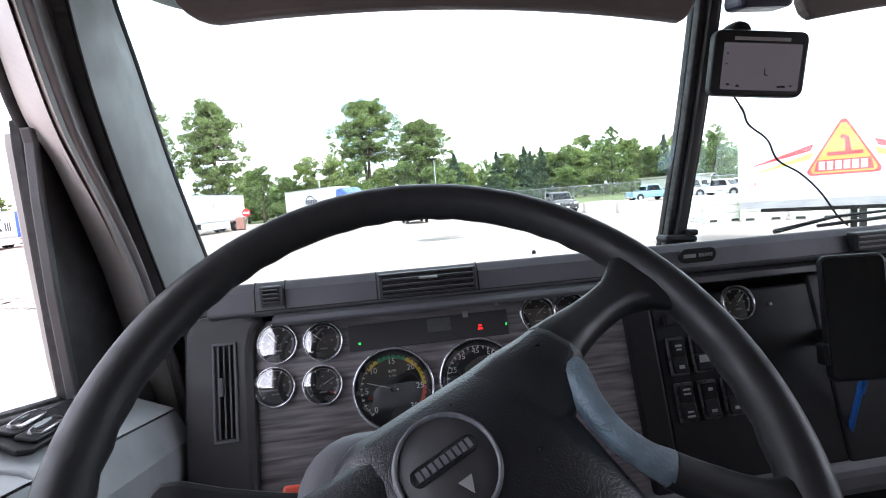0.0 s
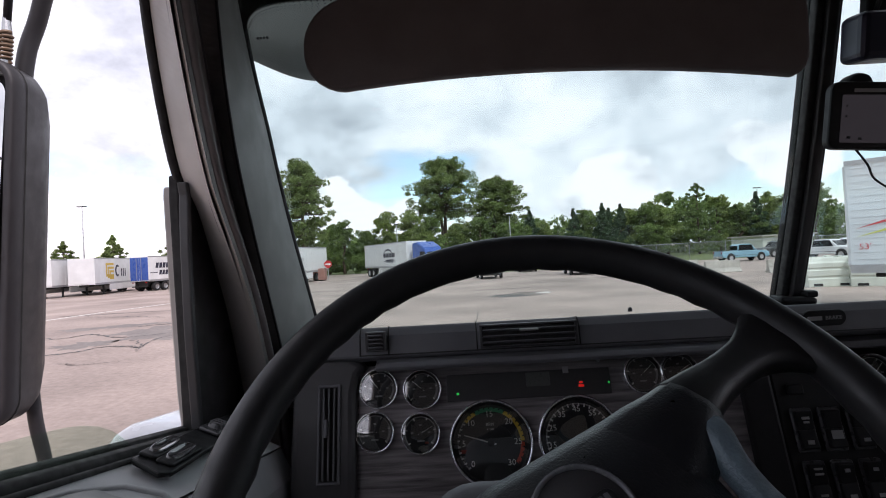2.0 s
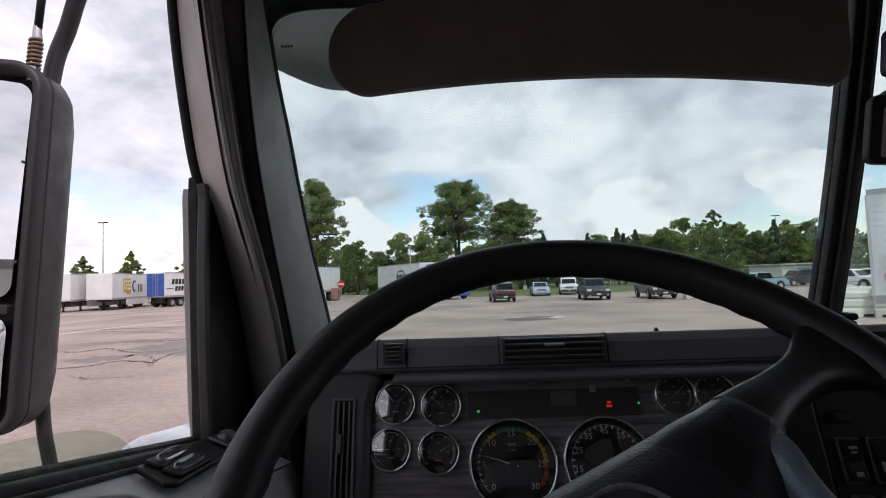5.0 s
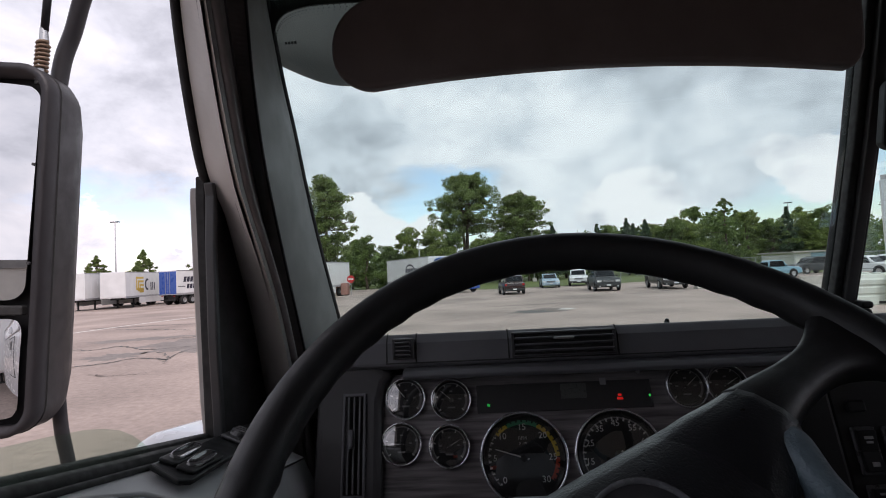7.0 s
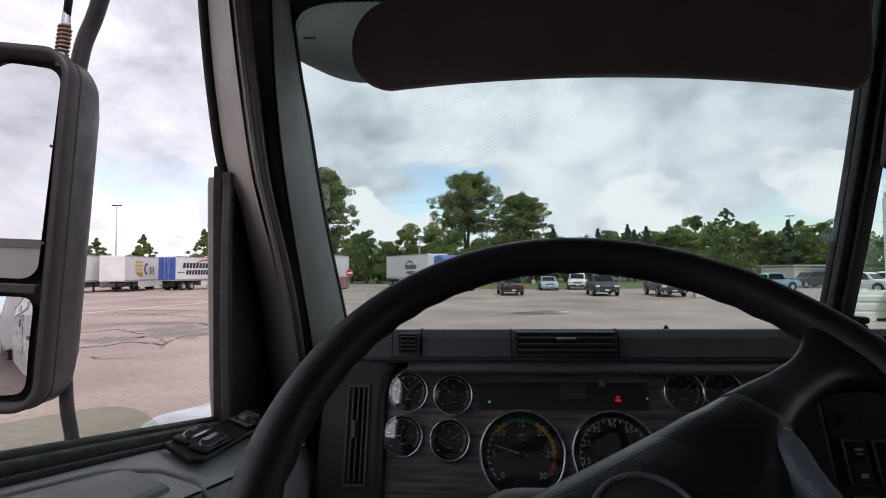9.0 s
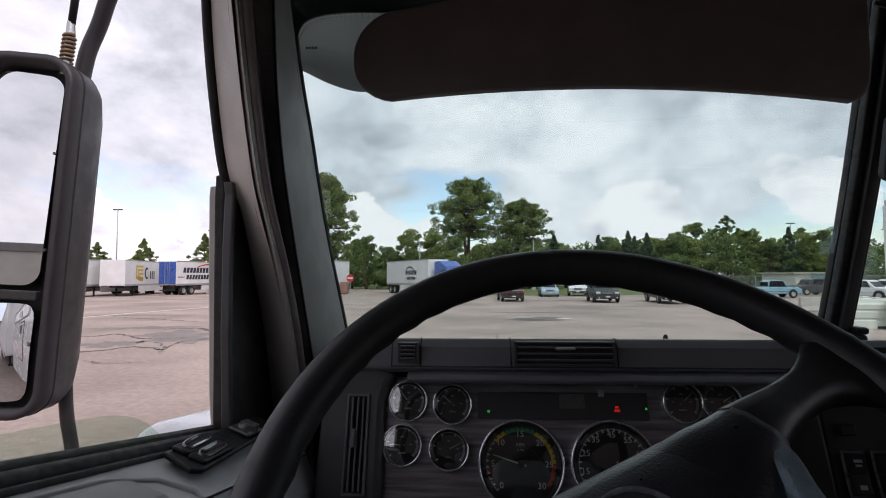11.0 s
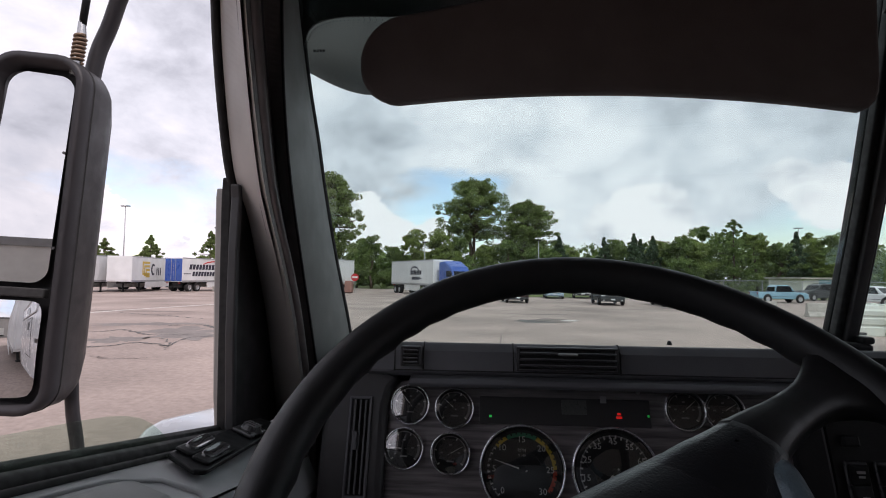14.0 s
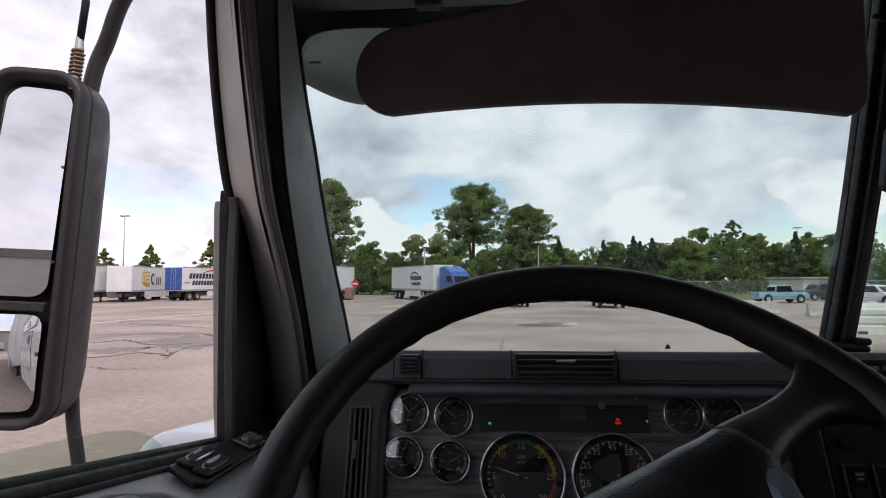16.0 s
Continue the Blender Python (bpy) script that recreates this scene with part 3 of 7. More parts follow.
    bm = bmesh.new()
    box(bm, (0.028, 0.132, 0.003), PANEL @ Matrix.Translation((-0.839, -0.057, 0.0195)))
    part("vent_well", bm, M_SEAL, v)
    for i in range(3):
        bm = bmesh.new()
        box(bm, (0.002, 0.130, 0.010), PANEL @ Matrix.Translation((-0.847 + 0.008 * i, -0.057, 0.023)) @ pose(0, 0, 0, 0, 20), 0.0006, 1)
        part("slat", bm, M_DASH, v)
    bm = bmesh.new()
    box(bm, (0.006, 0.026, 0.008), PANEL @ Matrix.Translation((-0.842, -0.05, 0.029)), 0.002)
    part("vent_tab", bm, M_DASH, v)

    # gauges
    def gauge(x, y, r, marks, needle, arcs=(), big=False):
        bm = bmesh.new()
        at = PANEL @ Matrix.Translation((x, y, 0))
        b = r * 0.10 if not big else r * 0.07
        lathe(bm, [(r - b, 0.001), (r - b, 0.007), (r - b * 0.6, 0.010), (r - b * 0.15, 0.008), (r, 0.004), (r, 0.0)], at, 48)
        g = part("gauge", bm, M_CHROME, root, "round black dial in a chrome bezel")
        bm = bmesh.new()
        lathe(bm, [(0, 0.002), (r - b * 0.9, 0.002)], at, 48)
        part("dial", bm, M_DIAL, g)
        bm = bmesh.new()
        lathe(bm, [(r - b * 0.95, 0.002), (r - b * 0.95, 0.0065), (r - b * 1.5, 0.0065), (r - b * 2.0, 0.0022)], at, 48)
        part("inner_ring", bm, M_BLACK, g)
        for lo, hi, n, long_, mt in marks:
            bm = bmesh.new()
            for i in range(n):
                a = radians(lo + (hi - lo) * i / max(n - 1, 1))
                ro = r * 0.80
                box(bm, (long_, r * (0.035 if big else 0.05), 0.0006), at @ Matrix.Translation((0, 0, 0.0026)) @ Matrix.Rotation(a, 4, "Z") @ Matrix.Translation((ro - long_ / 2, 0, 0)))
            part("scale_marks", bm, mt, g)["kind"] = "stuff"
        for lo, hi, w, mt in arcs:
            bm = bmesh.new()
            k = max(4, int(abs(hi - lo) / 5))
            ro, ri = r * 0.80, r * 0.80 - w
            at_z = lambda q, a: at @ Vector((q * math.cos(a), q * math.sin(a), 0.0025))
            vs = [(bm.verts.new(at_z(ro, radians(lo + (hi - lo) * i / k))), bm.verts.new(at_z(ri, radians(lo + (hi - lo) * i / k)))) for i in range(k + 1)]
            for (p, q), (u, v) in zip(vs, vs[1:]):
                bm.faces.new((p, u, v, q))
            part("scale_arc", bm, mt, g)
        bm = bmesh.new()
        a = radians(needle)
        ln = r * 0.66
        vs = [(-r * 0.12, r * 0.02), (ln, r * 0.008), (ln, -r * 0.008), (-r * 0.12, -r * 0.02)]
        prism(bm, vs, 0.0008, at @ Matrix.Translation((0, 0, 0.004)) @ Matrix.Rotation(a, 4, "Z"))
        part("needle", bm, M_WHITE, g)
        bm = bmesh.new()
        lathe(bm, [(0, 0.0055), (r * 0.08, 0.0052), (r * 0.09, 0.003)], at, 16)
        part("needle_cap", bm, M_BLACK, g)
        bm = bmesh.new()
        lathe(bm, [(r * u, 0.0065 + 0.06 * r * (1 - u * u)) for u in (0, 0.2, 0.4, 0.6, 0.75, 0.9)], at, 48)
        lens = part("lens", bm, M_LENS, g)
        lens.visible_shadow = False
        return g, at
    small = [(-40, 220, 6, 0.004, M_WHITE)]
    for (x, y, n) in ((-0.766, 0.004, 130), (-0.698, 0.0, 140), (-0.773, -0.0595, 178), (-0.703, -0.0645, 28), (-0.354, 0.006, 40), (-0.297, 0.006, 30), (0.0, -0.012, 45)):
        g, at = gauge(x, y, 0.0305, small, n, [(-42, 222, 0.0012, M_GREY_INK), (-42, 20, 0.0035, M_GREY_INK)])
        for tx, ty, tw in ((0, -0.011, 0.011), (-0.013, 0.001, 0.004), (0.013, 0.001, 0.004), (0, 0.012, 0.004)):
            bm = bmesh.new()
            box(bm, (tw, 0.0022, 0.0005), at @ Matrix.Translation((tx, ty, 0.0026)))
            part("caption_bar", bm, M_GREY_INK, g)
    # tachometer
    tach = [(145, 225, 9, 0.004, M_WHITE), (-45, 225, 31, 0.0025, M_BLACK)]
    g, at = gauge(-0.597, -0.083, 0.0635, tach, 163, [(225, 140, 0.002, M_GREY_INK), (140, 117, 0.0055, M_YEL), (117, 63, 0.006, M_GRN), (63, 1, 0.006, M_YEL), (0, -38, 0.006, M_REDM)], big=True)
    for i, s in enumerate(("0", "5", "10", "15", "20", "25", "30")):
        a = radians(225 - 45 * i)
        text_mesh(s, 0.0125, at @ Matrix.Translation((0.041 * math.cos(a), 0.041 * math.sin(a), 0.0028)), M_WHITE, "numeral", g)
    text_mesh("RPM", 0.0065, at @ Matrix.Translation((0, 0.026, 0.0028)), M_WHITE, "caption", g)
    text_mesh("X 100", 0.0045, at @ Matrix.Translation((0, 0.019, 0.0028)), M_WHITE, "caption", g)
    # speedometer
    speed = [(225, -45, 28, 0.005, M_WHITE)]
    g, at = gauge(-0.463, -0.083, 0.0635, speed, 224, [(225, -45, 0.002, M_GREY_INK)], big=True)
    for i, s in enumerate(("5", "15", "25", "35", "45", "55", "65", "75", "85")):
        a = radians(225 - 33.75 * i)
        text_mesh(s, 0.0125, at @ Matrix.Translation((0.042 * math.cos(a), 0.042 * math.sin(a), 0.0028)), M_WHITE, "numeral", g)
    # message strip with its display and lamps
    bm = bmesh.new()
    box(bm, (0.255, 0.040, 0.003), PANEL @ Matrix.Translation((-0.532, -0.001, 0.0016)), 0.001, 1)
    strip = part("message_strip", bm, M_STRIP, root, "smoked dark warning lamp strip")
    bm = bmesh.new()
    box(bm, (0.037, 0.021, 0.002), PANEL @ Matrix.Translation((-0.517, 0.006, 0.0035)), 0.0006, 1)
    part("display", bm, M_LCD, strip, "small grey liquid crystal display")
    for x, y, mt, w in ((-0.643, -0.010, M_LEDG, 0.004), (-0.451, -0.007, M_LEDR, 0.0085), (-0.408, -0.004, M_LEDG, 0.003)):
        bm = bmesh.new()
        box(bm, (w, 0.0035, 0.001), PANEL @ Matrix.Translation((x, y, 0.0037)), 0.0004, 1)
        if w > 0.006:
            box(bm, (w * 0.6, 0.003, 0.001), PANEL @ Matrix.Translation((x, y + 0.005, 0.0037)))
        part("warning_lamp", bm, mt, strip)
    bm = bmesh.new()
    box(bm, (0.009, 0.010, 0.001), PANEL @ Matrix.Translation((-0.473, 0.018, 0.0037)), 0.0004, 1)
    part("symbol", bm, M_GREY_INK, strip)
    # rocker switches
    for r in range(2):
        for c in range(3):
            x, y = -0.128 + 0.041 * c, (-0.088, -0.162)[r]
            at = PANEL @ Matrix.Translation((x, y, 0))
            bm = bmesh.new()
            prism(bm, rounded(0.031, 0.062, 0.003), 0.006, at, 0.001, 1)
            sw = part("rocker_switch", bm, M_KNOB, root, "black rocker switch with pale symbols")
            for e in (-1, 1):
                bm = bmesh.new()
                box(bm, (0.025, 0.027, 0.008), at @ Matrix.Translation((0, e * 0.0135, 0.007)) @ pose(0, 0, 0, e * 9), 0.002)
                part("rocker_half", bm, M_BLACK, sw)
            marks = ((0.017, 0.004, 0.012), (0.011, 0.003, 0.009), (-0.017, 0.006, 0.010)) if c == 0 else ((0.017, 0.005, 0.008), (-0.017, 0.005, 0.010))
            if r == 0 and c == 1:
                marks = ((-0.008, 0.012, 0.017),)
            if r == 1 and c == 0:
                marks = ((0.021, 0.003, 0.013), (0.014, 0.003, 0.013), (-0.014, 0.003, 0.011), (-0.021, 0.003, 0.013))
            for dy, hh, ww in marks:
                bm = bmesh.new()
                box(bm, (ww, hh, 0.001), at @ Matrix.Translation((0, dy, 0.0125)), 0.0004, 1)
                part("symbol", bm, M_GREY_INK, sw)
    bm = bmesh.new()
    box(bm, (0.024, 0.016, 0.01), PANEL @ Matrix.Translation((-0.128, -0.030, 0.004)), 0.003)
    part("socket_cap", bm, M_BLACK, root)
    # brake knob plate on the top pad
    bm = bmesh.new()
    prism(bm, rounded(0.066, 0.024, 0.0115), 0.006, Matrix.Translation((-0.078, 0.789, 2.040)) @ Matrix.Rotation(radians(90), 4, "X"), 0.001, 1)
    pl = part("label_plate", bm, M_BLACK, root, "oval black label plate with pale lettering")
    bm = bmesh.new()
    box(bm, (0.022, 0.001, 0.006), Matrix.Translation((-0.094, 0.7822, 2.040)))
    part("caption_bar", bm, M_GREY_INK, pl)
    text_mesh("BRAKE", 0.0085, Matrix.Translation((-0.065, 0.7824, 2.040)) @ Matrix.Rotation(radians(90), 4, "X"), M_GREY_INK, "caption", pl)
    # defroster vents to the right
    bm = bmesh.new()
    box(bm, (0.20, 0.02, 0.034), Matrix.Translation((0.31, 0.784, 2.036)), 0.003)
    v = part("air_vent", bm, M_BLACK, root, "black passenger side air vent")
    for i in range(3):
        part("slat", bx(0.215, 0.405, 0.771, 0.776, 2.026 + 0.009 * i, 2.029 + 0.009 * i), M_DASH, v)
    # small screw heads
    for x, y in ((0.06, -0.02), (-0.42, 0.03)):
        bm = bmesh.new()
        cyl(bm, 0.003, 0.0025, 0.003, PANEL @ Matrix.Translation((x, y, 0.004)), 12)
        part("screw", bm, M_STEEL, root)
    return root


# ---- cab: steering ----
WC, WT = Vector((-0.567, 0.364, 1.994)), radians(47.4)
WHEEL = Matrix.Translation(WC) @ Matrix(((1, 0, 0, 0), (0, math.sin(WT), -math.cos(WT), 0), (0, math.cos(WT), math.sin(WT), 0), (0, 0, 0, 1)))
TURNED = radians(26.5)
RIM_R, RIM_T = 0.253, 0.0182
WS = RIM_R / 0.24


def steering():
    root = empty("steering_wheel", WHEEL, "black leather-grained truck steering wheel turned off centre", "steering wheel")
    bm = bmesh.new()
    n, k = 96, 16
    rings = []
    for i in range(n):
        a = 2 * math.pi * i / n
        ring = []
        for j in range(k):
            b = 2 * math.pi * j / k
            # finger grips on the inner underside
            grip = 0.0016 * math.cos(a * 44) * max(0.0, -math.cos(b)) ** 2
            r = RIM_T + grip
            ring.append(bm.verts.new(WHEEL @ Vector(((RIM_R + r * math.cos(b)) * math.cos(a), (RIM_R + r * math.cos(b)) * math.sin(a), r * 1.05 * math.sin(b)))))
        rings.append(ring)
    for i in range(n):
        p, q = rings[i], rings[(i + 1) % n]
        for j in range(k):
            bm.faces.new((p[j], q[j], q[(j + 1) % k], p[(j + 1) % k])).smooth = True
    part("rim", bm, M_RIM, root)
    turn = WHEEL @ Matrix.Rotation(TURNED, 4, "Z")

    def arm(name, pts, mt, label=""):
        """A spoke swept from the hub to the rim: (x, y, z, half width, half height)."""
        b2 = bmesh.new()
        segs = 14
        P = spline([p[:3] for p in pts], 6)
        H = spline([(p[3], p[4], 0) for p in pts], 6)
        rings = []
        for i, p in enumerate(P):
            d = (P[min(i + 1, len(P) - 1)] - P[max(i - 1, 0)]).normalized()
            side = Vector((-d.y, d.x, 0)).normalized()
            up = Vector((0, 0, 1))
            rings.append([b2.verts.new(turn @ (p * WS + H[i].x * math.copysign(abs(math.cos(a)) ** 0.7, math.cos(a)) * side + H[i].y * math.copysign(abs(math.sin(a)) ** 0.8, math.sin(a)) * up)) for a in (2 * math.pi * j / segs for j in range(segs))])
        for a, b in zip(rings, rings[1:]):
            for j in range(segs):
                b2.faces.new((a[j], a[(j + 1) % segs], b[(j + 1) % segs], b[j])).smooth = True
        b2.faces.new(rings[0][::-1])
        b2.faces.new(rings[-1])
        bmesh.ops.recalc_face_normals(b2, faces=b2.faces[:])
        return part(name, b2, mt, root, label, smooth=True)
    # upper arms that flare into the rim, slim lower arms
    for s in (1, -1):
        dp = 0.0 if s > 0 else 0.012
        arm("spoke", [(s * 0.03, -0.012 - dp, 0.004, 0.044, 0.026), (s * 0.07, -0.006 - dp, 0.010, 0.038, 0.026), (s * 0.104, 0.006 - dp, 0.012, 0.0250, 0.0230)], M_PAD)
        arm("spoke_end", [(s * 0.098, 0.006 - dp, 0.011, 0.0252, 0.0232), (s * 0.120, 0.010 - dp, 0.010, 0.0205, 0.0220), (s * 0.150, 0.014 - dp, 0.006, 0.0170, 0.019), (s * 0.185, 0.018 - dp, 0.002, 0.0180, 0.016), (s * 0.209, 0.019 - dp, 0.0005, 0.027, 0.0130), (s * 0.225, 0.019 - dp, 0.0, 0.040, 0.0105), (s * 0.240, 0.019 - dp, 0.0, 0.056, 0.006)], M_RIM, "smooth black outer end of the spoke")
        arm("lower_spoke", [(s * 0.100, -0.004, 0.019, 0.0105, 0.010), (s * 0.096, -0.018, 0.0245, 0.0115, 0.011), (s * 0.089, -0.040, 0.0250, 0.0100, 0.011), (s * 0.089, -0.064, 0.022, 0.0092, 0.011), (s * 0.097, -0.085, 0.017, 0.0098, 0.011), (s * 0.108, -0.100, 0.011, 0.0122, 0.012)], M_SPOKE, "blue-grey grained lower spoke")
        arm("lower_spoke_end", [(s * 0.107, -0.099, 0.010, 0.0125, 0.0122), (s * 0.122, -0.119, 0.006, 0.0135, 0.012), (s * 0.142, -0.146, 0.002, 0.018, 0.012), (s * 0.160, -0.172, 0.0, 0.036, 0.012)], M_RIM, "smooth black outer end of the lower spoke")
    # domed horn pad
    bm = bmesh.new()
    rim_o = rounded(0.176, 0.176, 0.036, 8)
    loops = []
    for k, z in ((0.97, -0.030), (1.0, -0.004), (0.985, 0.008), (0.94, 0.018), (0.84, 0.027), (0.64, 0.034), (0.35, 0.038), (0.12, 0.039)):
        loops.append([bm.verts.new(turn @ Vector((x * k * (1.0 + 0.12 * y), y * k - 0.054, z))) for x, y in rim_o])
    for a, b in zip(loops, loops[1:]):
        for q in range(len(a)):
            bm.faces.new((a[q], a[(q + 1) % len(a)], b[(q + 1) % len(a)], b[q])).smooth = True
    bm.faces.new(loops[-1])
    bmesh.ops.recalc_face_normals(bm, faces=bm.faces[:])
    part("horn_pad", bm, M_PAD, root, "creased black vinyl horn pad tinted blue for reflected sky")
    em = turn @ Matrix.Translation((-0.017, -0.024, 0.037))
    bm = bmesh.new()
    lathe(bm, [(0.0, 0.003), (0.031, 0.0025), (0.0325, 0.0)], em, 40)
    e = part("emblem", bm, M_DASHD, root, "round black emblem with a raised rim")
    bm = bmesh.new()
    lathe(bm, [(0.031, 0.001), (0.032, 0.0045), (0.034, 0.0045), (0.0352, 0.0)], em, 40)
    part("emblem_ring", bm, M_RING, e, "lighter grey satin rim of the emblem")
    bm = bmesh.new()
    prism(bm, rounded(0.050, 0.012, 0.0058), 0.0015, em @ Matrix.Translation((0, 0.004, 0.0025)), 0.0005, 1)
    part("emblem_badge", bm, M_PAD, e)
    for i in range(9):
        bm = bmesh.new()
        box(bm, (0.0032, 0.0062, 0.0008), em @ Matrix.Translation((-0.0188 + 0.0047 * i, 0.004, 0.0043)))
        part("badge_bar", bm, M_RING, e)
    bm = bmesh.new()
    prism(bm, [(-0.005, 0.004), (0.005, 0.004), (0.0, -0.006)], 0.001, em @ Matrix.Translation((0.004, -0.016, 0.003)))
    part("horn_mark", bm, M_GREY_INK, e)

    # column and its shroud, stalk
    col = empty("steering_column", Matrix.Translation((-0.565, 0.60, 1.75)), "dark grey plastic steering column shroud with stalk", "steering column")
    bm = bmesh.new()
    sh = rounded(0.232, 0.185, 0.050)
    cm = WHEEL @ Matrix.Translation((0.0, -0.051, -0.197))
    prism(bm, sh, 0.15, cm, 0.02, 3)
    part("shroud", bm, M_DASH, col, smooth=True)
    bm = bmesh.new()
    tube(bm, [WHEEL @ Vector((0, 0, -0.56)), WHEEL @ Vector((0, 0, -0.2))], 0.045, 20)
    part("column_tube", bm, M_DASHD, col)
    bm = bmesh.new()
    lever = [(-0.09, -0.022), (-0.13, -0.018), (-0.175, -0.012), (-0.218, -0.006), (-0.232, 0.006), (-0.236, 0.020), (-0.228, 0.029), (-0.212, 0.029), (-0.175, 0.018), (-0.13, 0.008), (-0.09, 0.002)]
    prism(bm, lever, 0.016, WHEEL @ Matrix.Translation((0, 0, -0.092)), 0.005, 2)
    stalk = part("indicator_stalk", bm, M_BLACK, col, "black indicator stalk with white symbols")
    bm = bmesh.new()
    box(bm, (0.010, 0.006, 0.001), WHEEL @ Matrix.Translation((-0.205, 0.008, -0.0755)))
    part("symbol", bm, M_WHITE, stalk)
    bm = bmesh.new()
    box(bm, (0.03, 0.012, 0.012), WHEEL @ Matrix.Translation((-0.118, 0.012, -0.10)), 0.003)
    part("hazard_button", bm, M_REDM, col)


cab_shell()
windshields()
centre_post()
a_pillar(1, "trim_pillar_left", "grey moulded trim of the driver's front pillar")
a_pillar(-1, "trim_pillar_right", "grey moulded trim of the passenger's front pillar")
dashboard()
steering()


# ---- cab: door, visors, mirror, devices ----
def driver_door():
    root = empty("driver_door", Matrix.Translation((-1.0, 0.3, 1.1)), "driver's door with a lowered window and grey inner panel", "door")
    # belt line runs down towards the front
    def belt(y):
        return 2.022 - 0.205 * (y - 0.375)
    # lower panel
    bm = bmesh.new()
    prof = [(-0.95, belt(-0.95) - 0.03), (0.72, belt(0.72) - 0.022), (0.93, 1.90), (0.95, 1.10), (-0.95, 1.10)]
    prism(bm, prof, 0.06, Matrix(((0, 0, 1, -1.05), (1, 0, 0, 0), (0, 1, 0, 0), (0, 0, 0, 1))), 0.004)
    part("outer_skin", bm, M_DOOR, root)
    # sloping ledge inside the sill and rolled inner panel
    bm = bmesh.new()
    rows = [-0.95, -0.3, 0.2, 0.5, 0.70, 0.80]
    for k, (xa, za, xb, zb) in enumerate(((-0.998, -0.020, -0.925, -0.052), (-0.925, -0.055, -0.905, -0.10), (-0.905, -0.10, -0.90, -0.85))):
        b2 = bmesh.new()
        ribbon(b2, [(xa, y, belt(y) + za) for y in rows], [(xb, y, belt(y) + zb) for y in rows], (-0.02, 0, -0.012))
        merge(bm, b2)
    part("inner_panel", bm, M_DOOR, root, "grained grey inner door panel")
    # grab recess with raised border
    bm = bmesh.new()
    box(bm, (0.055, 0.26, 0.02), Matrix.Translation((-0.955, 0.34, belt(0.34) - 0.045)) @ pose(0, 0, 0, -11.5, 20, 0), 0.009, 3)
    part("pull_cup", bm, M_CORNER, root)
    bm = bmesh.new()
    tube(bm, [(-0.99, 0.20, belt(0.20) - 0.026), (-0.985, 0.44, belt(0.44) - 0.027), (-0.965, 0.487, belt(0.487) - 0.034), (-0.935, 0.50, belt(0.5) - 0.046), (-0.915, 0.49, belt(0.49) - 0.065)], 0.0035, 8)
    part("cup_border", bm, M_DOOR, root)
    # outer weather strips along the belt
    for dx, dz, r in ((-1.03, -0.012, 0.009), (-1.010, -0.016, 0.009), (-0.997, -0.020, 0.004)):
        bm = bmesh.new()
        tube(bm, [(dx, y, belt(y) + dz) for y in (-0.95, 0.0, 0.4, 0.712)], r, 8)
        part("belt_seal", bm, M_SEAL, root)
    # frame band that leans forward below the kink, bulging towards the driver
    A = spline([(-1.000, 0.612, 2.64), (-1.000, 0.626, 2.56), (-1.000, 0.639, 2.47), (-1.000, 0.660, 2.38), (-1.000, 0.688, 2.30), (-1.000, 0.730, 2.25), (-1.000, 0.768, 2.18), (-1.000, 0.812, 2.09), (-1.000, 0.852, 1.97), (-1.000, 0.882, 1.87), (-1.000, 0.92, 1.70)], 10)
    B = spline([(-0.985, 0.640, 2.64), (-0.985, 0.659, 2.56), (-0.985, 0.683, 2.47), (-0.985, 0.712, 2.38), (-0.985, 0.744, 2.30), (-0.985, 0.774, 2.25), (-0.985, 0.824, 2.18), (-0.985, 0.878, 2.09), (-0.985, 0.930, 1.97), (-0.985, 0.965, 1.87), (-0.985, 1.0, 1.70)], 10)
    # edges slid along view rays, inner one well in, so the band catches window light
    view_pt = Vector((-0.67, 0.02, 2.15))
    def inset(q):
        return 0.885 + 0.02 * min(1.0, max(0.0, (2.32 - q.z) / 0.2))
    A = [view_pt + (q - view_pt) * 1.02 for q in A]
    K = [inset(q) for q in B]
    B = [view_pt + (q - view_pt) * k for q, k in zip(B, K)]
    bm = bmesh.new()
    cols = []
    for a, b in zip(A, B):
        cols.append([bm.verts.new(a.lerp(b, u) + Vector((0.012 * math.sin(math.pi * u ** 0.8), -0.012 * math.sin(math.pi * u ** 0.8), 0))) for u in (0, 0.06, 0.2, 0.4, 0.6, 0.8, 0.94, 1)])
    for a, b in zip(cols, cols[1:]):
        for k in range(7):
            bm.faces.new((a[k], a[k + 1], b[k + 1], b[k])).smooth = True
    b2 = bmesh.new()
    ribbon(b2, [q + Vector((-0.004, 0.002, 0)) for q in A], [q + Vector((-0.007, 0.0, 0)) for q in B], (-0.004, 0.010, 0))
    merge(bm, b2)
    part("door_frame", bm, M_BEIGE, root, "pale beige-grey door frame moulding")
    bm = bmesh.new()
    ribbon(bm, [b + Vector((-0.004, 0.006, 0)) for b in B], [view_pt + (b - view_pt) / k + Vector((0.012, 0.040, 0)) for b, k in zip(B, K)], (-0.012, 0.004, 0))
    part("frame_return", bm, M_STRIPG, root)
    bm = bmesh.new()
    tube(bm, [b + Vector((0.006, 0.012, 0)) for b in B], 0.0055, 10)
    part("door_seal", bm, M_STRIPG, root)
    # fixed sail panel ahead of the opening
    bm = bmesh.new()
    sail = [(0.722, 1.93), (0.722, 2.295), (0.76, 2.285), (0.82, 2.24), (0.87, 2.17), (0.92, 2.08), (0.96, 1.97), (0.97, 1.90)]
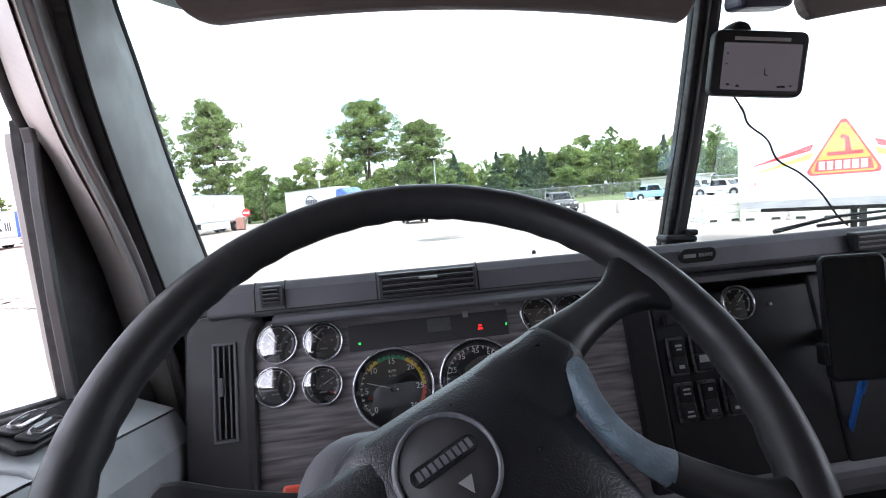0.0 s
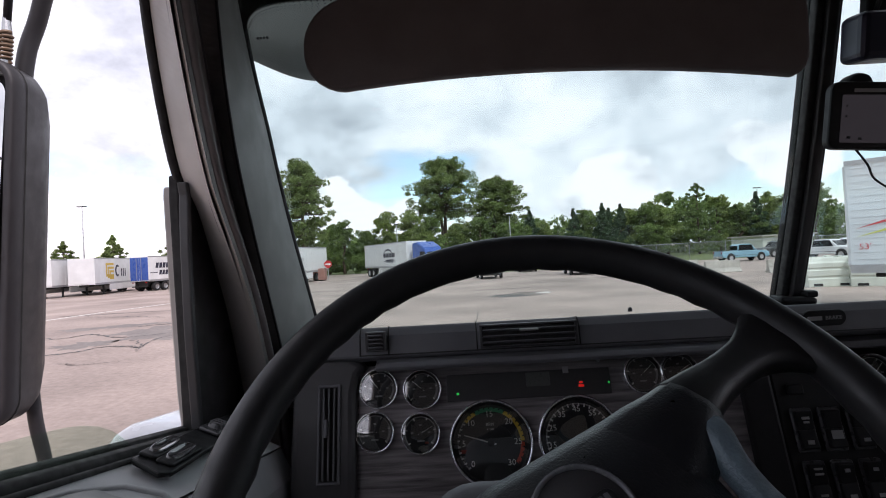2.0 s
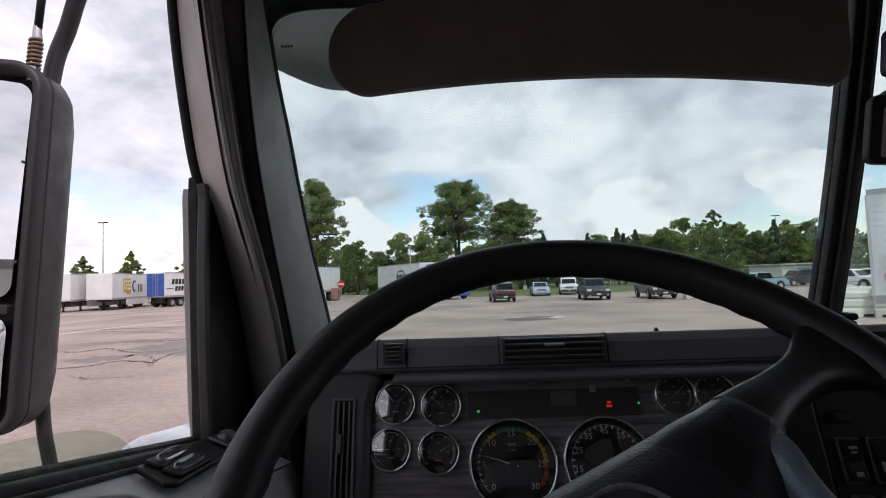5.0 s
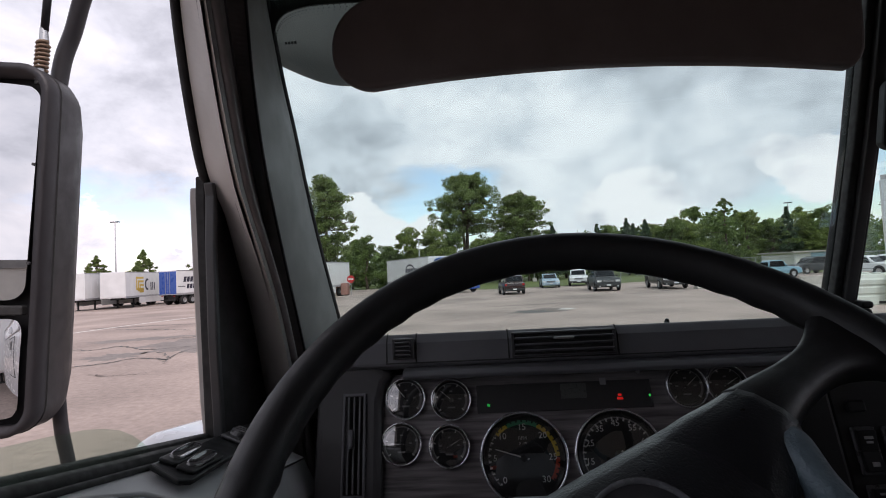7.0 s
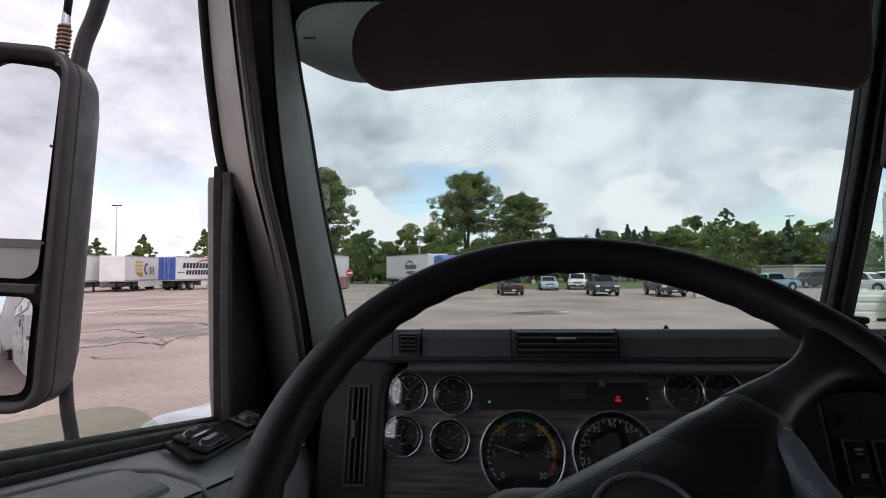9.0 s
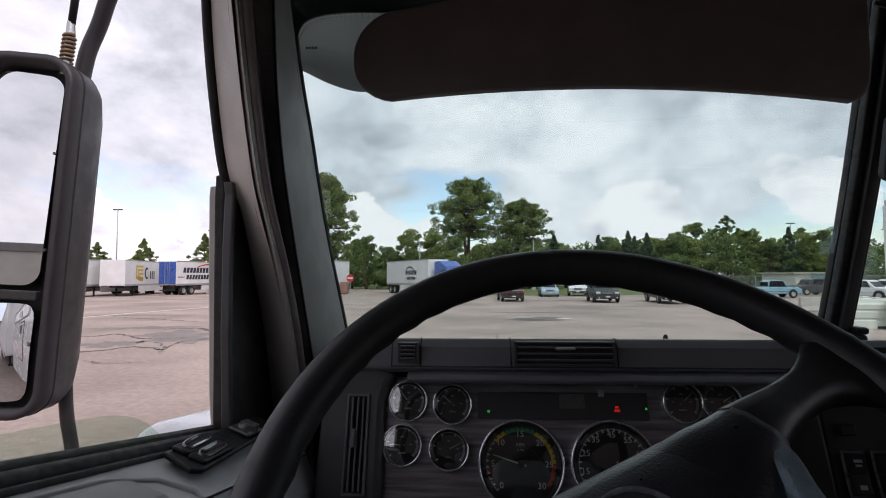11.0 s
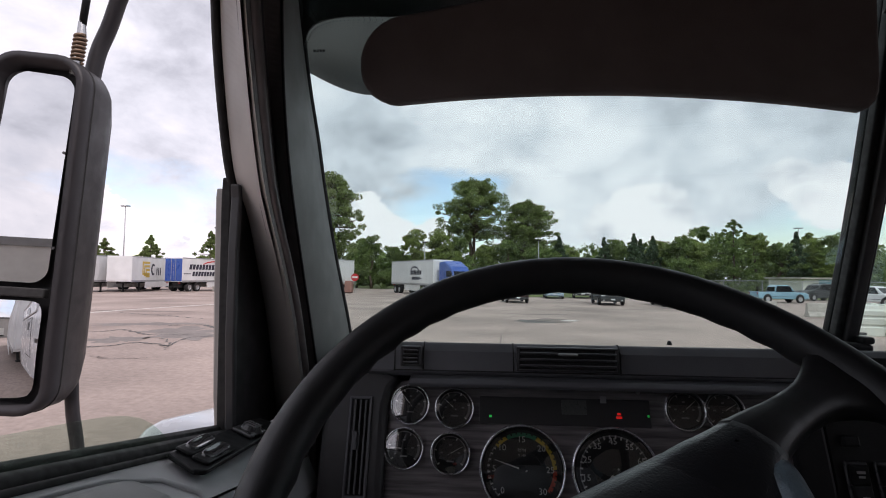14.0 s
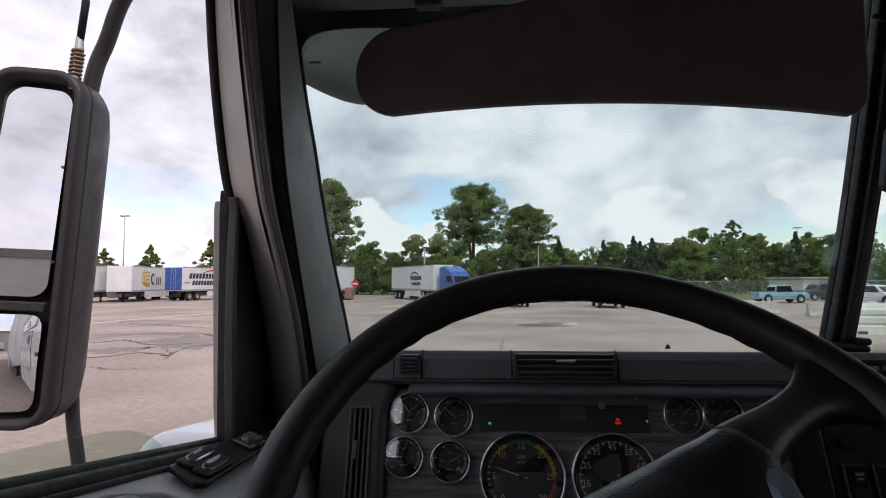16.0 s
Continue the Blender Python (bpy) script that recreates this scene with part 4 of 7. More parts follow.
    prism(bm, sail, 0.012, Matrix(((0, 0, 1, -1.026), (1, 0, 0, 0), (0, 1, 0, 0), (0, 0, 0, 1))), 0.002, 1)
    part("sail_panel", bm, M_SOOT, root, "black triangular corner panel")
    # run channel, upright below the kink, then leaning with the frame
    def strip(name, pts, w, mt, label=""):
        b3 = bmesh.new()
        P = [Vector(q) for q in pts]
        ribbon(b3, [q - Vector((0, w / 2, 0)) for q in P], [q + Vector((0, w / 2, 0)) for q in P], (-0.014, 0, 0))
        bmesh.ops.bevel(b3, geom=[e for e in b3.edges if e.calc_face_angle(0) > 0.8], offset=0.0025, segments=2, affect="EDGES", profile=0.5)
        part(name, b3, mt, root, label)
    strip("run_edge", [(-1.026, 0.714, 2.285), (-1.026, 0.712, 2.27), (-1.026, 0.716, 2.14), (-1.026, 0.724, 1.99), (-1.026, 0.732, 1.93)], 0.009, M_BEIGE, "pale weathered edge of the window channel")
    strip("run_channel", [(-1.016, 0.715, 2.30), (-1.016, 0.713, 2.27), (-1.016, 0.716, 2.14), (-1.016, 0.722, 1.93)], 0.018, M_SEAL)
    strip("run_cover", [(-0.998, 0.697, 2.288), (-0.998, 0.701, 2.27), (-0.998, 0.697, 2.20), (-0.998, 0.697, 2.08), (-0.998, 0.706, 1.93)], 0.0095, M_DASHD, "dark grey upright window channel cover")
    for dx, dy, r, mt in ((-0.020, 0.004, 0.0065, M_SEAL), (-0.012, -0.004, 0.006, M_SEAL), (-0.007, 0.004, 0.004, M_DARKP)):
        bm = bmesh.new()
        tube(bm, [a + Vector((dx, dy + (0.02 if dx < -0.015 else 0.008), 0)) for a in A[:44]], r, 8)
        part("run_seal", bm, mt, root)
    # rear window post and header
    part("rear_post", bx(-1.05, -0.99, -0.54, -0.46, 1.95, 2.6, 0.01), M_SEAL, root)
    part("frame_header", bx(-1.045, -0.99, -0.50, 0.62, 2.555, 2.61, 0.01), M_SEAL, root)
    # lowered glass standing proud of the sill
    bm = bmesh.new()
    out = [(-0.44, 1.90), (0.60, 1.90), (0.597, 1.945), (0.582, 1.970), (0.566, 1.986), (0.550, 1.999), (0.531, 2.010), (0.510, 2.018), (0.490, 2.023), (0.454, 2.029), (0.374, 2.040), (0.2, 2.058), (-0.44, 2.12)]
    prism(bm, out, 0.005, Matrix(((0, 0, 1, -1.022), (1, 0, 0, 0), (0, 1, 0, 0), (0, 0, 0, 1))))
    g = part("window_glass", bm, M_PANE_G, root, "green-tinted door glass wound nearly down")
    g.visible_shadow = False
    # switch plate with two rockers and a knob
    ya, xa = Vector((0, 1, -0.14)).normalized(), Vector((1, 0, -0.36)).normalized()
    za = xa.cross(ya).normalized()
    xa = ya.cross(za)
    pm = Matrix(((xa.x, ya.x, za.x, -0.968), (xa.y, ya.y, za.y, 0.64), (xa.z, ya.z, za.z, 1.948), (0, 0, 0, 1)))
    bm = bmesh.new()
    prism(bm, [(-0.021, -0.112), (0.018, -0.124), (0.026, -0.112), (0.016, 0.02), (0.006, 0.14), (-0.030, 0.135), (-0.026, 0.0)], 0.006, pm, 0.002, 2)
    pl = part("switch_plate", bm, M_BLACK, root, "black door switch plate with rockers")
    for sx, sy in ((-0.013, -0.066), (0.009, -0.070)):
        at = pm @ Matrix.Translation((sx, sy, 0.009)) @ Matrix.Rotation(radians(3), 4, "Z")
        bm = bmesh.new()
        prism(bm, rounded(0.0205, 0.070, 0.004), 0.004, at @ Matrix.Translation((0, 0, -0.003)), 0.0015, 2)
        rb = part("rocker_base", bm, M_BLACK, pl)
        bm = bmesh.new()
        rings = []
        for q, up in ((1.06, -0.002), (1.06, 0.003), (1.0, 0.0046), (0.88, 0.0044), (0.65, 0.0034), (0.35, 0.0028), (0.1, 0.0025)):
            ring = []
            for k in range(28):
                a = 2 * math.pi * k / 28
                c, d = math.cos(a), math.sin(a)
                px = 0.0078 * q * math.copysign(abs(c) ** 0.6, c)
                py = 0.0235 * q * math.copysign(abs(d) ** 0.6, d)
                ring.append(bm.verts.new(at @ Vector((px, py, up + 0.08 * py))))
            rings.append(ring)
        for lo, hi in zip(rings, rings[1:]):
            for k in range(28):
                bm.faces.new((lo[k], lo[(k + 1) % 28], hi[(k + 1) % 28], hi[k])).smooth = True
        mid = bm.verts.new(at @ Vector((0, 0, 0.0025)))
        for k in range(28):
            bm.faces.new((rings[-1][k], rings[-1][(k + 1) % 28], mid)).smooth = True
        bmesh.ops.recalc_face_normals(bm, faces=bm.faces[:])
        part("rocker", bm, M_ROCK, rb, "glossy dark window rocker")
    bm = bmesh.new()
    km = pm @ Matrix.Translation((-0.004, 0.046, 0.007))
    prism(bm, [(-0.017, -0.020), (0.013, -0.024), (0.013, 0.024), (-0.017, 0.026)], 0.005, km, 0.002, 2)
    cyl(bm, 0.0155, 0.0105, 0.010, km @ Matrix.Translation((0, 0, 0.007)), 20, 0.002)
    for k in (-0.008, 0.0, 0.008):
        box(bm, (0.020, 0.0035, 0.009), km @ Matrix.Translation((0, k, 0.0085)), 0.0012)
    part("mirror_knob", bm, M_KNOB, pl)


def visor(s, x0, x1, label):
    root = empty("sun_visor", Matrix.Translation((s * (x0 + x1) / 2, 0.76, 2.60)), label, "sun visor", "visors under the header")
    w = x1 - x0
    pts = []
    n = 24
    for i in range(n + 1):
        u = i / n
        x = x0 + 0.058 + (w - 0.075) * u
        pts.append((x, 2.4345 - 0.185 * (x + 0.52) ** 2))
    zb = pts[-1][1]
    right = [(x1 - 0.008, zb + 0.004), (x1, zb + 0.012), (x1 + 0.006, zb + 0.026), (x1 + 0.008, zb + 0.05), (x1 + 0.008, 2.645)]
    left = [(x0 + 0.36, 2.645), (x0 + 0.26, 2.592), (x0 + 0.14, 2.571)] + [(x0 + 0.075 + 0.075 * math.cos(radians(a)), 2.486 + (0.074 * math.sin(radians(a)) if a < 180 else -0.067 * abs(math.sin(radians(a))) ** 0.75)) for a in range(90, 250, 12)]
    bm = bmesh.new()
    prism(bm, pts + right + left, 0.022, Matrix.Translation((0, 0.771, 0)) @ Matrix.Diagonal((s, 1, 1, 1)) @ Matrix.Rotation(radians(90), 4, "X"), 0.007, 3)
    bmesh.ops.recalc_face_normals(bm, faces=bm.faces[:])
    part("visor_body", bm, M_VISOR, root)
    bm = bmesh.new()
    tube(bm, [(s * (x0 + 0.06), 0.782, 2.625), (s * (x1 - 0.02), 0.782, 2.625)], 0.007, 10)
    part("visor_rod", bm, M_BLACK, root)
    for x in (x0 + 0.11, x1 - 0.03):
        bm = bmesh.new()
        box(bm, (0.045, 0.03, 0.034), Matrix.Translation((s * x, 0.790, 2.625)), 0.006)
        part("visor_clip", bm, M_BLACK, root)


def roof_visor_end():
    """End of the outside sun visor, seen through the corner of the glass."""
    root = empty("roof_visor", Matrix.Translation((-0.94, 1.0, 2.62)), "pale grey moulded end of the outside sun visor", "outside visor")
    bm = bmesh.new()
    rows = []
    for i in range(25):
        u = i / 24
        x = -1.015 + 0.30 * u
        low = 2.576 - 0.037 * math.sin(math.pi * min(u * 1.15, 0.5)) + 0.05 * max(0.0, u - 0.6)
        bow = 0.05 * math.sin(math.pi * (0.05 + 0.9 * u))
        rows.append([Vector((x, 0.985 + bow, low)), Vector((x, 0.965 + bow, low + 0.012)), Vector((x, 0.955 + bow * 0.8, low + 0.06)), Vector((x, 0.945 + bow * 0.5, 2.70)), Vector((x, 0.95, 2.76))])
    grid = [[bm.verts.new(p) for p in r] for r in rows]
    for a, b in zip(grid, grid[1:]):
        for k in range(4):
            bm.faces.new((a[k], a[k + 1], b[k + 1], b[k])).smooth = True
    bmesh.ops.solidify(bm, geom=bm.faces[:], thickness=-0.006)
    bmesh.ops.recalc_face_normals(bm, faces=bm.faces[:])
    part("moulding", bm, M_CORNER, root)
    for i in range(4):
        part("moulded_mark", bx(-0.985 + 0.006 * i, -0.981 + 0.006 * i, 0.951, 0.954, 2.596, 2.600), M_BLACK, root)


def door_mirror():
    cx, yaw = -1.566, 9.0
    m = Matrix.Translation((cx, 0.955, 2.243)) @ pose(0, 0, 0, 0, 3.5, yaw) @ Matrix.Rotation(radians(90), 4, "X")
    # m: x to the cab, y up, z back to the driver
    root = empty("door_mirror", Matrix.Translation((-1.45, 0.98, 1.85)), "black shelled truck door mirror with flat and convex glass", "mirror")
    W, H = 0.182, 0.716
    g = m @ Matrix.Translation((0, 0, 0.0)) @ Matrix.Rotation(radians(12.0), 4, "Y")
    gf = m @ Matrix.Translation((0, 0, -0.010)) @ Matrix.Rotation(radians(8.0), 4, "Y") @ Matrix.Rotation(radians(-2.9), 4, "X")
    bm = bmesh.new()
    front, back = rounded(W, H, 0.055), rounded(W * 0.88, H * 0.94, 0.08)
    lip = rounded(W - 0.028, H - 0.03, 0.042)
    loops = []
    for out, z in ((lip, -0.036), (lip, 0.016), (front, 0.014), (front, -0.02), (rounded(W * 0.998, H * 0.998, 0.052), -0.070), (rounded(W * 0.97, H * 0.985, 0.06), -0.092), (back, -0.115), (rounded(W * 0.5, H * 0.7, 0.06), -0.128)):
        loops.append([bm.verts.new(m @ Vector((x, y, z))) for x, y in out])
    for a, b in zip(loops, loops[1:]):
        for i in range(len(a)):
            bm.faces.new((a[i], a[(i + 1) % len(a)], b[(i + 1) % len(b)], b[i])).smooth = True
    bm.faces.new(loops[-1][::-1])
    bm.faces.new(loops[0])
    bmesh.ops.recalc_face_normals(bm, faces=bm.faces[:])
    part("mirror_shell", bm, M_MIRB, root, "grained black plastic mirror shell")
    bm = bmesh.new()
    tube(bm, [m @ Vector((x * 1.001, y * 1.001, -0.022)) for x, y in front + front[:1]], 0.0018, 6, cap=False)
    part("shell_seam", bm, M_SEAL, root)
    gw = W - 0.060
    bm = bmesh.new()
    prism(bm, rounded(W - 0.032, H - 0.036, 0.040), 0.004, m @ Matrix.Translation((0, 0, -0.033)))
    part("glass_tray", bm, M_DARKP, root, "black tray round the mirror glass")
    bm = bmesh.new()
    prism(bm, rounded(gw, 0.43, 0.030), 0.004, gf @ Matrix.Translation((-0.010, 0.113, 0.002)))
    part("flat_glass", bm, M_MIRROR, root, "flat mirror glass")
    # convex spot glass
    bm = bmesh.new()
    cw, ch, R = gw, 0.190, 0.50
    nx, ny = 18, 14
    vs = [[None] * (ny + 1) for _ in range(nx + 1)]
    for i in range(nx + 1):
        for j in range(ny + 1):
            u, v = 2 * i / nx - 1, 2 * j / ny - 1
            k = 1 - 0.10 * (abs(u) ** 6) * (abs(v) ** 6)
            x, y = u * cw / 2 * k, v * ch / 2 * k
            vs[i][j] = bm.verts.new(g @ Vector((x - 0.010, y - 0.232, 0.012 - (x * x + y * y) / (2 * R))))
    for i in range(nx):
        for j in range(ny):
            bm.faces.new((vs[i][j], vs[i + 1][j], vs[i + 1][j + 1], vs[i][j + 1])).smooth = True
    part("convex_glass", bm, M_MIRROR, root, "wide-angle convex mirror glass")
    bm = bmesh.new()
    box(bm, (gw + 0.01, 0.018, 0.016), m @ Matrix.Translation((-0.002, -0.120, 0.008)), 0.003)
    part("divider", bm, M_SEAL, root)
    for dy in (0.16, -0.03):
        bm = bmesh.new()
        cyl(bm, 0.003, 0.003, 0.004, m @ Matrix.Translation((gw / 2 + 0.010, dy, 0.016)), 10)
        part("drain_dot", bm, M_DASHD, root)
    # bracket arms
    bm = bmesh.new()
    top = [Vector((-1.515, 1.035, 2.50)), Vector((-1.498, 1.04, 2.63)), Vector((-1.472, 1.04, 2.70)), Vector((-1.415, 1.02, 2.80)), Vector((-1.27, 0.97, 2.90)), Vector((-1.08, 0.90, 2.95))]
    tube(bm, spline(top, 6), 0.016, 12)
    part("upper_arm", bm, M_MIRB, root)
    bm = bmesh.new()
    low = [Vector((-1.534, 1.06, 1.93)), Vector((-1.528, 1.06, 1.862)), Vector((-1.514, 1.06, 1.792)), Vector((-1.50, 1.055, 1.72)), Vector((-1.40, 1.02, 1.62)), Vector((-1.06, 0.94, 1.58))]
    tube(bm, spline(low, 6), 0.013, 12)
    part("lower_arm", bm, M_MIRB, root)
    return m


def antenna(m):
    root = empty("antenna", Matrix.Translation((-1.508, 0.995, 2.578)), "whip antenna on a coiled spring base above the mirror", "antenna")
    a = Vector((-1.508, 0.995, 2.578))
    d = Vector((0.11, 0.0, 1.0)).normalized()
    bm = bmesh.new()
    cyl(bm, 0.010, 0.010, 0.03, Matrix.Translation(a + d * 0.01), 14)
    part("base_stud", bm, M_STEEL, root)
    bm = bmesh.new()
    turns, pts = 7, []
    for i in range(turns * 10 + 1):
        t = i / 10
        pts.append(a + d * (0.022 + 0.0085 * t) + Vector((0.0100 * math.cos(2 * math.pi * t), 0.0100 * math.sin(2 * math.pi * t), 0)))
    tube(bm, pts, 0.0034, 6)
    part("spring", bm, M_COPPER, root, "copper-brown coil spring")
    bm = bmesh.new()
    cyl(bm, 0.009, 0.007, 0.03, Matrix.Translation(a + d * 0.095), 14)
    part("ferrule", bm, M_STEEL, root)
    bm = bmesh.new()
    tube(bm, [a + d * 0.105, a + d * 0.19, a + d * 0.2, a + d * 0.9], [0.007, 0.0075, 0.0045, 0.003], 8)
    part("whip", bm, M_BLACK, root)


def gps_unit():
    c = Matrix.Translation((0.118, 0.885, 2.366)) @ pose(0, 0, 0, 4, 5.5, -6) @ Matrix.Rotation(radians(90), 4, "X")
    root = empty("gps_unit", c, "black satellite navigation unit on a suction mount", "navigation unit")
    bm = bmesh.new()
    prism(bm, rounded(0.176, 0.116, 0.015), 0.020, c @ Matrix.Translation((0, 0, -0.012)), 0.004, 2)
    part("case", bm, M_BLACK, root)
    bm = bmesh.new()
    prism(bm, rounded(0.146, 0.082, 0.003), 0.0012, c @ Matrix.Translation((0.003, -0.006, 0.0075)))
    sc = part("screen", bm, M_SCREEN, root, "dim grey map screen")
    bm = bmesh.new()
    box(bm, (0.104, 0.006, 0.0008), c @ Matrix.Translation((0.0, 0.0425, 0.0085)))
    part("caption_bar", bm, M_GREY_INK, root)
    for x, y, w, h in ((0.010, -0.014, 0.002, 0.012), (0.014, -0.020, 0.005, 0.002), (-0.056, -0.038, 0.006, 0.004), (-0.038, -0.040, 0.006, 0.004), (0.044, -0.040, 0.015, 0.004), (0.062, -0.038, 0.004, 0.004), (-0.062, 0.016, 0.003, 0.003), (-0.062, -0.002, 0.003, 0.003)):
        bm = bmesh.new()
        box(bm, (w, h, 0.0008), c @ Matrix.Translation((x, y, 0.0088)))
        part("icon", bm, M_BLACK, sc)
    bm = bmesh.new()
    lathe(bm, [(0.0, 0.012), (0.018, 0.010), (0.022, 0.0), (0.022, -0.02)], c @ Matrix.Translation((-0.03, 0.058, -0.02)), 20)
    tube(bm, [c @ Vector((-0.03, 0.05, -0.02)), c @ Vector((-0.03, 0.03, -0.06)), c @ Vector((-0.02, 0.02, -0.085))], 0.012, 12)
    part("suction_mount", bm, M_BLACK, root)
    bm = bmesh.new()
    a = c @ Vector((-0.035, -0.055, -0.005))
    pts = [a, a + Vector((0.02, 0.0, -0.03)), a + Vector((0.035, 0.005, -0.055)), a + Vector((0.078, 0.01, -0.085)), a + Vector((0.10, 0.01, -0.125)), a + Vector((0.15, 0.01, -0.155)), a + Vector((0.185, 0.0, -0.195)), a + Vector((0.21, -0.01, -0.24)), a + Vector((0.225, -0.02, -0.262))]
    tube(bm, spline(pts, 6), 0.0019, 8)
    part("power_cable", bm, M_SEAL, root)


def dash_camera():
    c = Matrix.Translation((0.112, 0.870, 2.498)) @ pose(0, 0, 0, 8, 0, 0)
    root = empty("dash_camera", c, "dark blue-black box camera hanging at the glass", "camera")
    bm = bmesh.new()
    box(bm, (0.105, 0.055, 0.080), c, 0.012, 3)
    part("case", bm, M_DCAM, root)
    bm = bmesh.new()
    box(bm, (0.04, 0.02, 0.05), c @ Matrix.Translation((0, 0.015, 0.05)), 0.004)
    part("bracket", bm, M_BLACK, root)
    bm = bmesh.new()
    tube(bm, spline([c @ Vector((-0.01, 0.0, 0.045)), Vector((0.10, 0.83, 2.60)), Vector((0.03, 0.84, 2.585)), Vector((-0.01, 0.85, 2.60))], 6), 0.004, 8)
    part("cable", bm, M_SEAL, root)


def phone():
    c = Matrix.Translation((0.13, 0.70, 1.932)) @ pose(0, 0, 0, -8, 0, -10) @ Matrix.Rotation(radians(90), 4, "X")
    root = empty("phone", c, "black phone standing in a cradle on the dash", "phone")
    bm = bmesh.new()
    prism(bm, rounded(0.100, 0.198, 0.013), 0.011, c @ Matrix.Translation((0, 0, -0.006)), 0.003, 2)
    part("case", bm, M_BLACK, root)
    bm = bmesh.new()
    prism(bm, rounded(0.092, 0.188, 0.010), 0.0008, c @ Matrix.Translation((0, 0, 0.0052)))
    part("screen", bm, M_GLOSSB, root)
    bm = bmesh.new()
    for s in (-1, 1):
        box(bm, (0.010, 0.035, 0.02), c @ Matrix.Translation((s * 0.053, -0.055, -0.002)), 0.003)
    box(bm, (0.07, 0.05, 0.012), c @ Matrix.Translation((0, -0.03, -0.014)), 0.004)
    part("cradle", bm, M_BLACK, root)
    bm = bmesh.new()
    tube(bm, [c @ Vector((0, -0.03, -0.015)), c @ Vector((0, -0.04, -0.07)), c @ Vector((0, -0.04, -0.12))], 0.012, 12)
    part("cradle_arm", bm, M_BLACK, root)


def pen():
    bm = bmesh.new()
    p = Matrix.Translation((0.155, 0.725, 1.752)) @ pose(0, 0, 0, 12, 0, 0)
    cyl(bm, 0.0045, 0.0045, 0.12, p, 12)
    cyl(bm, 0.0055, 0.005, 0.035, p @ Matrix.Translation((0, 0, 0.07)), 12, 0.001)
    box(bm, (0.003, 0.002, 0.032), p @ Matrix.Translation((0, -0.007, 0.066)), 0.0006, 1)
    tagged(part("pen", bm, M_PEN), "bright blue capped ballpoint pen standing upright", "pen")


def wipers():
    for s, x0, x1 in ((1, -0.30, -0.85), (-1, 0.37, 0.86)):
        root = empty("wiper", Matrix.Translation((x0, 1.12, 2.04)), "black wiper parked along the foot of the glass", "wiper", "windshield wipers")
        bm = bmesh.new()
        ya, yb = 1.135, 1.105
        tube(bm, [(x0, ya, 2.020), (x0 + (x1 - x0) * 0.35, ya, 2.044), (x1, yb, 2.056)] if s == -1 else [(x0, ya, 1.995), (x0 + (x1 - x0) * 0.5, ya, 2.0), (x1, yb, 2.0)], [0.006, 0.004, 0.003], 8)
        part("arm", bm, M_BLACK, root)
        bm = bmesh.new()
        z = 2.034 if s == -1 else 2.0
        box(bm, (abs(x1 - x0) * 0.8, 0.006, 0.009), Matrix.Translation(((x0 + x1) / 2 + (x1 - x0) * 0.1, 1.115, z)) @ pose(0, 0, 0, 0, -2 if s == -1 else 0, 0), 0.003)
        part("blade", bm, M_SEAL, root)


def truck_front():
    """The truck's own bonnet and fender, outside the glass."""
    root = empty("truck_bonnet", Matrix.Translation((0, 2.2, 1.2)), "white bonnet and fender of the parked truck", "bonnet")
    bm = bmesh.new()
    prof = []
    for i in range(13):
        u = i / 12
        y = 1.16 + 1.75 * u
        prof.append((y, 1.90 - 0.34 * u ** 1.6))
    rows = []
    for y, z in prof:
        rows.append([Vector((x, y, z - 0.16 * abs(x / 0.75) ** 3)) for x in (-0.75, -0.6, -0.4, -0.2, 0, 0.2, 0.4, 0.6, 0.75)])
    grid = [[bm.verts.new(p) for p in r] for r in rows]
    for a, b in zip(grid, grid[1:]):
        for k in range(8):
            bm.faces.new((a[k], a[k + 1], b[k + 1], b[k])).smooth = True
    bmesh.ops.solidify(bm, geom=bm.faces[:], thickness=0.02)
    part("bonnet_top", bm, M_WPAINT, root)
    for s in (-1, 1):
        bm = bmesh.new()
        pts = [(0.0, 0.0), (0.10, 0.19), (0.30, 0.33), (0.56, 0.37), (0.86, 0.30), (1.1, 0.12), (1.18, -0.10), (1.02, -0.10), (0.9, 0.08), (0.56, 0.18), (0.25, 0.10), (0.14, -0.06)]
        prism(bm, [(1.25 + y, 1.36 + z) for y, z in pts], 0.52, Matrix(((0, 0, 1, s * 0.98 - 0.26), (1, 0, 0, 0), (0, 1, 0, 0), (0, 0, 0, 1))), 0.05, 4)
        part("fender", bm, M_WPAINT, root, smooth=True)
    bm = bmesh.new()
    box(bm, (0.38, 0.70, 0.30), Matrix.Translation((-1.245, 1.40, 1.635)) @ pose(0, 0, 0, -8, 4, 0), 0.07, 4)
    part("fender_shoulder", bm, M_WPAINT, root, smooth=True)
    part("cowl", bx(-0.98, 0.98, 1.06, 1.17, 1.88, 1.99, 0.02), M_BLACK, root)
    bm = bmesh.new()
    lathe(bm, [(0.0, 0.01), (0.004, 0.008), (0.006, 0.0)], Matrix.Translation((-0.235, 1.17, 2.016)), 10)
    part("washer_jet", bm, M_BLACK, root)


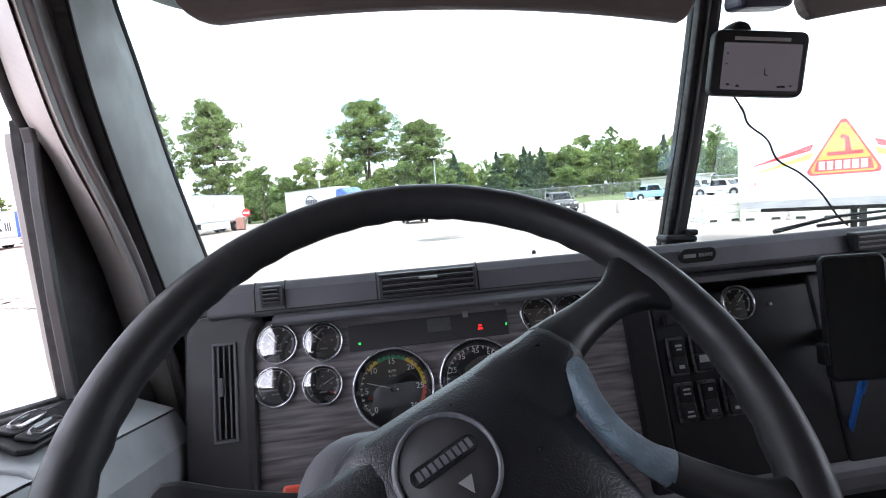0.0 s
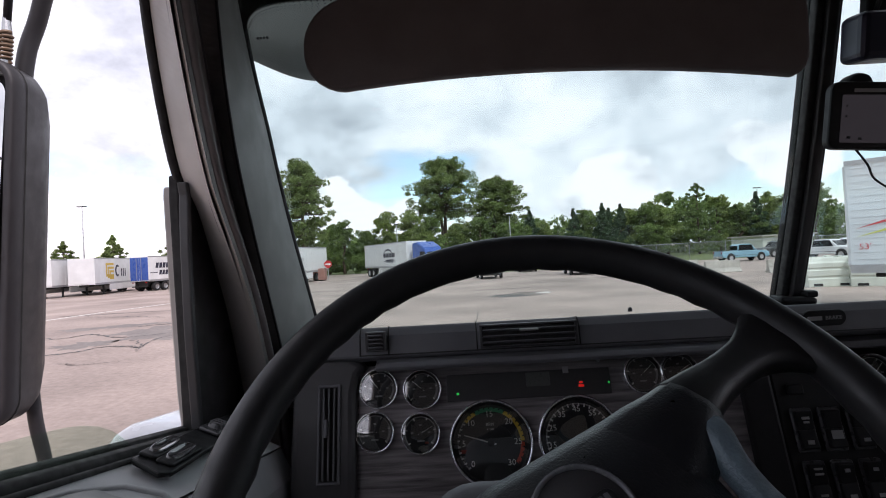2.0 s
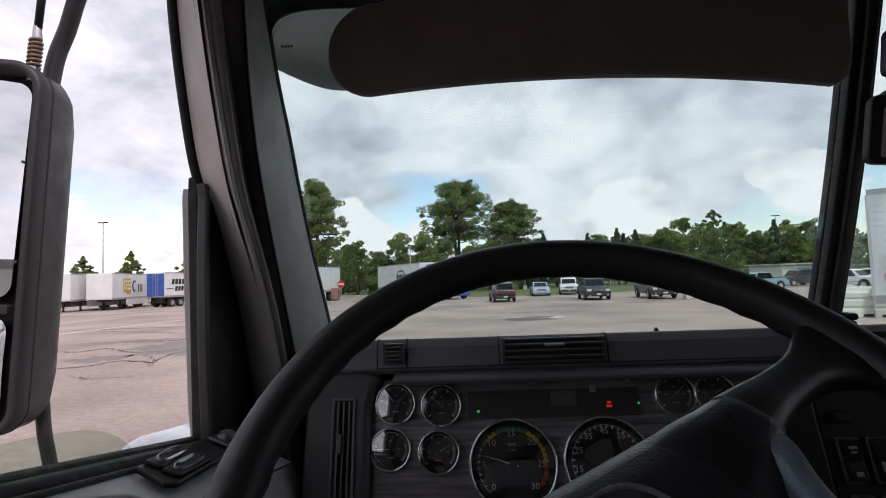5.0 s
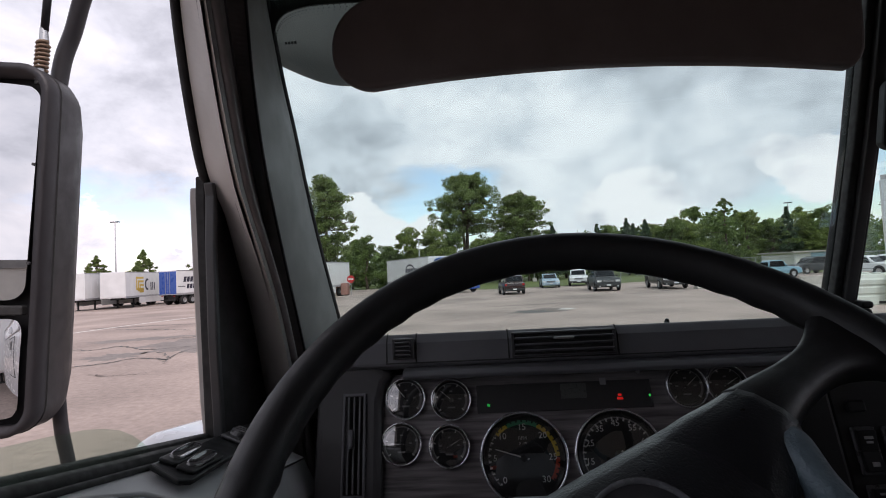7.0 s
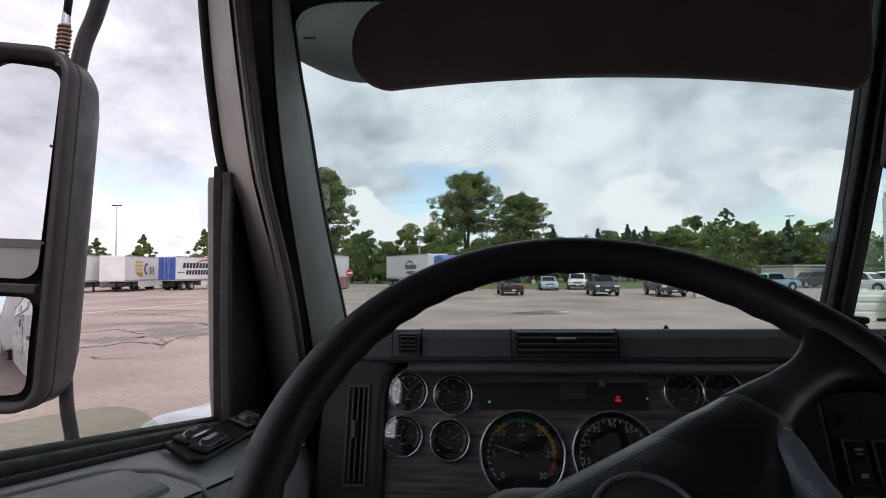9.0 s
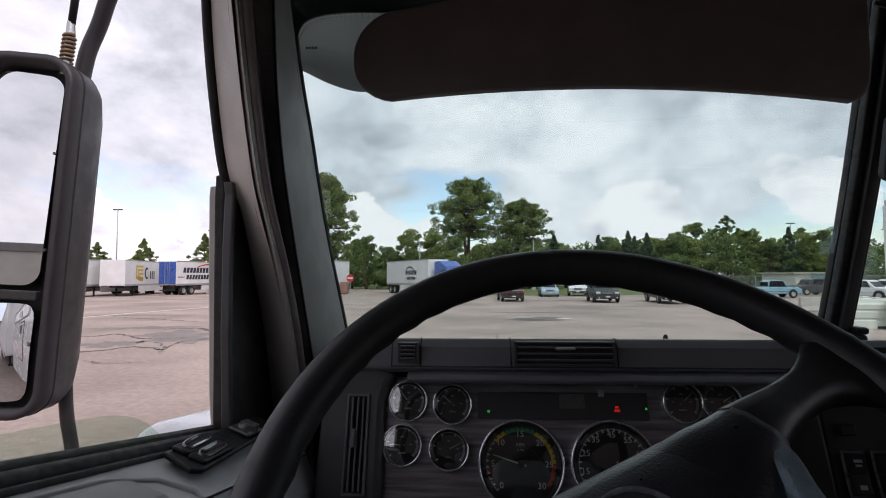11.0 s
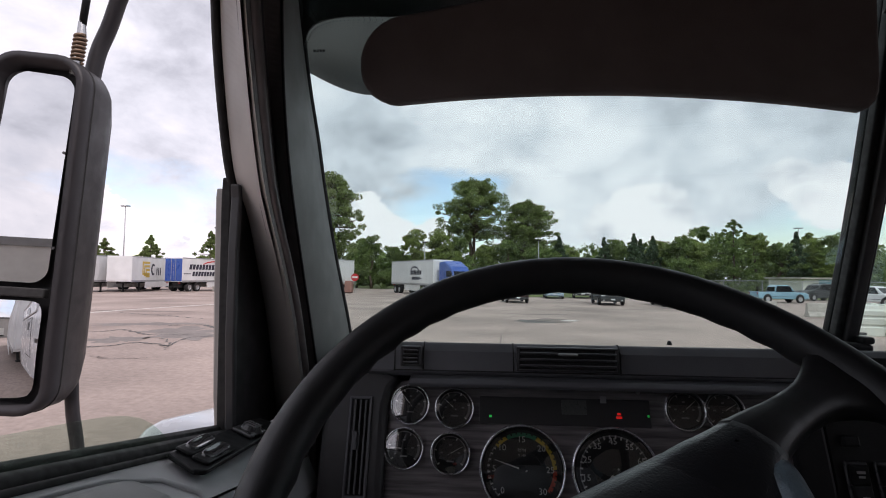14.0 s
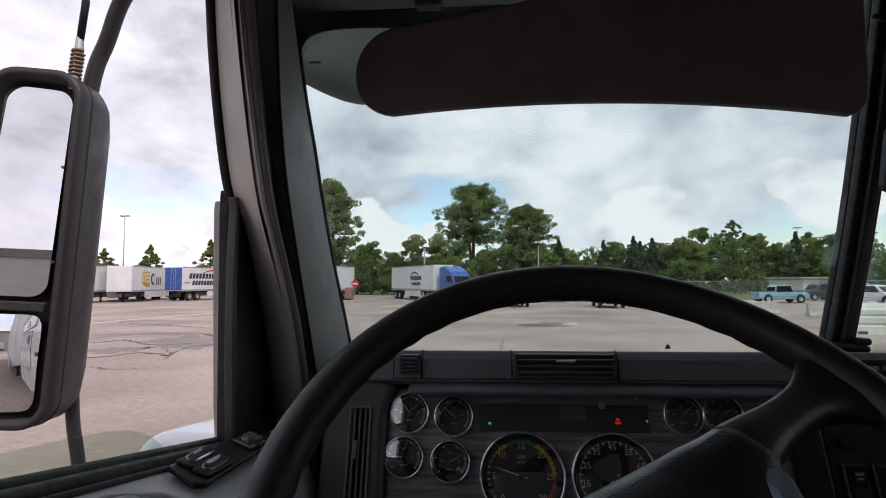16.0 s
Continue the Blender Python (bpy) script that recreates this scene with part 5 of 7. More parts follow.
def truck_sleeper():
    """White outside of the cab and sleeper, met in the door mirrors."""
    root = empty("truck_sleeper", Matrix.Translation((0, -2.0, 1.0)), "white sleeper cab of the parked truck behind its doors", "sleeper cab")
    for s in (-1, 1):
        x = s * 1.125
        part("side_panel", bx(min(x, x - s * 0.03), max(x, x - s * 0.03), -2.75, -0.98, 0.95, 2.44, 0.012), M_WPAINT, root)
        part("roof_fairing", bx(min(x, x - s * 0.03), max(x, x - s * 0.03), -2.75, -0.98, 2.45, 2.80, 0.05, 4), M_WPAINT, root)
        part("cab_side", bx(min(x, x - s * 0.03), max(x, x - s * 0.03), -0.97, -0.55, 1.92, 2.80, 0.012), M_WPAINT, root)
        part("door_skin", bx(min(x, x - s * 0.03), max(x, x - s * 0.03), -0.97, 0.93, 0.95, 1.84, 0.02), M_WPAINT, root)
        bm = bmesh.new()
        prism(bm, [(-2.05, 2.60), (-2.0, 2.68), (-1.86, 2.715), (-1.70, 2.69), (-1.58, 2.60), (-1.54, 2.52), (-1.60, 2.485), (-1.74, 2.51), (-1.92, 2.555)], 0.012, Matrix(((0, 0, 1, x - 0.006), (1, 0, 0, 0), (0, 1, 0, 0), (0, 0, 0, 1))), 0.003, 1)
        part("sleeper_window", bm, M_GLOSSB, root, "dark teardrop sleeper window")
        hatch = part("luggage_hatch", bx(x - 0.008, x + 0.008, -1.75, -1.25, 1.50, 2.36, 0.004), M_WPAINT, root)
        part("hatch_vent", bx(x - 0.012, x + 0.012, -1.62, -1.40, 2.10, 2.30, 0.01), M_DASHD, hatch)
        part("hatch_seam", bx(x - 0.005, x + 0.005, -1.77, -1.23, 1.48, 2.38), M_SEAL, hatch)
    part("rear_panel", bx(-1.09, 1.09, -2.78, -2.74, 0.95, 2.8, 0.01), M_WPAINT, root)
    part("roof_panel", bx(-1.09, 1.09, -2.73, -0.5, 2.86, 2.90, 0.01), M_WPAINT, root)


driver_door()
truck_sleeper()
visor(1, -0.845, -0.103, "dark brown-black vinyl sun visor folded down")
visor(-1, -0.84, -0.09, "dark vinyl passenger sun visor folded down")
roof_visor_end()
antenna(door_mirror())
gps_unit()
dash_camera()
phone()
pen()
wipers()
truck_front()


# ---- outside: materials ----
M_LOT = mat("worn_concrete", (0.382, 0.302, 0.262), 0.85, var=0.15, scale=7.0, bump=0.3, bscale=40, stain=0.38, sscale=0.22)
M_GREYP = mat("grey_screed", (0.225, 0.195, 0.178), 0.85, var=0.12, scale=3.0, stain=0.2, sscale=0.6)
M_PATCH = mat("dark_patch", (0.10, 0.095, 0.09), 0.8, var=0.3, scale=2.0, bump=0.3, bscale=30)
M_PALE = mat("pale_paint_line", (0.62, 0.58, 0.54), 0.8, var=0.2, scale=4.0)
M_CRACK = mat("crack_filler", (0.185, 0.150, 0.132), 0.85, var=0.3, scale=4.0)
M_GRASS = mat("mown_grass", (0.11, 0.14, 0.035), 0.9, var=0.35, scale=2.0, bump=0.5, bscale=20, stain=0.3, sscale=0.15)
M_TRLW = mat("trailer_white", (0.72, 0.72, 0.72), 0.4, var=0.04, scale=1.0, stain=0.10, sscale=0.5)
M_TRLS = mat("trailer_side", (0.66, 0.70, 0.73), 0.4, var=0.04, scale=1.0, stain=0.08, sscale=0.4)
M_ALU = mat("trailer_rail", (0.42, 0.42, 0.43), 0.45, metal=0.6, var=0.12, scale=3.0)
M_BLUE = mat("blue_paint", (0.03, 0.09, 0.36), 0.3, coat=0.4, var=0.08, scale=1.5)
M_TYRE = mat("tyre_rubber", (0.015, 0.015, 0.015), 0.85, var=0.2, scale=8)
M_RIMM = mat("wheel_rim", (0.45, 0.45, 0.46), 0.35, metal=0.8, var=0.1, scale=10)
M_CHASSIS = mat("chassis_black", (0.02, 0.02, 0.02), 0.7, var=0.2, scale=4)
M_CGLASS = mat("car_glass", (0.008, 0.010, 0.012), 0.06, var=0.1, scale=3, spec=0.18)
M_HEAD = mat("headlight", (0.7, 0.7, 0.7), 0.1, var=0.1, scale=10)
M_TAIL = mat("tail_light", (0.35, 0.01, 0.01), 0.2, var=0.1, scale=10)
M_LBLUE = mat("light_blue_paint", (0.22, 0.40, 0.50), 0.3, coat=0.4, var=0.05, scale=1.5)
M_SBLUE = mat("pale_blue_paint", (0.30, 0.42, 0.52), 0.3, coat=0.4, var=0.05, scale=1.5)
M_GREYC = mat("grey_paint", (0.024, 0.028, 0.030), 0.4, coat=0.2, var=0.05, scale=1.5)
M_WHITEC = mat("white_car_paint", (0.68, 0.69, 0.70), 0.3, coat=0.4, var=0.04, scale=1.5)
M_MAROON = mat("maroon_paint", (0.028, 0.010, 0.010), 0.3, coat=0.4, var=0.06, scale=1.5)
M_DARKC = mat("dark_brown_paint", (0.035, 0.028, 0.028), 0.3, coat=0.4, var=0.06, scale=1.5)
M_CONC = mat("barrier_concrete", (0.45, 0.42, 0.38), 0.9, var=0.15, scale=4, bump=0.3, bscale=40, stain=0.2, sscale=1.0)
M_WBAR = mat("white_polyethylene", (0.64, 0.66, 0.59), 0.5, var=0.06, scale=4, stain=0.15, sscale=1.5)
M_GALV = mat("galvanised_steel", (0.38, 0.39, 0.40), 0.5, metal=0.5, var=0.15, scale=6)
M_REDS = mat("sign_red", (0.55, 0.03, 0.03), 0.5, var=0.08, scale=6)
M_BRICKR = mat("rusty_red_steel", (0.34, 0.17, 0.14), 0.7, var=0.2, scale=5)
M_ORANGE = mat("logo_orange", (0.80, 0.32, 0.03), 0.5, var=0.05, scale=3)
M_LRED = mat("logo_red", (0.55, 0.03, 0.03), 0.5, var=0.05, scale=3)
M_LGRN = mat("logo_yellow_green", (0.55, 0.58, 0.10), 0.5, var=0.05, scale=3)
M_GOLD = mat("logo_gold", (0.62, 0.42, 0.06), 0.5, var=0.05, scale=3)
M_INK = mat("logo_ink", (0.03, 0.03, 0.05), 0.5, var=0.1, scale=3)
M_BARK = mat("pine_bark", (0.11, 0.075, 0.055), 0.9, var=0.3, scale=3, bump=0.6, bscale=14, stretch=(1, 1, 0.25))
M_PINE = mat("pine_needles", (0.185, 0.242, 0.080), 0.7, var=0.25, scale=0.6, island=0.45, thin=0.4)
M_OAK = mat("broad_leaves", (0.165, 0.232, 0.070), 0.65, var=0.25, scale=0.5, island=0.45, thin=0.4)
M_OAKL = mat("light_leaves", (0.235, 0.30, 0.088), 0.65, var=0.25, scale=0.5, island=0.45, thin=0.4)
M_CEDAR = mat("dark_conifer", (0.085, 0.135, 0.070), 0.75, var=0.25, scale=0.6, island=0.4, thin=0.4)
M_WALLB = mat("warehouse_wall", (0.42, 0.40, 0.37), 0.8, var=0.05, scale=1, stain=0.12, sscale=0.2)
M_ROOFD = mat("warehouse_roof", (0.16, 0.155, 0.15), 0.8, var=0.1, scale=1)
M_HUT = mat("hut_paint", (0.66, 0.65, 0.60), 0.7, var=0.08, scale=2)


# ---- outside: ground ----
def ground():
    bm = bmesh.new()
    n, R = 24, 1500.0

    def gx(i):
        u = 2 * i / n - 1
        return R * math.copysign(abs(u) ** 3, u)
    vs = [[bm.verts.new((gx(i), gx(j), 0)) for j in range(n + 1)] for i in range(n + 1)]
    for i in range(n):
        for j in range(n):
            bm.faces.new((vs[i][j], vs[i + 1][j], vs[i + 1][j + 1], vs[i][j + 1]))
    tagged(part("ground", bm, M_LOT), "worn pale concrete truck yard with stains and cracks", "ground", kind="structure")

    def sheet(name, outline, z, material, label, category):
        bm = bmesh.new()
        bm.faces.new([bm.verts.new((x, y, z)) for x, y in outline])
        tagged(part(name, bm, material), label, category, kind="structure")
    sheet("ground_grass", [(-2.5, 62), (1, 57), (14, 56), (22, 58), (40, 60), (120, 70), (300, 300), (-200, 300), (-150, 130), (-40, 88), (-8, 80)], 0.004, M_GRASS, "mown grass strip below the trees", "grass")
    rnd = random.Random(5)

    def blot(cx, cy, w, d, n, lo, turn=0.0):
        o, ph = [], [rnd.uniform(0, 6.28) for _ in range(5)]
        for i in range(n):
            a = 2 * math.pi * i / n
            k = lo + (1 - lo) * (0.5 + 0.22 * math.sin(2 * a + ph[0]) + 0.16 * math.sin(5 * a + ph[1]) + 0.10 * math.sin(11 * a + ph[2]) + 0.08 * math.sin(17 * a + ph[3]))
            x, y = w * math.cos(a) * k, d * math.sin(a) * k
            o.append((cx + x * math.cos(turn) - y * math.sin(turn), cy + x * math.sin(turn) + y * math.cos(turn)))
        return o
    sheet("ground_patch", blot(2.3, 25.1, 1.6, 1.0, 60, 0.3), 0.006, M_PATCH, "dark patched hole in the yard surface", "ground patch")
    sheet("ground_patch", blot(3.1, 25.6, 2.1, 1.7, 60, 0.4), 0.003, M_CRACK, "worn rim round the patched hole", "ground patch")
    sheet("ground_patch", blot(4.2, 25.9, 0.75, 0.5, 50, 0.3), 0.0055, M_PALE, "pale chipped concrete beside the patched hole", "ground patch")
    for cx, cy, w, d, tn in ((-11.3, 17.9, 2.0, 2.9, 0.35), (-12.2, 15.7, 1.6, 1.0, -0.4), (-14.6, 20.6, 2.6, 1.2, 0.2)):
        sheet("ground_patch", blot(cx, cy, w, d, 90, 0.25, tn), 0.003, M_GREYP, "smooth grey screed patch with ragged edges", "ground patch")
    for cx, cy, w, d in ((-19, 27.5, 5.0, 0.5), (-6, 40, 5, 0.8), (3, 30, 4, 0.5), (7, 45, 5, 0.7), (10, 36, 6, 0.5), (-12, 52, 8, 0.9), (15, 38, 5, 0.5), (6, 34, 4, 0.4)):
        sheet("ground_patch", blot(cx, cy, w, d, 70, 0.2), 0.004, M_CRACK, "long dark stain on the yard surface", "ground stain")
    # cracks and a faded line
    for pts, w, mt, lab in (([(-22.6, 17), (-21.2, 26), (-20.5, 29.6), (-18.9, 34.8), (-15.5, 44)], 0.34, M_PALE, "faded pale painted line"), ([(-16.4, 18.2), (-14.4, 17.6), (-14.0, 18.4), (-12.5, 17.3), (-11.7, 17.0), (-10.6, 17.6)], 0.16, M_PATCH, "dark ragged crack"), ([(-13.4, 13.4), (-11.6, 14.2), (-11.2, 15.0), (-10.3, 14.9), (-9.8, 14.6), (-10.2, 16.4), (-9.2, 17.4)], 0.15, M_PATCH, "dark ragged crack"), ([(-20, 26.4), (-17.4, 25.2), (-16.3, 24.8), (-13.6, 23.4)], 0.16, M_PATCH, "dark ragged crack"), ([(-11.1, 16.3), (-10.0, 15.0), (-9.4, 13.8)], 0.07, M_PATCH, "dark ragged crack"), ([(-13.2, 20.2), (-12.0, 20.6), (-10.8, 19.5), (-9.6, 19.9)], 0.30, M_PATCH, "dark ragged crack"), ([(-10.6, 12.6), (-9.8, 12.2), (-8.9, 12.5)], 0.05, M_CRACK, "short dark crack"), ([(-4, 20), (2, 25), (9, 26), (18, 31)], 0.06, M_CRACK, "dark filled crack"), ([(-10, 30), (0, 33), (8, 31), (16, 34)], 0.08, M_CRACK, "dark filled crack"), ([(0, 15), (1, 22), (5, 31), (6, 42)], 0.06, M_CRACK, "dark filled crack")):
        P = spline([(x, y, 0.008) for x, y in pts], 14)
        P = [p + (Vector((rnd.uniform(-0.07, 0.07), rnd.uniform(-0.12, 0.12), 0)) if mt is not M_PALE else Vector((0, 0, 0))) for p in P]
        bm = bmesh.new()
        prev = None
        for i, p in enumerate(P):
            d = (P[min(i + 1, len(P) - 1)] - P[max(i - 1, 0)]).normalized()
            s = Vector((-d.y, d.x, 0)) * w * (0.5 if mt is M_PALE else rnd.uniform(0.05, 0.55))
            cur = (bm.verts.new(p + s), bm.verts.new(p - s))
            if prev:
                bm.faces.new((prev[0], prev[1], cur[1], cur[0]))
            prev = cur
        tagged(part("ground_line", bm, mt), lab + " across the yard", "ground line", kind="structure")


# ---- outside: vehicles ----
def wheel_part(root, m, r, w, name="wheel"):
    """m: the axle along z, outward."""
    bm = bmesh.new()
    lathe(bm, [(r * 0.58, -w / 2), (r * 0.92, -w / 2), (r, -w * 0.35), (r, w * 0.35), (r * 0.92, w / 2), (r * 0.58, w / 2)], m, 24, closed=True)
    t = part(name, bm, M_TYRE, root)
    bm = bmesh.new()
    lathe(bm, [(r * 0.60, w * 0.48), (r * 0.55, w * 0.40), (r * 0.30, w * 0.28), (r * 0.16, w * 0.40), (0, w * 0.42)], m, 20)
    part("rim", bm, M_RIMM, t)
    return t


ALONG = Matrix(((0, 0, 1, 0), (1, 0, 0, 0), (0, 1, 0, 0), (0, 0, 0, 1)))


def car(kind, paint, label, m, category):
    """A parked vehicle about 4.5 to 5.6 m long; y runs to its front."""
    root = empty({"sedan": "sedan", "suv": "suv", "pickup": "pickup_truck"}[kind], Matrix(), label, category, "parked vehicles")
    if kind == "sedan":
        W, wb, r, L = 1.78, 2.7, 0.32, 4.6
        low = [(-2.25, 0.32), (-2.3, 0.62), (-2.22, 0.90), (-1.6, 0.97), (1.0, 0.95), (1.9, 0.82), (2.25, 0.66), (2.3, 0.40), (2.2, 0.25), (-2.2, 0.25)]
        top = [(-1.75, 0.95), (-1.15, 1.38), (-0.4, 1.45), (0.3, 1.40), (1.15, 0.93)]
    elif kind == "suv":
        W, wb, r, L = 1.92, 2.8, 0.38, 4.7
        low = [(-2.3, 0.40), (-2.35, 0.8), (-2.3, 1.10), (1.0, 1.12), (1.95, 1.06), (2.25, 0.90), (2.32, 0.55), (2.2, 0.32), (-2.2, 0.32)]
        top = [(-2.25, 1.10), (-2.0, 1.72), (-1.4, 1.82), (0.1, 1.80), (0.45, 1.70), (1.05, 1.10)]
    else:
        W, wb, r, L = 1.95, 3.3, 0.39, 5.4
        low = [(-2.65, 0.50), (-2.7, 0.75), (-2.68, 1.08), (-0.75, 1.08), (-0.7, 1.05), (1.35, 1.08), (2.3, 1.02), (2.6, 0.88), (2.68, 0.55), (2.5, 0.38), (-2.5, 0.42)]
        top = [(-0.85, 1.06), (-0.75, 1.62), (-0.4, 1.76), (0.55, 1.74), (0.8, 1.65), (1.38, 1.07)]
    bm = bmesh.new()
    prism(bm, low, W, Matrix.Translation((-W / 2, 0, 0)) @ ALONG, 0.07, 2)
    part("body", bm, paint, root)
    bm = bmesh.new()
    prism(bm, top, W - 0.30, Matrix.Translation((-(W - 0.30) / 2, 0, 0)) @ ALONG, 0.06, 2)
    part("cabin", bm, paint, root)
    # windows set just proud of the cabin
    zt, zb = top[2][1] - 0.10, top[0][1] + 0.04
    yf = [p for p in top][-1][0]
    (ya, za), (yb, zb2) = top[-2], top[-1]
    d = Vector((0, yb - ya, zb2 - za)).normalized()
    nrm = Vector((0, -d.z, d.y))
    nrm = nrm if nrm.y > 0 else -nrm
    wm = W - 0.46
    c0, c1 = Vector((0, ya, za)) + d * 0.08 + nrm * 0.012, Vector((0, yb, zb2)) - d * 0.10 + nrm * 0.012
    bm = bmesh.new()
    ribbon(bm, [c0 - Vector((wm / 2 - 0.06, 0, 0)), c1 - Vector((wm / 2, 0, 0))], [c0 + Vector((wm / 2 - 0.06, 0, 0)), c1 + Vector((wm / 2, 0, 0))], nrm * 0.01)
    part("windshield", bm, M_CGLASS, root)
    (ya, za), (yb, zb2) = top[0], top[1]
    d = Vector((0, yb - ya, zb2 - za)).normalized()
    nrm = Vector((0, -d.z, d.y))
    nrm = nrm if nrm.y < 0 else -nrm
    c0, c1 = Vector((0, ya, za)) + d * 0.10 + nrm * 0.012, Vector((0, yb, zb2)) - d * 0.06 + nrm * 0.012
    bm = bmesh.new()
    ribbon(bm, [c0 - Vector((wm / 2, 0, 0)), c1 - Vector((wm / 2 - 0.06, 0, 0))], [c0 + Vector((wm / 2, 0, 0)), c1 + Vector((wm / 2 - 0.06, 0, 0))], nrm * 0.01)
    part("rear_window", bm, M_CGLASS, root)
    y0, y1 = top[1][0] + 0.08, top[-2][0] - 0.02
    for s in (-1, 1):
        n = 2 if kind != "pickup" else 1
        for i in range(n):
            a, b = y0 + (y1 - y0) * i / n + 0.04, y0 + (y1 - y0) * (i + 1) / n - 0.04
            ext = 0.28 if i == n - 1 else 0.0
            bm = bmesh.new()
            prism(bm, [(a - (0.12 if i == 0 else 0), zb), (b + ext, zb), (b, zt), (a, zt)], 0.012, Matrix.Translation((s * (W - 0.30) / 2 + (0.001 if s > 0 else -0.013), 0, 0)) @ ALONG)
            part("side_window", bm, M_CGLASS, root)
        bm = bmesh.new()
        box(bm, (0.16, 0.08, 0.12), Matrix.Translation((s * (W / 2 + 0.06), y1 + 0.2, zb + 0.06)), 0.03)
        part("wing_mirror", bm, M_CHASSIS, root)
        fy, fz = low[-3][0] if kind != "sedan" else 2.25, 0.0
        bm = bmesh.new()
        box(bm, (0.34, 0.06, 0.15), Matrix.Translation((s * (W / 2 - 0.24), L / 2 - 0.03 - (0.0 if kind == "sedan" else 0.02), 0.66 if kind == "sedan" else 0.82)), 0.02)
        part("headlight", bm, M_HEAD, root)
        bm = bmesh.new()
        box(bm, (0.20, 0.06, 0.20), Matrix.Translation((s * (W / 2 - 0.16), -L / 2 + 0.02, 0.78 if kind == "sedan" else 0.92)), 0.02)
        part("tail_light", bm, M_TAIL, root)
        for yy in (-wb / 2 - 0.05, wb / 2 + 0.05):
            mm = Matrix.Translation((s * (W / 2 - 0.10), yy, r)) @ Matrix.Rotation(radians(90 * s), 4, "Y")
            bm = bmesh.new()
            cyl(bm, r * 1.16, r * 1.16, 0.05, Matrix.Translation((s * (W / 2 - 0.012), yy, r + 0.03)) @ Matrix.Rotation(radians(90), 4, "Y"), 22)
            part("wheel_arch", bm, M_CHASSIS, root)
            wheel_part(root, Matrix.Translation((s * 0.06, 0, 0)) @ mm, r, 0.22)
    bm = bmesh.new()
    box(bm, (W * 0.46, 0.05, 0.16), Matrix.Translation((0, L / 2 - 0.0, 0.66 if kind == "sedan" else 0.80)), 0.01)
    part("grille", bm, M_CHASSIS, root)
    zg = 0.66 if kind == "sedan" else 0.80
    for k in range(3):
        bm = bmesh.new()
        box(bm, (W * 0.44, 0.02, 0.018), Matrix.Translation((0, L / 2 + 0.028, zg - 0.05 + 0.05 * k)), 0.005, 1)
        part("grille_bar", bm, M_RIMM, root)
    for s in (-1, 1):
        bm = bmesh.new()
        box(bm, (W * 0.96, 0.12, 0.22), Matrix.Translation((0, s * (L / 2), 0.45)), 0.05, 3)
        part("bumper", bm, M_CHASSIS if kind == "suv" or paint in (M_DARKC, M_GREYC) else (M_RIMM if kind == "pickup" else paint), root)
        bm = bmesh.new()
        box(bm, (0.34, 0.02, 0.11), Matrix.Translation((0, s * (L / 2 + 0.065), 0.50)), 0.006, 1)
        part("number_plate", bm, M_WHITEC, root)
        bm = bmesh.new()
        cyl(bm, 0.05, 0.05, 0.03, Matrix.Translation((s * W * 0.36, L / 2 + 0.06, 0.42)) @ Matrix.Rotation(radians(90), 4, "X"), 14)
        part("fog_lamp", bm, M_HEAD, root)
        bm = bmesh.new()
        tube(bm, [(s * W * 0.5 + s * 0.004, -L * 0.36, 0.62), (s * W * 0.5 + s * 0.004, L * 0.30, 0.62)], 0.018, 6)
        part("side_strip", bm, M_CHASSIS, root)
        for yd in ((-0.55, 0.45) if kind != "pickup" else (0.30,)):
            bm = bmesh.new()
            box(bm, (0.03, 0.13, 0.03), Matrix.Translation((s * (W / 2 + 0.008), yd, top[0][1] - 0.14)), 0.01, 1)
            part("door_handle", bm, M_CHASSIS, root)
        if kind == "suv":
            bm = bmesh.new()
            tube(bm, [(s * (W / 2 - 0.22), -1.8, 1.80), (s * (W / 2 - 0.22), -1.7, 1.87), (s * (W / 2 - 0.22), -0.2, 1.87), (s * (W / 2 - 0.22), 0.0, 1.82)], 0.022, 6)
            part("roof_rail", bm, M_CHASSIS, root)
    if kind == "pickup":
        part("bed_well", bx(-W / 2 + 0.08, W / 2 - 0.08, -2.6, -0.95, 1.09, 1.10), M_CHASSIS, root)
    root.matrix_basis = m
    return root


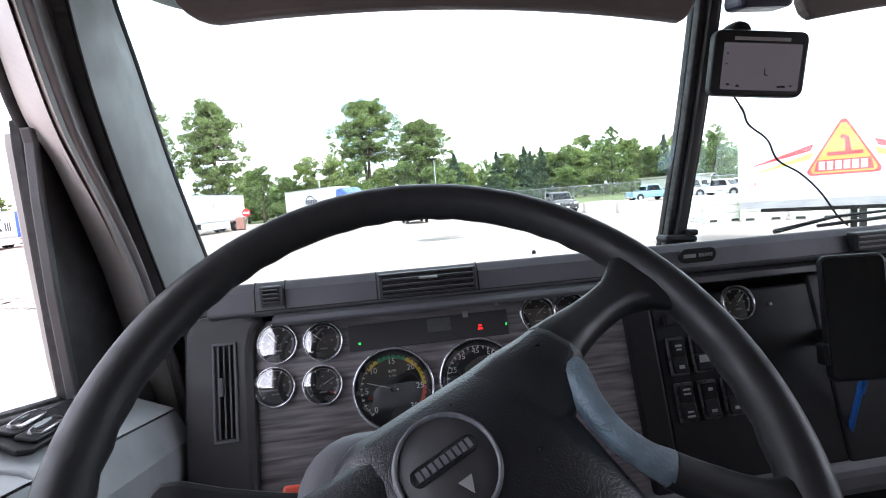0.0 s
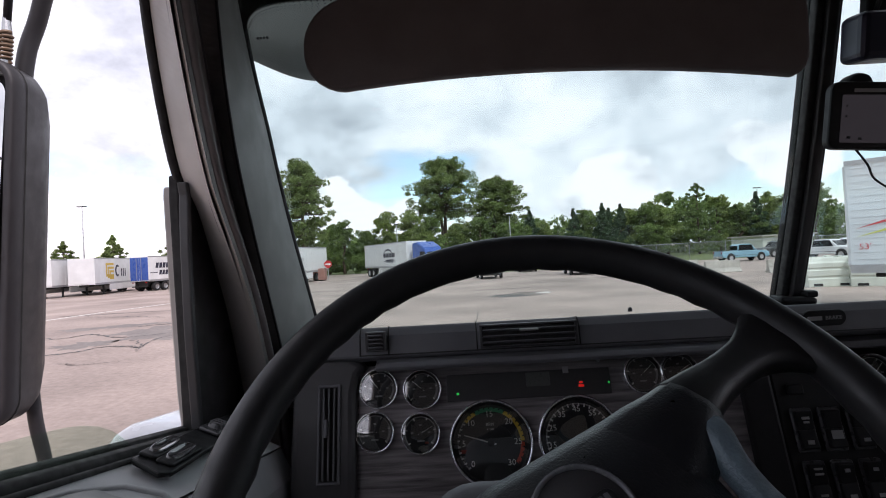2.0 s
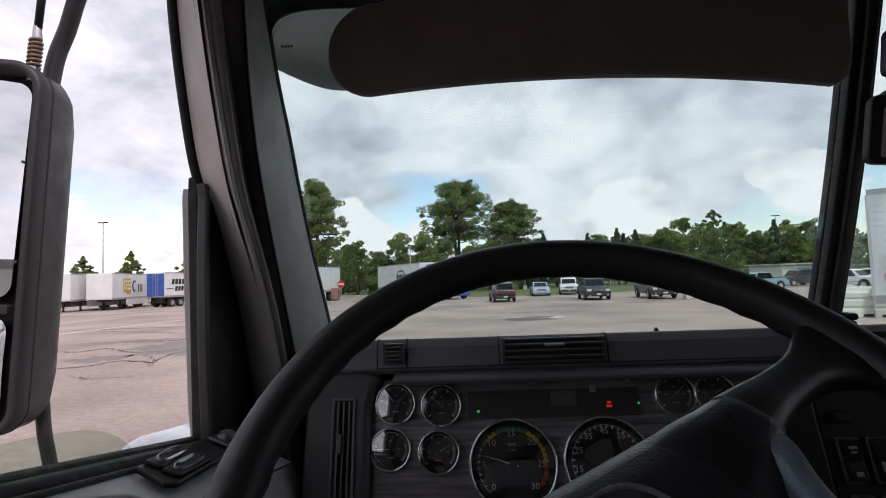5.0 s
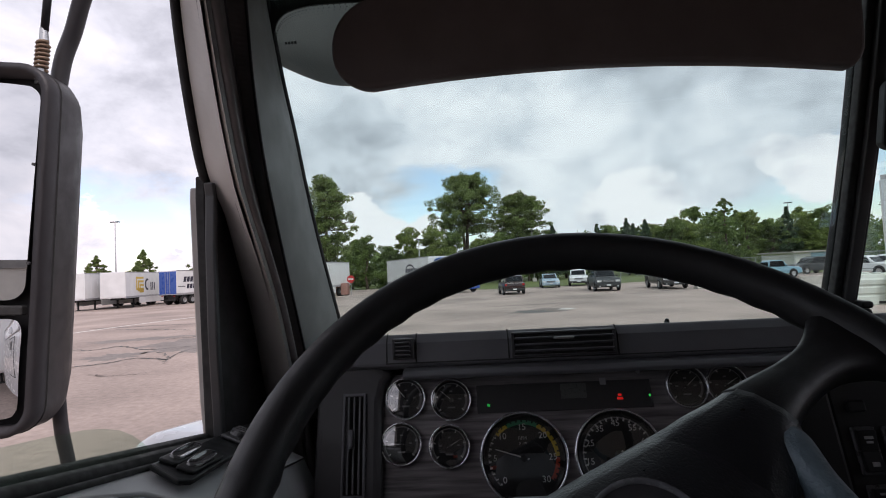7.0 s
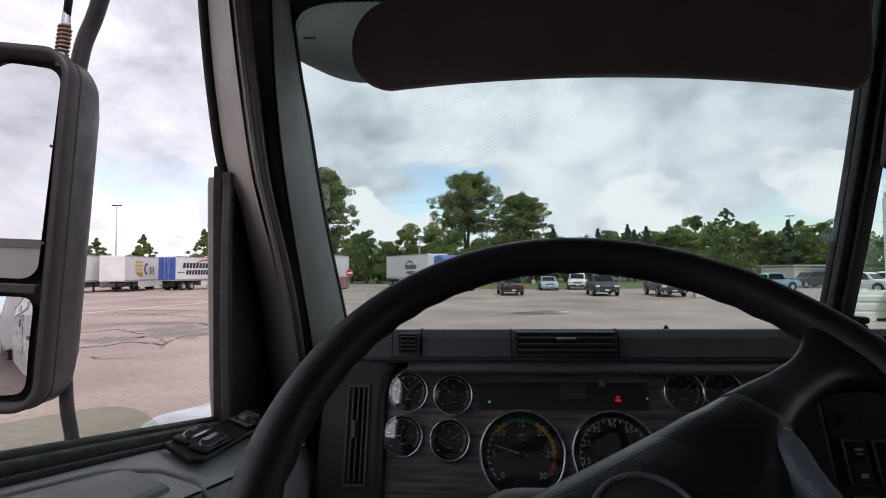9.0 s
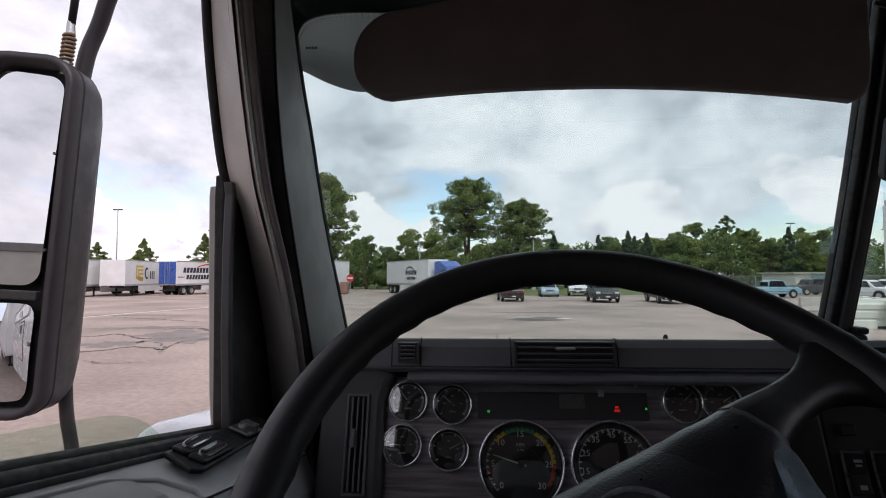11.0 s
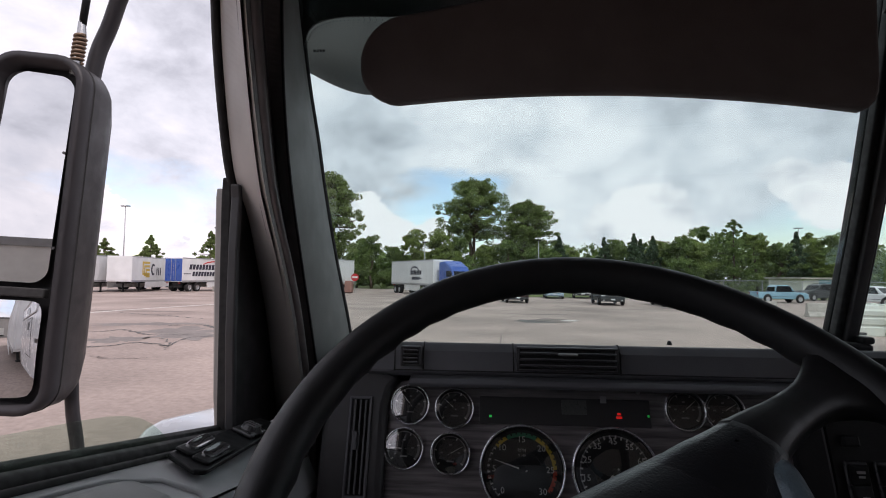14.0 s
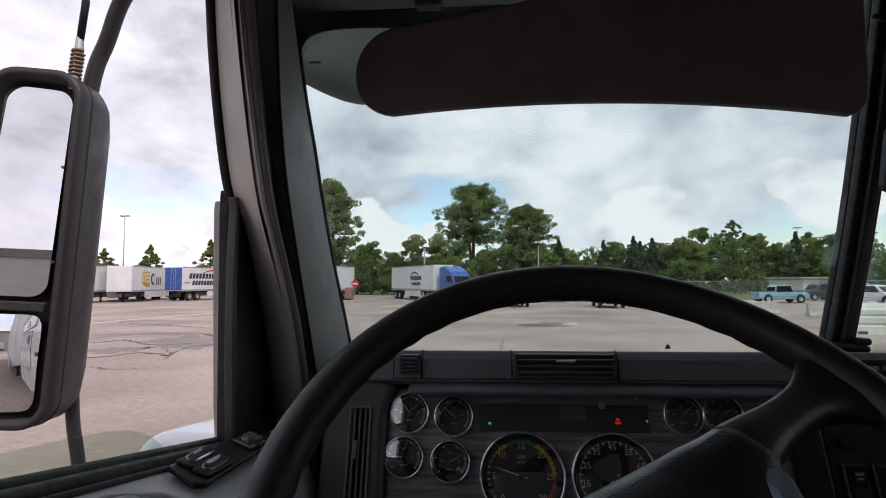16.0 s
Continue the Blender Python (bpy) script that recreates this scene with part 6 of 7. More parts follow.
def trailer(L, m, label, group="parked trailers", side=M_TRLW, doors=M_TRLW, H=4.05, ribs="none", logo=None, skirt=True):
    """A box trailer; y runs to its nose, side faces +x and -x."""
    root = empty("trailer", Matrix(), label, "trailer", group)
    W, z0 = 2.6, 1.18
    part("body", bx(-W / 2, W / 2, -L / 2, L / 2, z0, H, 0.03), side, root)
    for s in (-1, 1):
        part("top_rail", bx(s * W / 2 - 0.02, s * W / 2 + 0.02, -L / 2, L / 2, H - 0.10, H + 0.015), M_ALU, root)
        part("bottom_rail", bx(s * W / 2 - 0.02, s * W / 2 + 0.02, -L / 2, L / 2, z0 - 0.06, z0 + 0.16), M_ALU, root)
        n = int(L / 1.2)
        if ribs == "horizontal":
            for k in range(14):
                z = z0 + 0.30 + (H - z0 - 0.5) * k / 13
                part("rib", bx(s * W / 2 + 0.0, s * W / 2 + s * 0.010, -L / 2 + 0.1, L / 2 - 0.1, z, z + 0.018) if s > 0 else bx(-W / 2 - 0.010, -W / 2, -L / 2 + 0.1, L / 2 - 0.1, z, z + 0.018), side, root)
        else:
            for k in range(1, n):
                y = -L / 2 + L * k / n
                a, b = sorted((s * W / 2, s * (W / 2 + 0.012)))
                part("panel_joint", bx(a, b, y - 0.03, y + 0.03, z0 + 0.17, H - 0.11), side, root)
        if skirt:
            part("side_skirt", bx(s * W / 2 - 0.05, s * W / 2 - 0.02, -L / 2 + 4.0, L / 2 - 3.2, 0.45, z0 - 0.05), side, root)
        part("landing_leg", bx(s * 0.85 - 0.07, s * 0.85 + 0.07, L / 2 - 2.9, L / 2 - 2.75, 0.08, z0), M_CHASSIS, root)
        part("landing_foot", bx(s * 0.85 - 0.14, s * 0.85 + 0.14, L / 2 - 2.97, L / 2 - 2.68, 0.0, 0.08), M_CHASSIS, root)
        for yy in (-L / 2 + 1.2, -L / 2 + 2.45):
            wheel_part(root, Matrix.Translation((s * 1.08, yy, 0.51)) @ Matrix.Rotation(radians(90 * s), 4, "Y"), 0.51, 0.42)
        a, b = sorted((s * 0.02, s * (W / 2 - 0.06)))
        d = part("rear_door", bx(a, b, -L / 2 - 0.03, -L / 2 + 0.01, z0 + 0.08, H - 0.12, 0.01), doors, root)
        part("lock_bar", bx(s * 0.32 - 0.02, s * 0.32 + 0.02, -L / 2 - 0.07, -L / 2 - 0.03, z0, H - 0.15), M_GALV, d)
        part("marker_lamp", bx(s * 0.9 - 0.12, s * 0.9 + 0.12, -L / 2 - 0.02, -L / 2 + 0.02, 0.98, 1.08), M_TAIL, root)
    part("nose", bx(-W / 2 + 0.1, W / 2 - 0.1, L / 2 - 0.02, L / 2 + 0.04, z0 + 0.1, H - 0.1, 0.03), doors, root)
    part("bogie", bx(-0.6, 0.6, -L / 2 + 0.5, -L / 2 + 3.2, 0.6, z0, 0.03), M_CHASSIS, root)
    part("underframe", bx(-0.5, 0.5, -L / 2 + 3.0, L / 2 - 0.5, z0 - 0.22, z0), M_CHASSIS, root)
    part("rear_guard", bx(-1.1, 1.1, -L / 2 - 0.02, -L / 2 + 0.06, 0.50, 0.62, 0.01), M_CHASSIS, root)
    if logo:
        logo(root, W, L, z0, H)
    root.matrix_basis = m
    return root


def decal(root, name, outline, face, mt, thick=0.006):
    """A flat painted shape on a trailer side: outline in (along, up)."""
    bm = bmesh.new()
    prism(bm, outline, thick, face)
    part(name, bm, mt, root)


def face_side(s, W, dy, dz, lift=0.013):
    """Maps (along to the reader's right, up) on to the side s of a trailer."""
    return Matrix(((0, 0, s, s * (W / 2 + lift)), (s, 0, 0, dy), (0, 1, 0, dz), (0, 0, 0, 1)))


def logo_words(s, dy, dz, rows, mt, arc=None):
    def draw(root, W, L, z0, H):
        f = face_side(s, W, dy, dz)
        for x, y, w, h in rows:
            n = max(1, int(w / (h * 0.8)))
            for i in range(n):
                x0 = x + w * i / n
                decal(root, "logo_bar", [(x0, y), (x0 + w / n * 0.78, y), (x0 + w / n * 0.78 + h * 0.2, y + h), (x0 + h * 0.2, y + h)], f, mt)
        if arc:
            ax, ay, rx, ry, a0, a1, amt = arc
            o = [(ax + rx * math.cos(radians(a)), ay + ry * math.sin(radians(a))) for a in range(a0, a1, 10)]
            i_ = [(ax + (rx - 0.10) * math.cos(radians(a)), ay + (ry - 0.16) * math.sin(radians(a))) for a in range(a1 - 10, a0 - 1, -10)]
            decal(root, "logo_arc", o + i_, f, amt)
    return draw


def logo_blocks(s, dy, dz):
    def draw(root, W, L, z0, H):
        f = face_side(s, W, dy, dz)
        for k in range(3):
            o = 0.42 * k
            decal(root, "logo_block", [(o, 1.75 - o), (1.9, 1.75 - o), (1.9, 1.50 - o), (o + 0.26, 1.50 - o), (o + 0.26, 0.45 - o * 0.35), (1.9, 0.45 - o * 0.35), (1.9, 0.20 - o * 0.35), (o, 0.20 - o * 0.35)], f, M_GOLD)
        ring = [(2.85 + 0.62 * math.cos(radians(q)), 0.85 + 0.70 * math.sin(radians(q))) for q in range(55, 310, 15)]
        core = [(2.92 + 0.34 * math.cos(radians(q)), 0.85 + 0.46 * math.sin(radians(q))) for q in range(295, 50, -15)]
        decal(root, "logo_arc", ring + core, f, M_INK)
        for x, w, h in ((3.75, 0.26, 0.95), (4.25, 0.24, 0.95), (4.75, 0.24, 0.95)):
            decal(root, "logo_bar", [(x, 0.15), (x + w, 0.15), (x + w, 0.15 + h), (x, 0.15 + h)], f, M_INK)
    return draw


def logo_triangle(s, dy, dz):
    def draw(root, W, L, z0, H):
        f = face_side(s, W, dy, dz, 0.022)
        f2, f3 = face_side(s, W, dy, dz, 0.029), face_side(s, W, dy, dz, 0.036)

        def tri(k):
            c = []
            for px, py, a0 in ((-0.78, 0.05, 210), (0.78, 0.05, 330), (0.0, 1.45, 90)):
                cx, cy = px * 0.86, 0.5 + (py - 0.5) * 0.88
                for a in (-50, -25, 0, 25, 50):
                    c.append((cx * k + 0.10 * math.cos(radians(a0 + a)), 0.5 + (cy - 0.5) * k + 0.10 * math.sin(radians(a0 + a))))
            return c[5:10] + c[10:15] + c[0:5]
        decal(root, "logo_border", tri(1.0), f, M_LRED)
        decal(root, "logo_panel", tri(0.88), f2, M_ORANGE)
        decal(root, "logo_band", [(-0.62, 0.10), (0.62, 0.10), (0.56, 0.40), (-0.56, 0.40)], f3, M_LRED)
        for i in range(6):
            x = -0.52 + 0.175 * i
            decal(root, "logo_bar", [(x, 0.14), (x + 0.13, 0.14), (x + 0.13, 0.36), (x, 0.36)], face_side(s, W, dy, dz, 0.043), M_TRLW)
        decal(root, "logo_glyph", [(-0.34, 0.50), (0.40, 0.50), (0.40, 0.60), (0.16, 0.60), (0.12, 0.95), (-0.02, 1.05), (-0.10, 0.95), (0.02, 0.92), (0.04, 0.60), (-0.34, 0.60)], f3, M_LRED)
        for y, mt in ((0.62, M_LRED), (0.40, M_LGRN)):
            decal(root, "logo_swoosh", [(-2.2, y - 0.30), (-0.7, y + 0.06), (-0.62, y + 0.24)], f, mt)
            decal(root, "logo_swoosh", [(2.2, y - 0.30), (0.7, y + 0.06), (0.62, y + 0.24)], f, mt)
        text_mesh("53'", 0.22, face_side(s, W, -6.92 * s if s < 0 else 0, 0, 0.024) @ Matrix.Translation((-0.5, 1.80, 0)), M_LRED, "length_mark", root)
        part("reflector", bx(-W / 2 - 0.03, -W / 2 - 0.02, L / 2 - 6.0, L / 2 - 4.9, 1.22, 1.36), M_LRED, root)
    return draw


def tractor(m, paint, label):
    """A long-nosed road tractor; y runs to its front."""
    root = empty("road_tractor", Matrix(), label, "truck")
    W = 2.3
    bm = bmesh.new()
    prism(bm, [(-2.0, 1.0), (-2.0, 3.75), (-0.9, 3.85), (0.35, 3.25), (0.75, 2.75), (1.25, 1.98), (1.25, 1.0)], W, Matrix.Translation((-W / 2, 0, 0)) @ ALONG, 0.18, 4)
    part("cab", bm, paint, root)
    bm = bmesh.new()
    prism(bm, [(1.2, 0.75), (1.2, 1.95), (2.4, 1.78), (3.05, 1.55), (3.2, 1.2), (3.2, 0.75)], 1.75, Matrix.Translation((-0.875, 0, 0)) @ ALONG, 0.14, 3)
    part("bonnet", bm, paint, root)
    for s in (-1, 1):
        bm = bmesh.new()
        prism(bm, [(1.45, 0.65), (1.6, 1.05), (1.95, 1.22), (2.5, 1.18), (2.95, 1.0), (3.15, 0.65), (2.85, 0.6), (2.3, 0.9), (1.75, 0.7)], 0.42, Matrix.Translation((s * 0.92 - 0.21, 0, 0)) @ ALONG, 0.06, 2)
        part("fender", bm, paint, root)
        bm = bmesh.new()
        box(bm, (0.30, 0.12, 0.22), Matrix.Translation((s * 0.88, 3.14, 1.02)), 0.04)
        part("headlight", bm, M_HEAD, root)
        bm = bmesh.new()
        prism(bm, [(-0.35, 2.15), (0.95, 2.15), (0.62, 2.78), (-0.35, 2.78)], 0.012, Matrix.Translation((s * W / 2 - 0.005, 0, 0)) @ ALONG)
        part("side_window", bm, M_CGLASS, root)
        bm = bmesh.new()
        box(bm, (0.12, 0.14, 0.75), Matrix.Translation((s * 1.42, 1.05, 2.25)), 0.04)
        part("mirror", bm, M_CHASSIS, root)
        part("fuel_tank", bx(s * 1.0 - 0.25, s * 1.0 + 0.25, -1.6, 0.7, 0.5, 1.05, 0.12), M_RIMM, root)
        wheel_part(root, Matrix.Translation((s * 0.98, 2.3, 0.51)) @ Matrix.Rotation(radians(90 * s), 4, "Y"), 0.51, 0.32)
        for yy in (-2.7, -4.0):
            wheel_part(root, Matrix.Translation((s * 0.98, yy, 0.51)) @ Matrix.Rotation(radians(90 * s), 4, "Y"), 0.51, 0.5)
    d = Vector((0, 0.6, -0.88)).normalized()
    bm = bmesh.new()
    ribbon(bm, [(-0.95, 0.83, 2.72), (-1.02, 1.25, 2.08)], [(0.95, 0.83, 2.72), (1.02, 1.25, 2.08)], (0, 0.02, 0.012))
    part("windshield", bm, M_CGLASS, root)
    bm = bmesh.new()
    box(bm, (0.95, 0.06, 0.7), Matrix.Translation((0, 3.21, 1.20)), 0.02)
    part("grille", bm, M_CHROME, root)
    part("bumper", bx(-1.15, 1.15, 3.05, 3.32, 0.35, 0.72, 0.06), paint, root)
    part("frame_rails", bx(-0.45, 0.45, -4.8, 2.5, 0.7, 0.98), M_CHASSIS, root)
    root.matrix_basis = m
    return root


# ---- outside: yard furniture ----
def jersey(m):
    root = empty("concrete_barrier", Matrix(), "grey concrete traffic barrier standing on the yard", "barrier", "concrete barriers")
    bm = bmesh.new()
    prism(bm, [(-0.30, 0), (0.30, 0), (0.30, 0.08), (0.14, 0.33), (0.09, 0.82), (-0.09, 0.82), (-0.14, 0.33), (-0.30, 0.08)], 2.4, Matrix(((0, 0, 1, -1.2), (1, 0, 0, 0), (0, 1, 0, 0), (0, 0, 0, 1))), 0.02, 2)
    part("block", bm, M_CONC, root)
    root.matrix_basis = m
    return root


def water_barrier(m):
    root = empty("plastic_barrier", Matrix(), "white water-filled plastic barrier with ribbed sides", "barrier", "white plastic barriers")
    bm = bmesh.new()
    half = [(0.28, 0.0), (0.28, 0.28), (0.245, 0.31), (0.245, 0.36), (0.28, 0.39), (0.28, 0.58), (0.245, 0.61), (0.245, 0.66), (0.28, 0.69), (0.28, 0.84), (0.23, 0.90), (0.19, 1.02)]
    prism(bm, half + [(-x, z) for x, z in half[::-1]], 1.60, Matrix(((0, 0, 1, -0.80), (1, 0, 0, 0), (0, 1, 0, 0), (0, 0, 0, 1))), 0.012, 2)
    part("shell", bm, M_WBAR, root)
    for x in (-0.45, 0.45):
        part("slot", bx(x - 0.16, x + 0.16, -0.292, 0.292, 0.03, 0.12, 0.01), M_CHASSIS, root)
        part("filler_cap", bx(x - 0.10, x + 0.10, -0.12, 0.12, 1.01, 1.07, 0.02), M_WBAR, root)
    for x in (-0.83, 0.83):
        for z in (0.12, 0.44, 0.72):
            part("hinge_lug", bx(x - 0.04, x + 0.04, -0.12, 0.12, z, z + 0.12, 0.02), M_WBAR, root)
    root.matrix_basis = m
    return root


def light_pole(x, y, h, label, arms=1):
    root = empty("light_pole", Matrix.Translation((x, y, 0)), label, "light pole", "yard light poles")
    bm = bmesh.new()
    tube(bm, [(x, y, 0), (x, y, h)], [0.11, 0.06], 10)
    part("pole", bm, M_GALV, root)
    part("footing", bx(x - 0.3, x + 0.3, y - 0.3, y + 0.3, 0, 0.6, 0.05), M_CONC, root)
    for s in ((-1, 1) if arms == 2 else (0,)):
        part("lamp_head", bx(x - 0.32 + 0.40 * s, x + 0.32 + 0.40 * s, y - 0.18, y + 0.18, h - 0.03, h + 0.12, 0.04), M_CHASSIS, root)


def chain_fence(pts, h=2.1):
    root = empty("chain_link_fence", Matrix.Translation((pts[0][0], pts[0][1], 0)), "galvanised chain-link fence along the yard edge", "fence")
    mesh_bm = bmesh.new()
    for (x0, y0), (x1, y1) in zip(pts, pts[1:]):
        d = Vector((x1 - x0, y1 - y0, 0))
        ln = d.length
        d.normalize()
        n = max(1, int(ln / 3))
        for i in range(n + 1):
            p = Vector((x0, y0, 0)) + d * ln * i / n
            bm = bmesh.new()
            cyl(bm, 0.035, 0.035, h + 0.1, Matrix.Translation(p + Vector((0, 0, h / 2))), 8)
            part("post", bm, M_GALV, root)
        bm = bmesh.new()
        tube(bm, [(x0, y0, h), (x1, y1, h)], 0.025, 6)
        part("top_rail", bm, M_GALV, root)
        k = int(ln / 0.22)
        for i in range(-10, k):
            for s in (1, -1):
                a, b = (i * 0.22, i * 0.22 + h) if s > 0 else (i * 0.22 + h, i * 0.22)
                za, zb = 0.0, h
                pa, pb = a, b
                # clip to the run
                def clip(u0, z0_, u1, z1_):
                    if u0 > u1:
                        u0, z0_, u1, z1_ = u1, z1_, u0, z0_
                    if u1 <= 0 or u0 >= ln:
                        return None
                    if u0 < 0:
                        z0_, u0 = z0_ + (z1_ - z0_) * (0 - u0) / (u1 - u0), 0
                    if u1 > ln:
                        z1_, u1 = z0_ + (z1_ - z0_) * (ln - u0) / (u1 - u0), ln
                    return u0, z0_, u1, z1_
                c = clip(pa, za, pb, zb)
                if not c:
                    continue
                p, q = Vector((x0, y0, c[1])) + d * c[0], Vector((x0, y0, c[3])) + d * c[2]
                w = Vector((0, 0, 0.006))
                mesh_bm.faces.new([mesh_bm.verts.new(v) for v in (p - w, q - w, q + w, p + w)])
    ob = part("wire_mesh", mesh_bm, M_GALV, root)
    ob["kind"] = "stuff"


def guard_hut(x, y):
    root = empty("guard_hut", Matrix.Translation((x, y, 0)), "small pale guard hut with a flat overhanging roof", "hut")
    part("wall", bx(x - 1.5, x + 1.5, y - 1.3, y + 1.3, 0, 2.3, 0.02), M_HUT, root)
    part("roof", bx(x - 2.2, x + 2.2, y - 1.9, y + 1.9, 2.3, 2.52, 0.04), M_HUT, root)
    for dx in (-0.85, 0.1, 0.95):
        w = part("window", bx(x + dx - 0.34, x + dx + 0.34, y - 1.33, y - 1.30, 1.1, 2.0), M_HUT, root)
        part("pane", bx(x + dx - 0.29, x + dx + 0.29, y - 1.345, y - 1.33, 1.15, 1.95), M_CGLASS, w)


def stop_sign(x, y):
    root = empty("stop_sign", Matrix.Translation((x, y, 0)), "red octagonal road sign with a white band on a post", "sign")
    bm = bmesh.new()
    cyl(bm, 0.04, 0.04, 2.2, Matrix.Translation((x, y, 1.1)), 8)
    part("post", bm, M_GALV, root)
    bm = bmesh.new()
    cyl(bm, 0.48, 0.48, 0.03, Matrix.Translation((x, y - 0.06, 1.95)) @ Matrix.Rotation(radians(90), 4, "X") @ Matrix.Rotation(radians(22.5), 4, "Z"), 8)
    b = part("board", bm, M_REDS, root)
    part("white_band", bx(x - 0.32, x + 0.32, y - 0.085, y - 0.078, 1.85, 2.05), M_TRLW, b)


def steel_bin(x, y):
    root = empty("steel_bin", Matrix.Translation((x, y, 0)), "rusty red steel bin at the yard gate", "bin")
    part("box", bx(x - 0.7, x + 0.7, y - 0.6, y + 0.6, 0.12, 1.5, 0.04), M_BRICKR, root)
    for k in (-0.5, 0.0, 0.5):
        part("rib", bx(x + k - 0.05, x + k + 0.05, y - 0.66, y - 0.59, 0.15, 1.45), M_BRICKR, root)
    part("skid", bx(x - 0.6, x + 0.6, y - 0.5, y + 0.5, 0, 0.12), M_CHASSIS, root)


def low_building(x0, x1, y, h):
    root = empty("office_building", Matrix.Translation(((x0 + x1) / 2, y, 0)), "low pale office building with a flat roof", "building")
    part("wall", bx(x0, x1, y, y + 8, 0, h), M_HUT, root)
    part("roof", bx(x0 - 0.4, x1 + 0.4, y - 0.5, y + 8.5, h, h + 0.22, 0.03), M_CONC, root)
    part("sign_panel", bx(x0 + 2.3, x0 + 4.4, y - 0.12, y - 0.02, h - 0.75, h - 0.1, 0.01), M_LBLUE, root, "light blue sign panel under the roof edge")
    n = int((x1 - x0) / 2.2)
    for i in range(n):
        c = x0 + (x1 - x0) * (i + 0.5) / n
        w = part("window", bx(c - 0.6, c + 0.6, y - 0.05, y, 0.8, 1.6), M_HUT, root)
        part("pane", bx(c - 0.52, c + 0.52, y - 0.07, y - 0.05, 0.87, 1.53), M_CGLASS, w)


def warehouse():
    root = empty("warehouse", Matrix.Translation((-30, -52, 0)), "long beige warehouse with dock doors behind the truck", "warehouse")
    part("wall", bx(-85, 5, -70, -52, 0, 8.4), M_WALLB, root)
    part("parapet", bx(-85.2, 5.2, -70.2, -51.8, 8.4, 9.1), M_ROOFD, root)
    for i in range(18):
        x = -82 + 4.8 * i
        d = part("dock_door", bx(x, x + 2.8, -52.0, -51.9, 1.2, 4.2), M_HUT, root)
        part("dock_bumper", bx(x - 0.1, x + 2.9, -51.98, -51.7, 0.7, 1.15), M_CHASSIS, d)


# ---- outside: trees ----
def leaf_cloud(name, clumps, leaf, per, material, parent, seed, flat=0.0):
    """Many small bent leaves about clump centres (x, y, z, rx, ry, rz)."""
    rg = np.random.RandomState(seed)
    C = np.array(clumps, dtype=float)
    n = len(C) * per
    idx = np.repeat(np.arange(len(C)), per)
    d = rg.normal(size=(n, 3))
    d /= np.linalg.norm(d, axis=1, keepdims=True)
    rad = rg.uniform(0.45, 1.05, size=(n, 1))
    P = C[idx, :3] + d * rad * C[idx, 3:]
    a = rg.normal(size=(n, 3))
    a[:, 2] *= 1 - flat
    a /= np.linalg.norm(a, axis=1, keepdims=True)
    b = np.cross(a, rg.normal(size=(n, 3)))
    b /= np.linalg.norm(b, axis=1, keepdims=True)
    s = leaf * rg.uniform(0.5, 1.3, size=(n, 1))
    nn = np.cross(a, b)
    V = np.stack([P - a * s - b * s * 0.45, P + a * s * 0.2 - b * s * 0.55 + nn * s * 0.2, P + a * s, P + a * s * 0.1 + b * s * 0.55 + nn * s * 0.2], axis=1).reshape(-1, 3)
    me = bpy.data.meshes.new(name)
    base = np.arange(n)[:, None] * 4
    me.from_pydata(V.tolist(), [], np.concatenate([base, base + 1, base + 2, base + 3], axis=1).tolist())
    me.materials.append(material)
    ob = new(name, me)
    hang(ob, parent)
    return ob


def pine(x, y, h, r, base, seed, label, lean=0.0, fork=False, mt=None):
    """A tall pine: bare trunk, limbs, tufted uneven crown from base to h."""
    rg = random.Random(seed)
    root = empty("pine_tree", Matrix.Translation((x, y, 0)), label, "tree", "yard trees")
    bm = bmesh.new()
    stems = [(0.0, lean)] if not fork else [(-0.4, lean - 0.05), (0.5, lean + 0.12)]
    clumps = []
    tops = []
    for off, ln in stems:
        pts = [Vector((x + off * 0.3 * k / 6 + ln * h * (k / 6) ** 1.5 * 0.5 + rg.uniform(-0.15, 0.15), y + rg.uniform(-0.2, 0.2), h * 0.94 * k / 6)) for k in range(7)]
        tube(bm, pts, [0.40 * (1 - 0.8 * k / 6) * (h / 18) for k in range(7)], 8)
        tops.append(pts)
    n = int(70 + r * 20)
    for i in range(n):
        pts = tops[i % len(tops)]
        u = (base + (h - base) * rg.random() ** 0.8) / h
        k = min(u / 0.94 * 6, 5.99)
        p = pts[int(k)].lerp(pts[int(k) + 1], k - int(k))
        v = (p.z - base) / (h - base)
        w = r * (0.30 + 0.90 * math.sin(math.pi * min(1.0, 0.16 + 0.80 * v))) * rg.uniform(0.40, 1.0)
        w *= 0.55 if v > 0.85 else 1.0
        a = rg.uniform(0, 2 * math.pi)
        q = p + Vector((w * math.cos(a), w * math.sin(a), rg.uniform(-0.3, 0.9)))
        tube(bm, [p, p.lerp(q, 0.5) + Vector((0, 0, -0.15)), q], [0.09, 0.06, 0.03], 5, cap=False)
        for t in (0.6, 1.0):
            c = p.lerp(q, t) + Vector((rg.uniform(-0.4, 0.4), rg.uniform(-0.4, 0.4), rg.uniform(-0.1, 0.4)))
            cr = rg.uniform(0.45, 0.95) * (0.6 + r / 12)
            clumps.append((c.x, c.y, c.z, cr * 1.10, cr * 1.10, cr * 0.72))
    part("trunk", bm, M_BARK, root)
    leaf_cloud("crown", clumps, 0.17, 110, mt or M_PINE, root, seed)


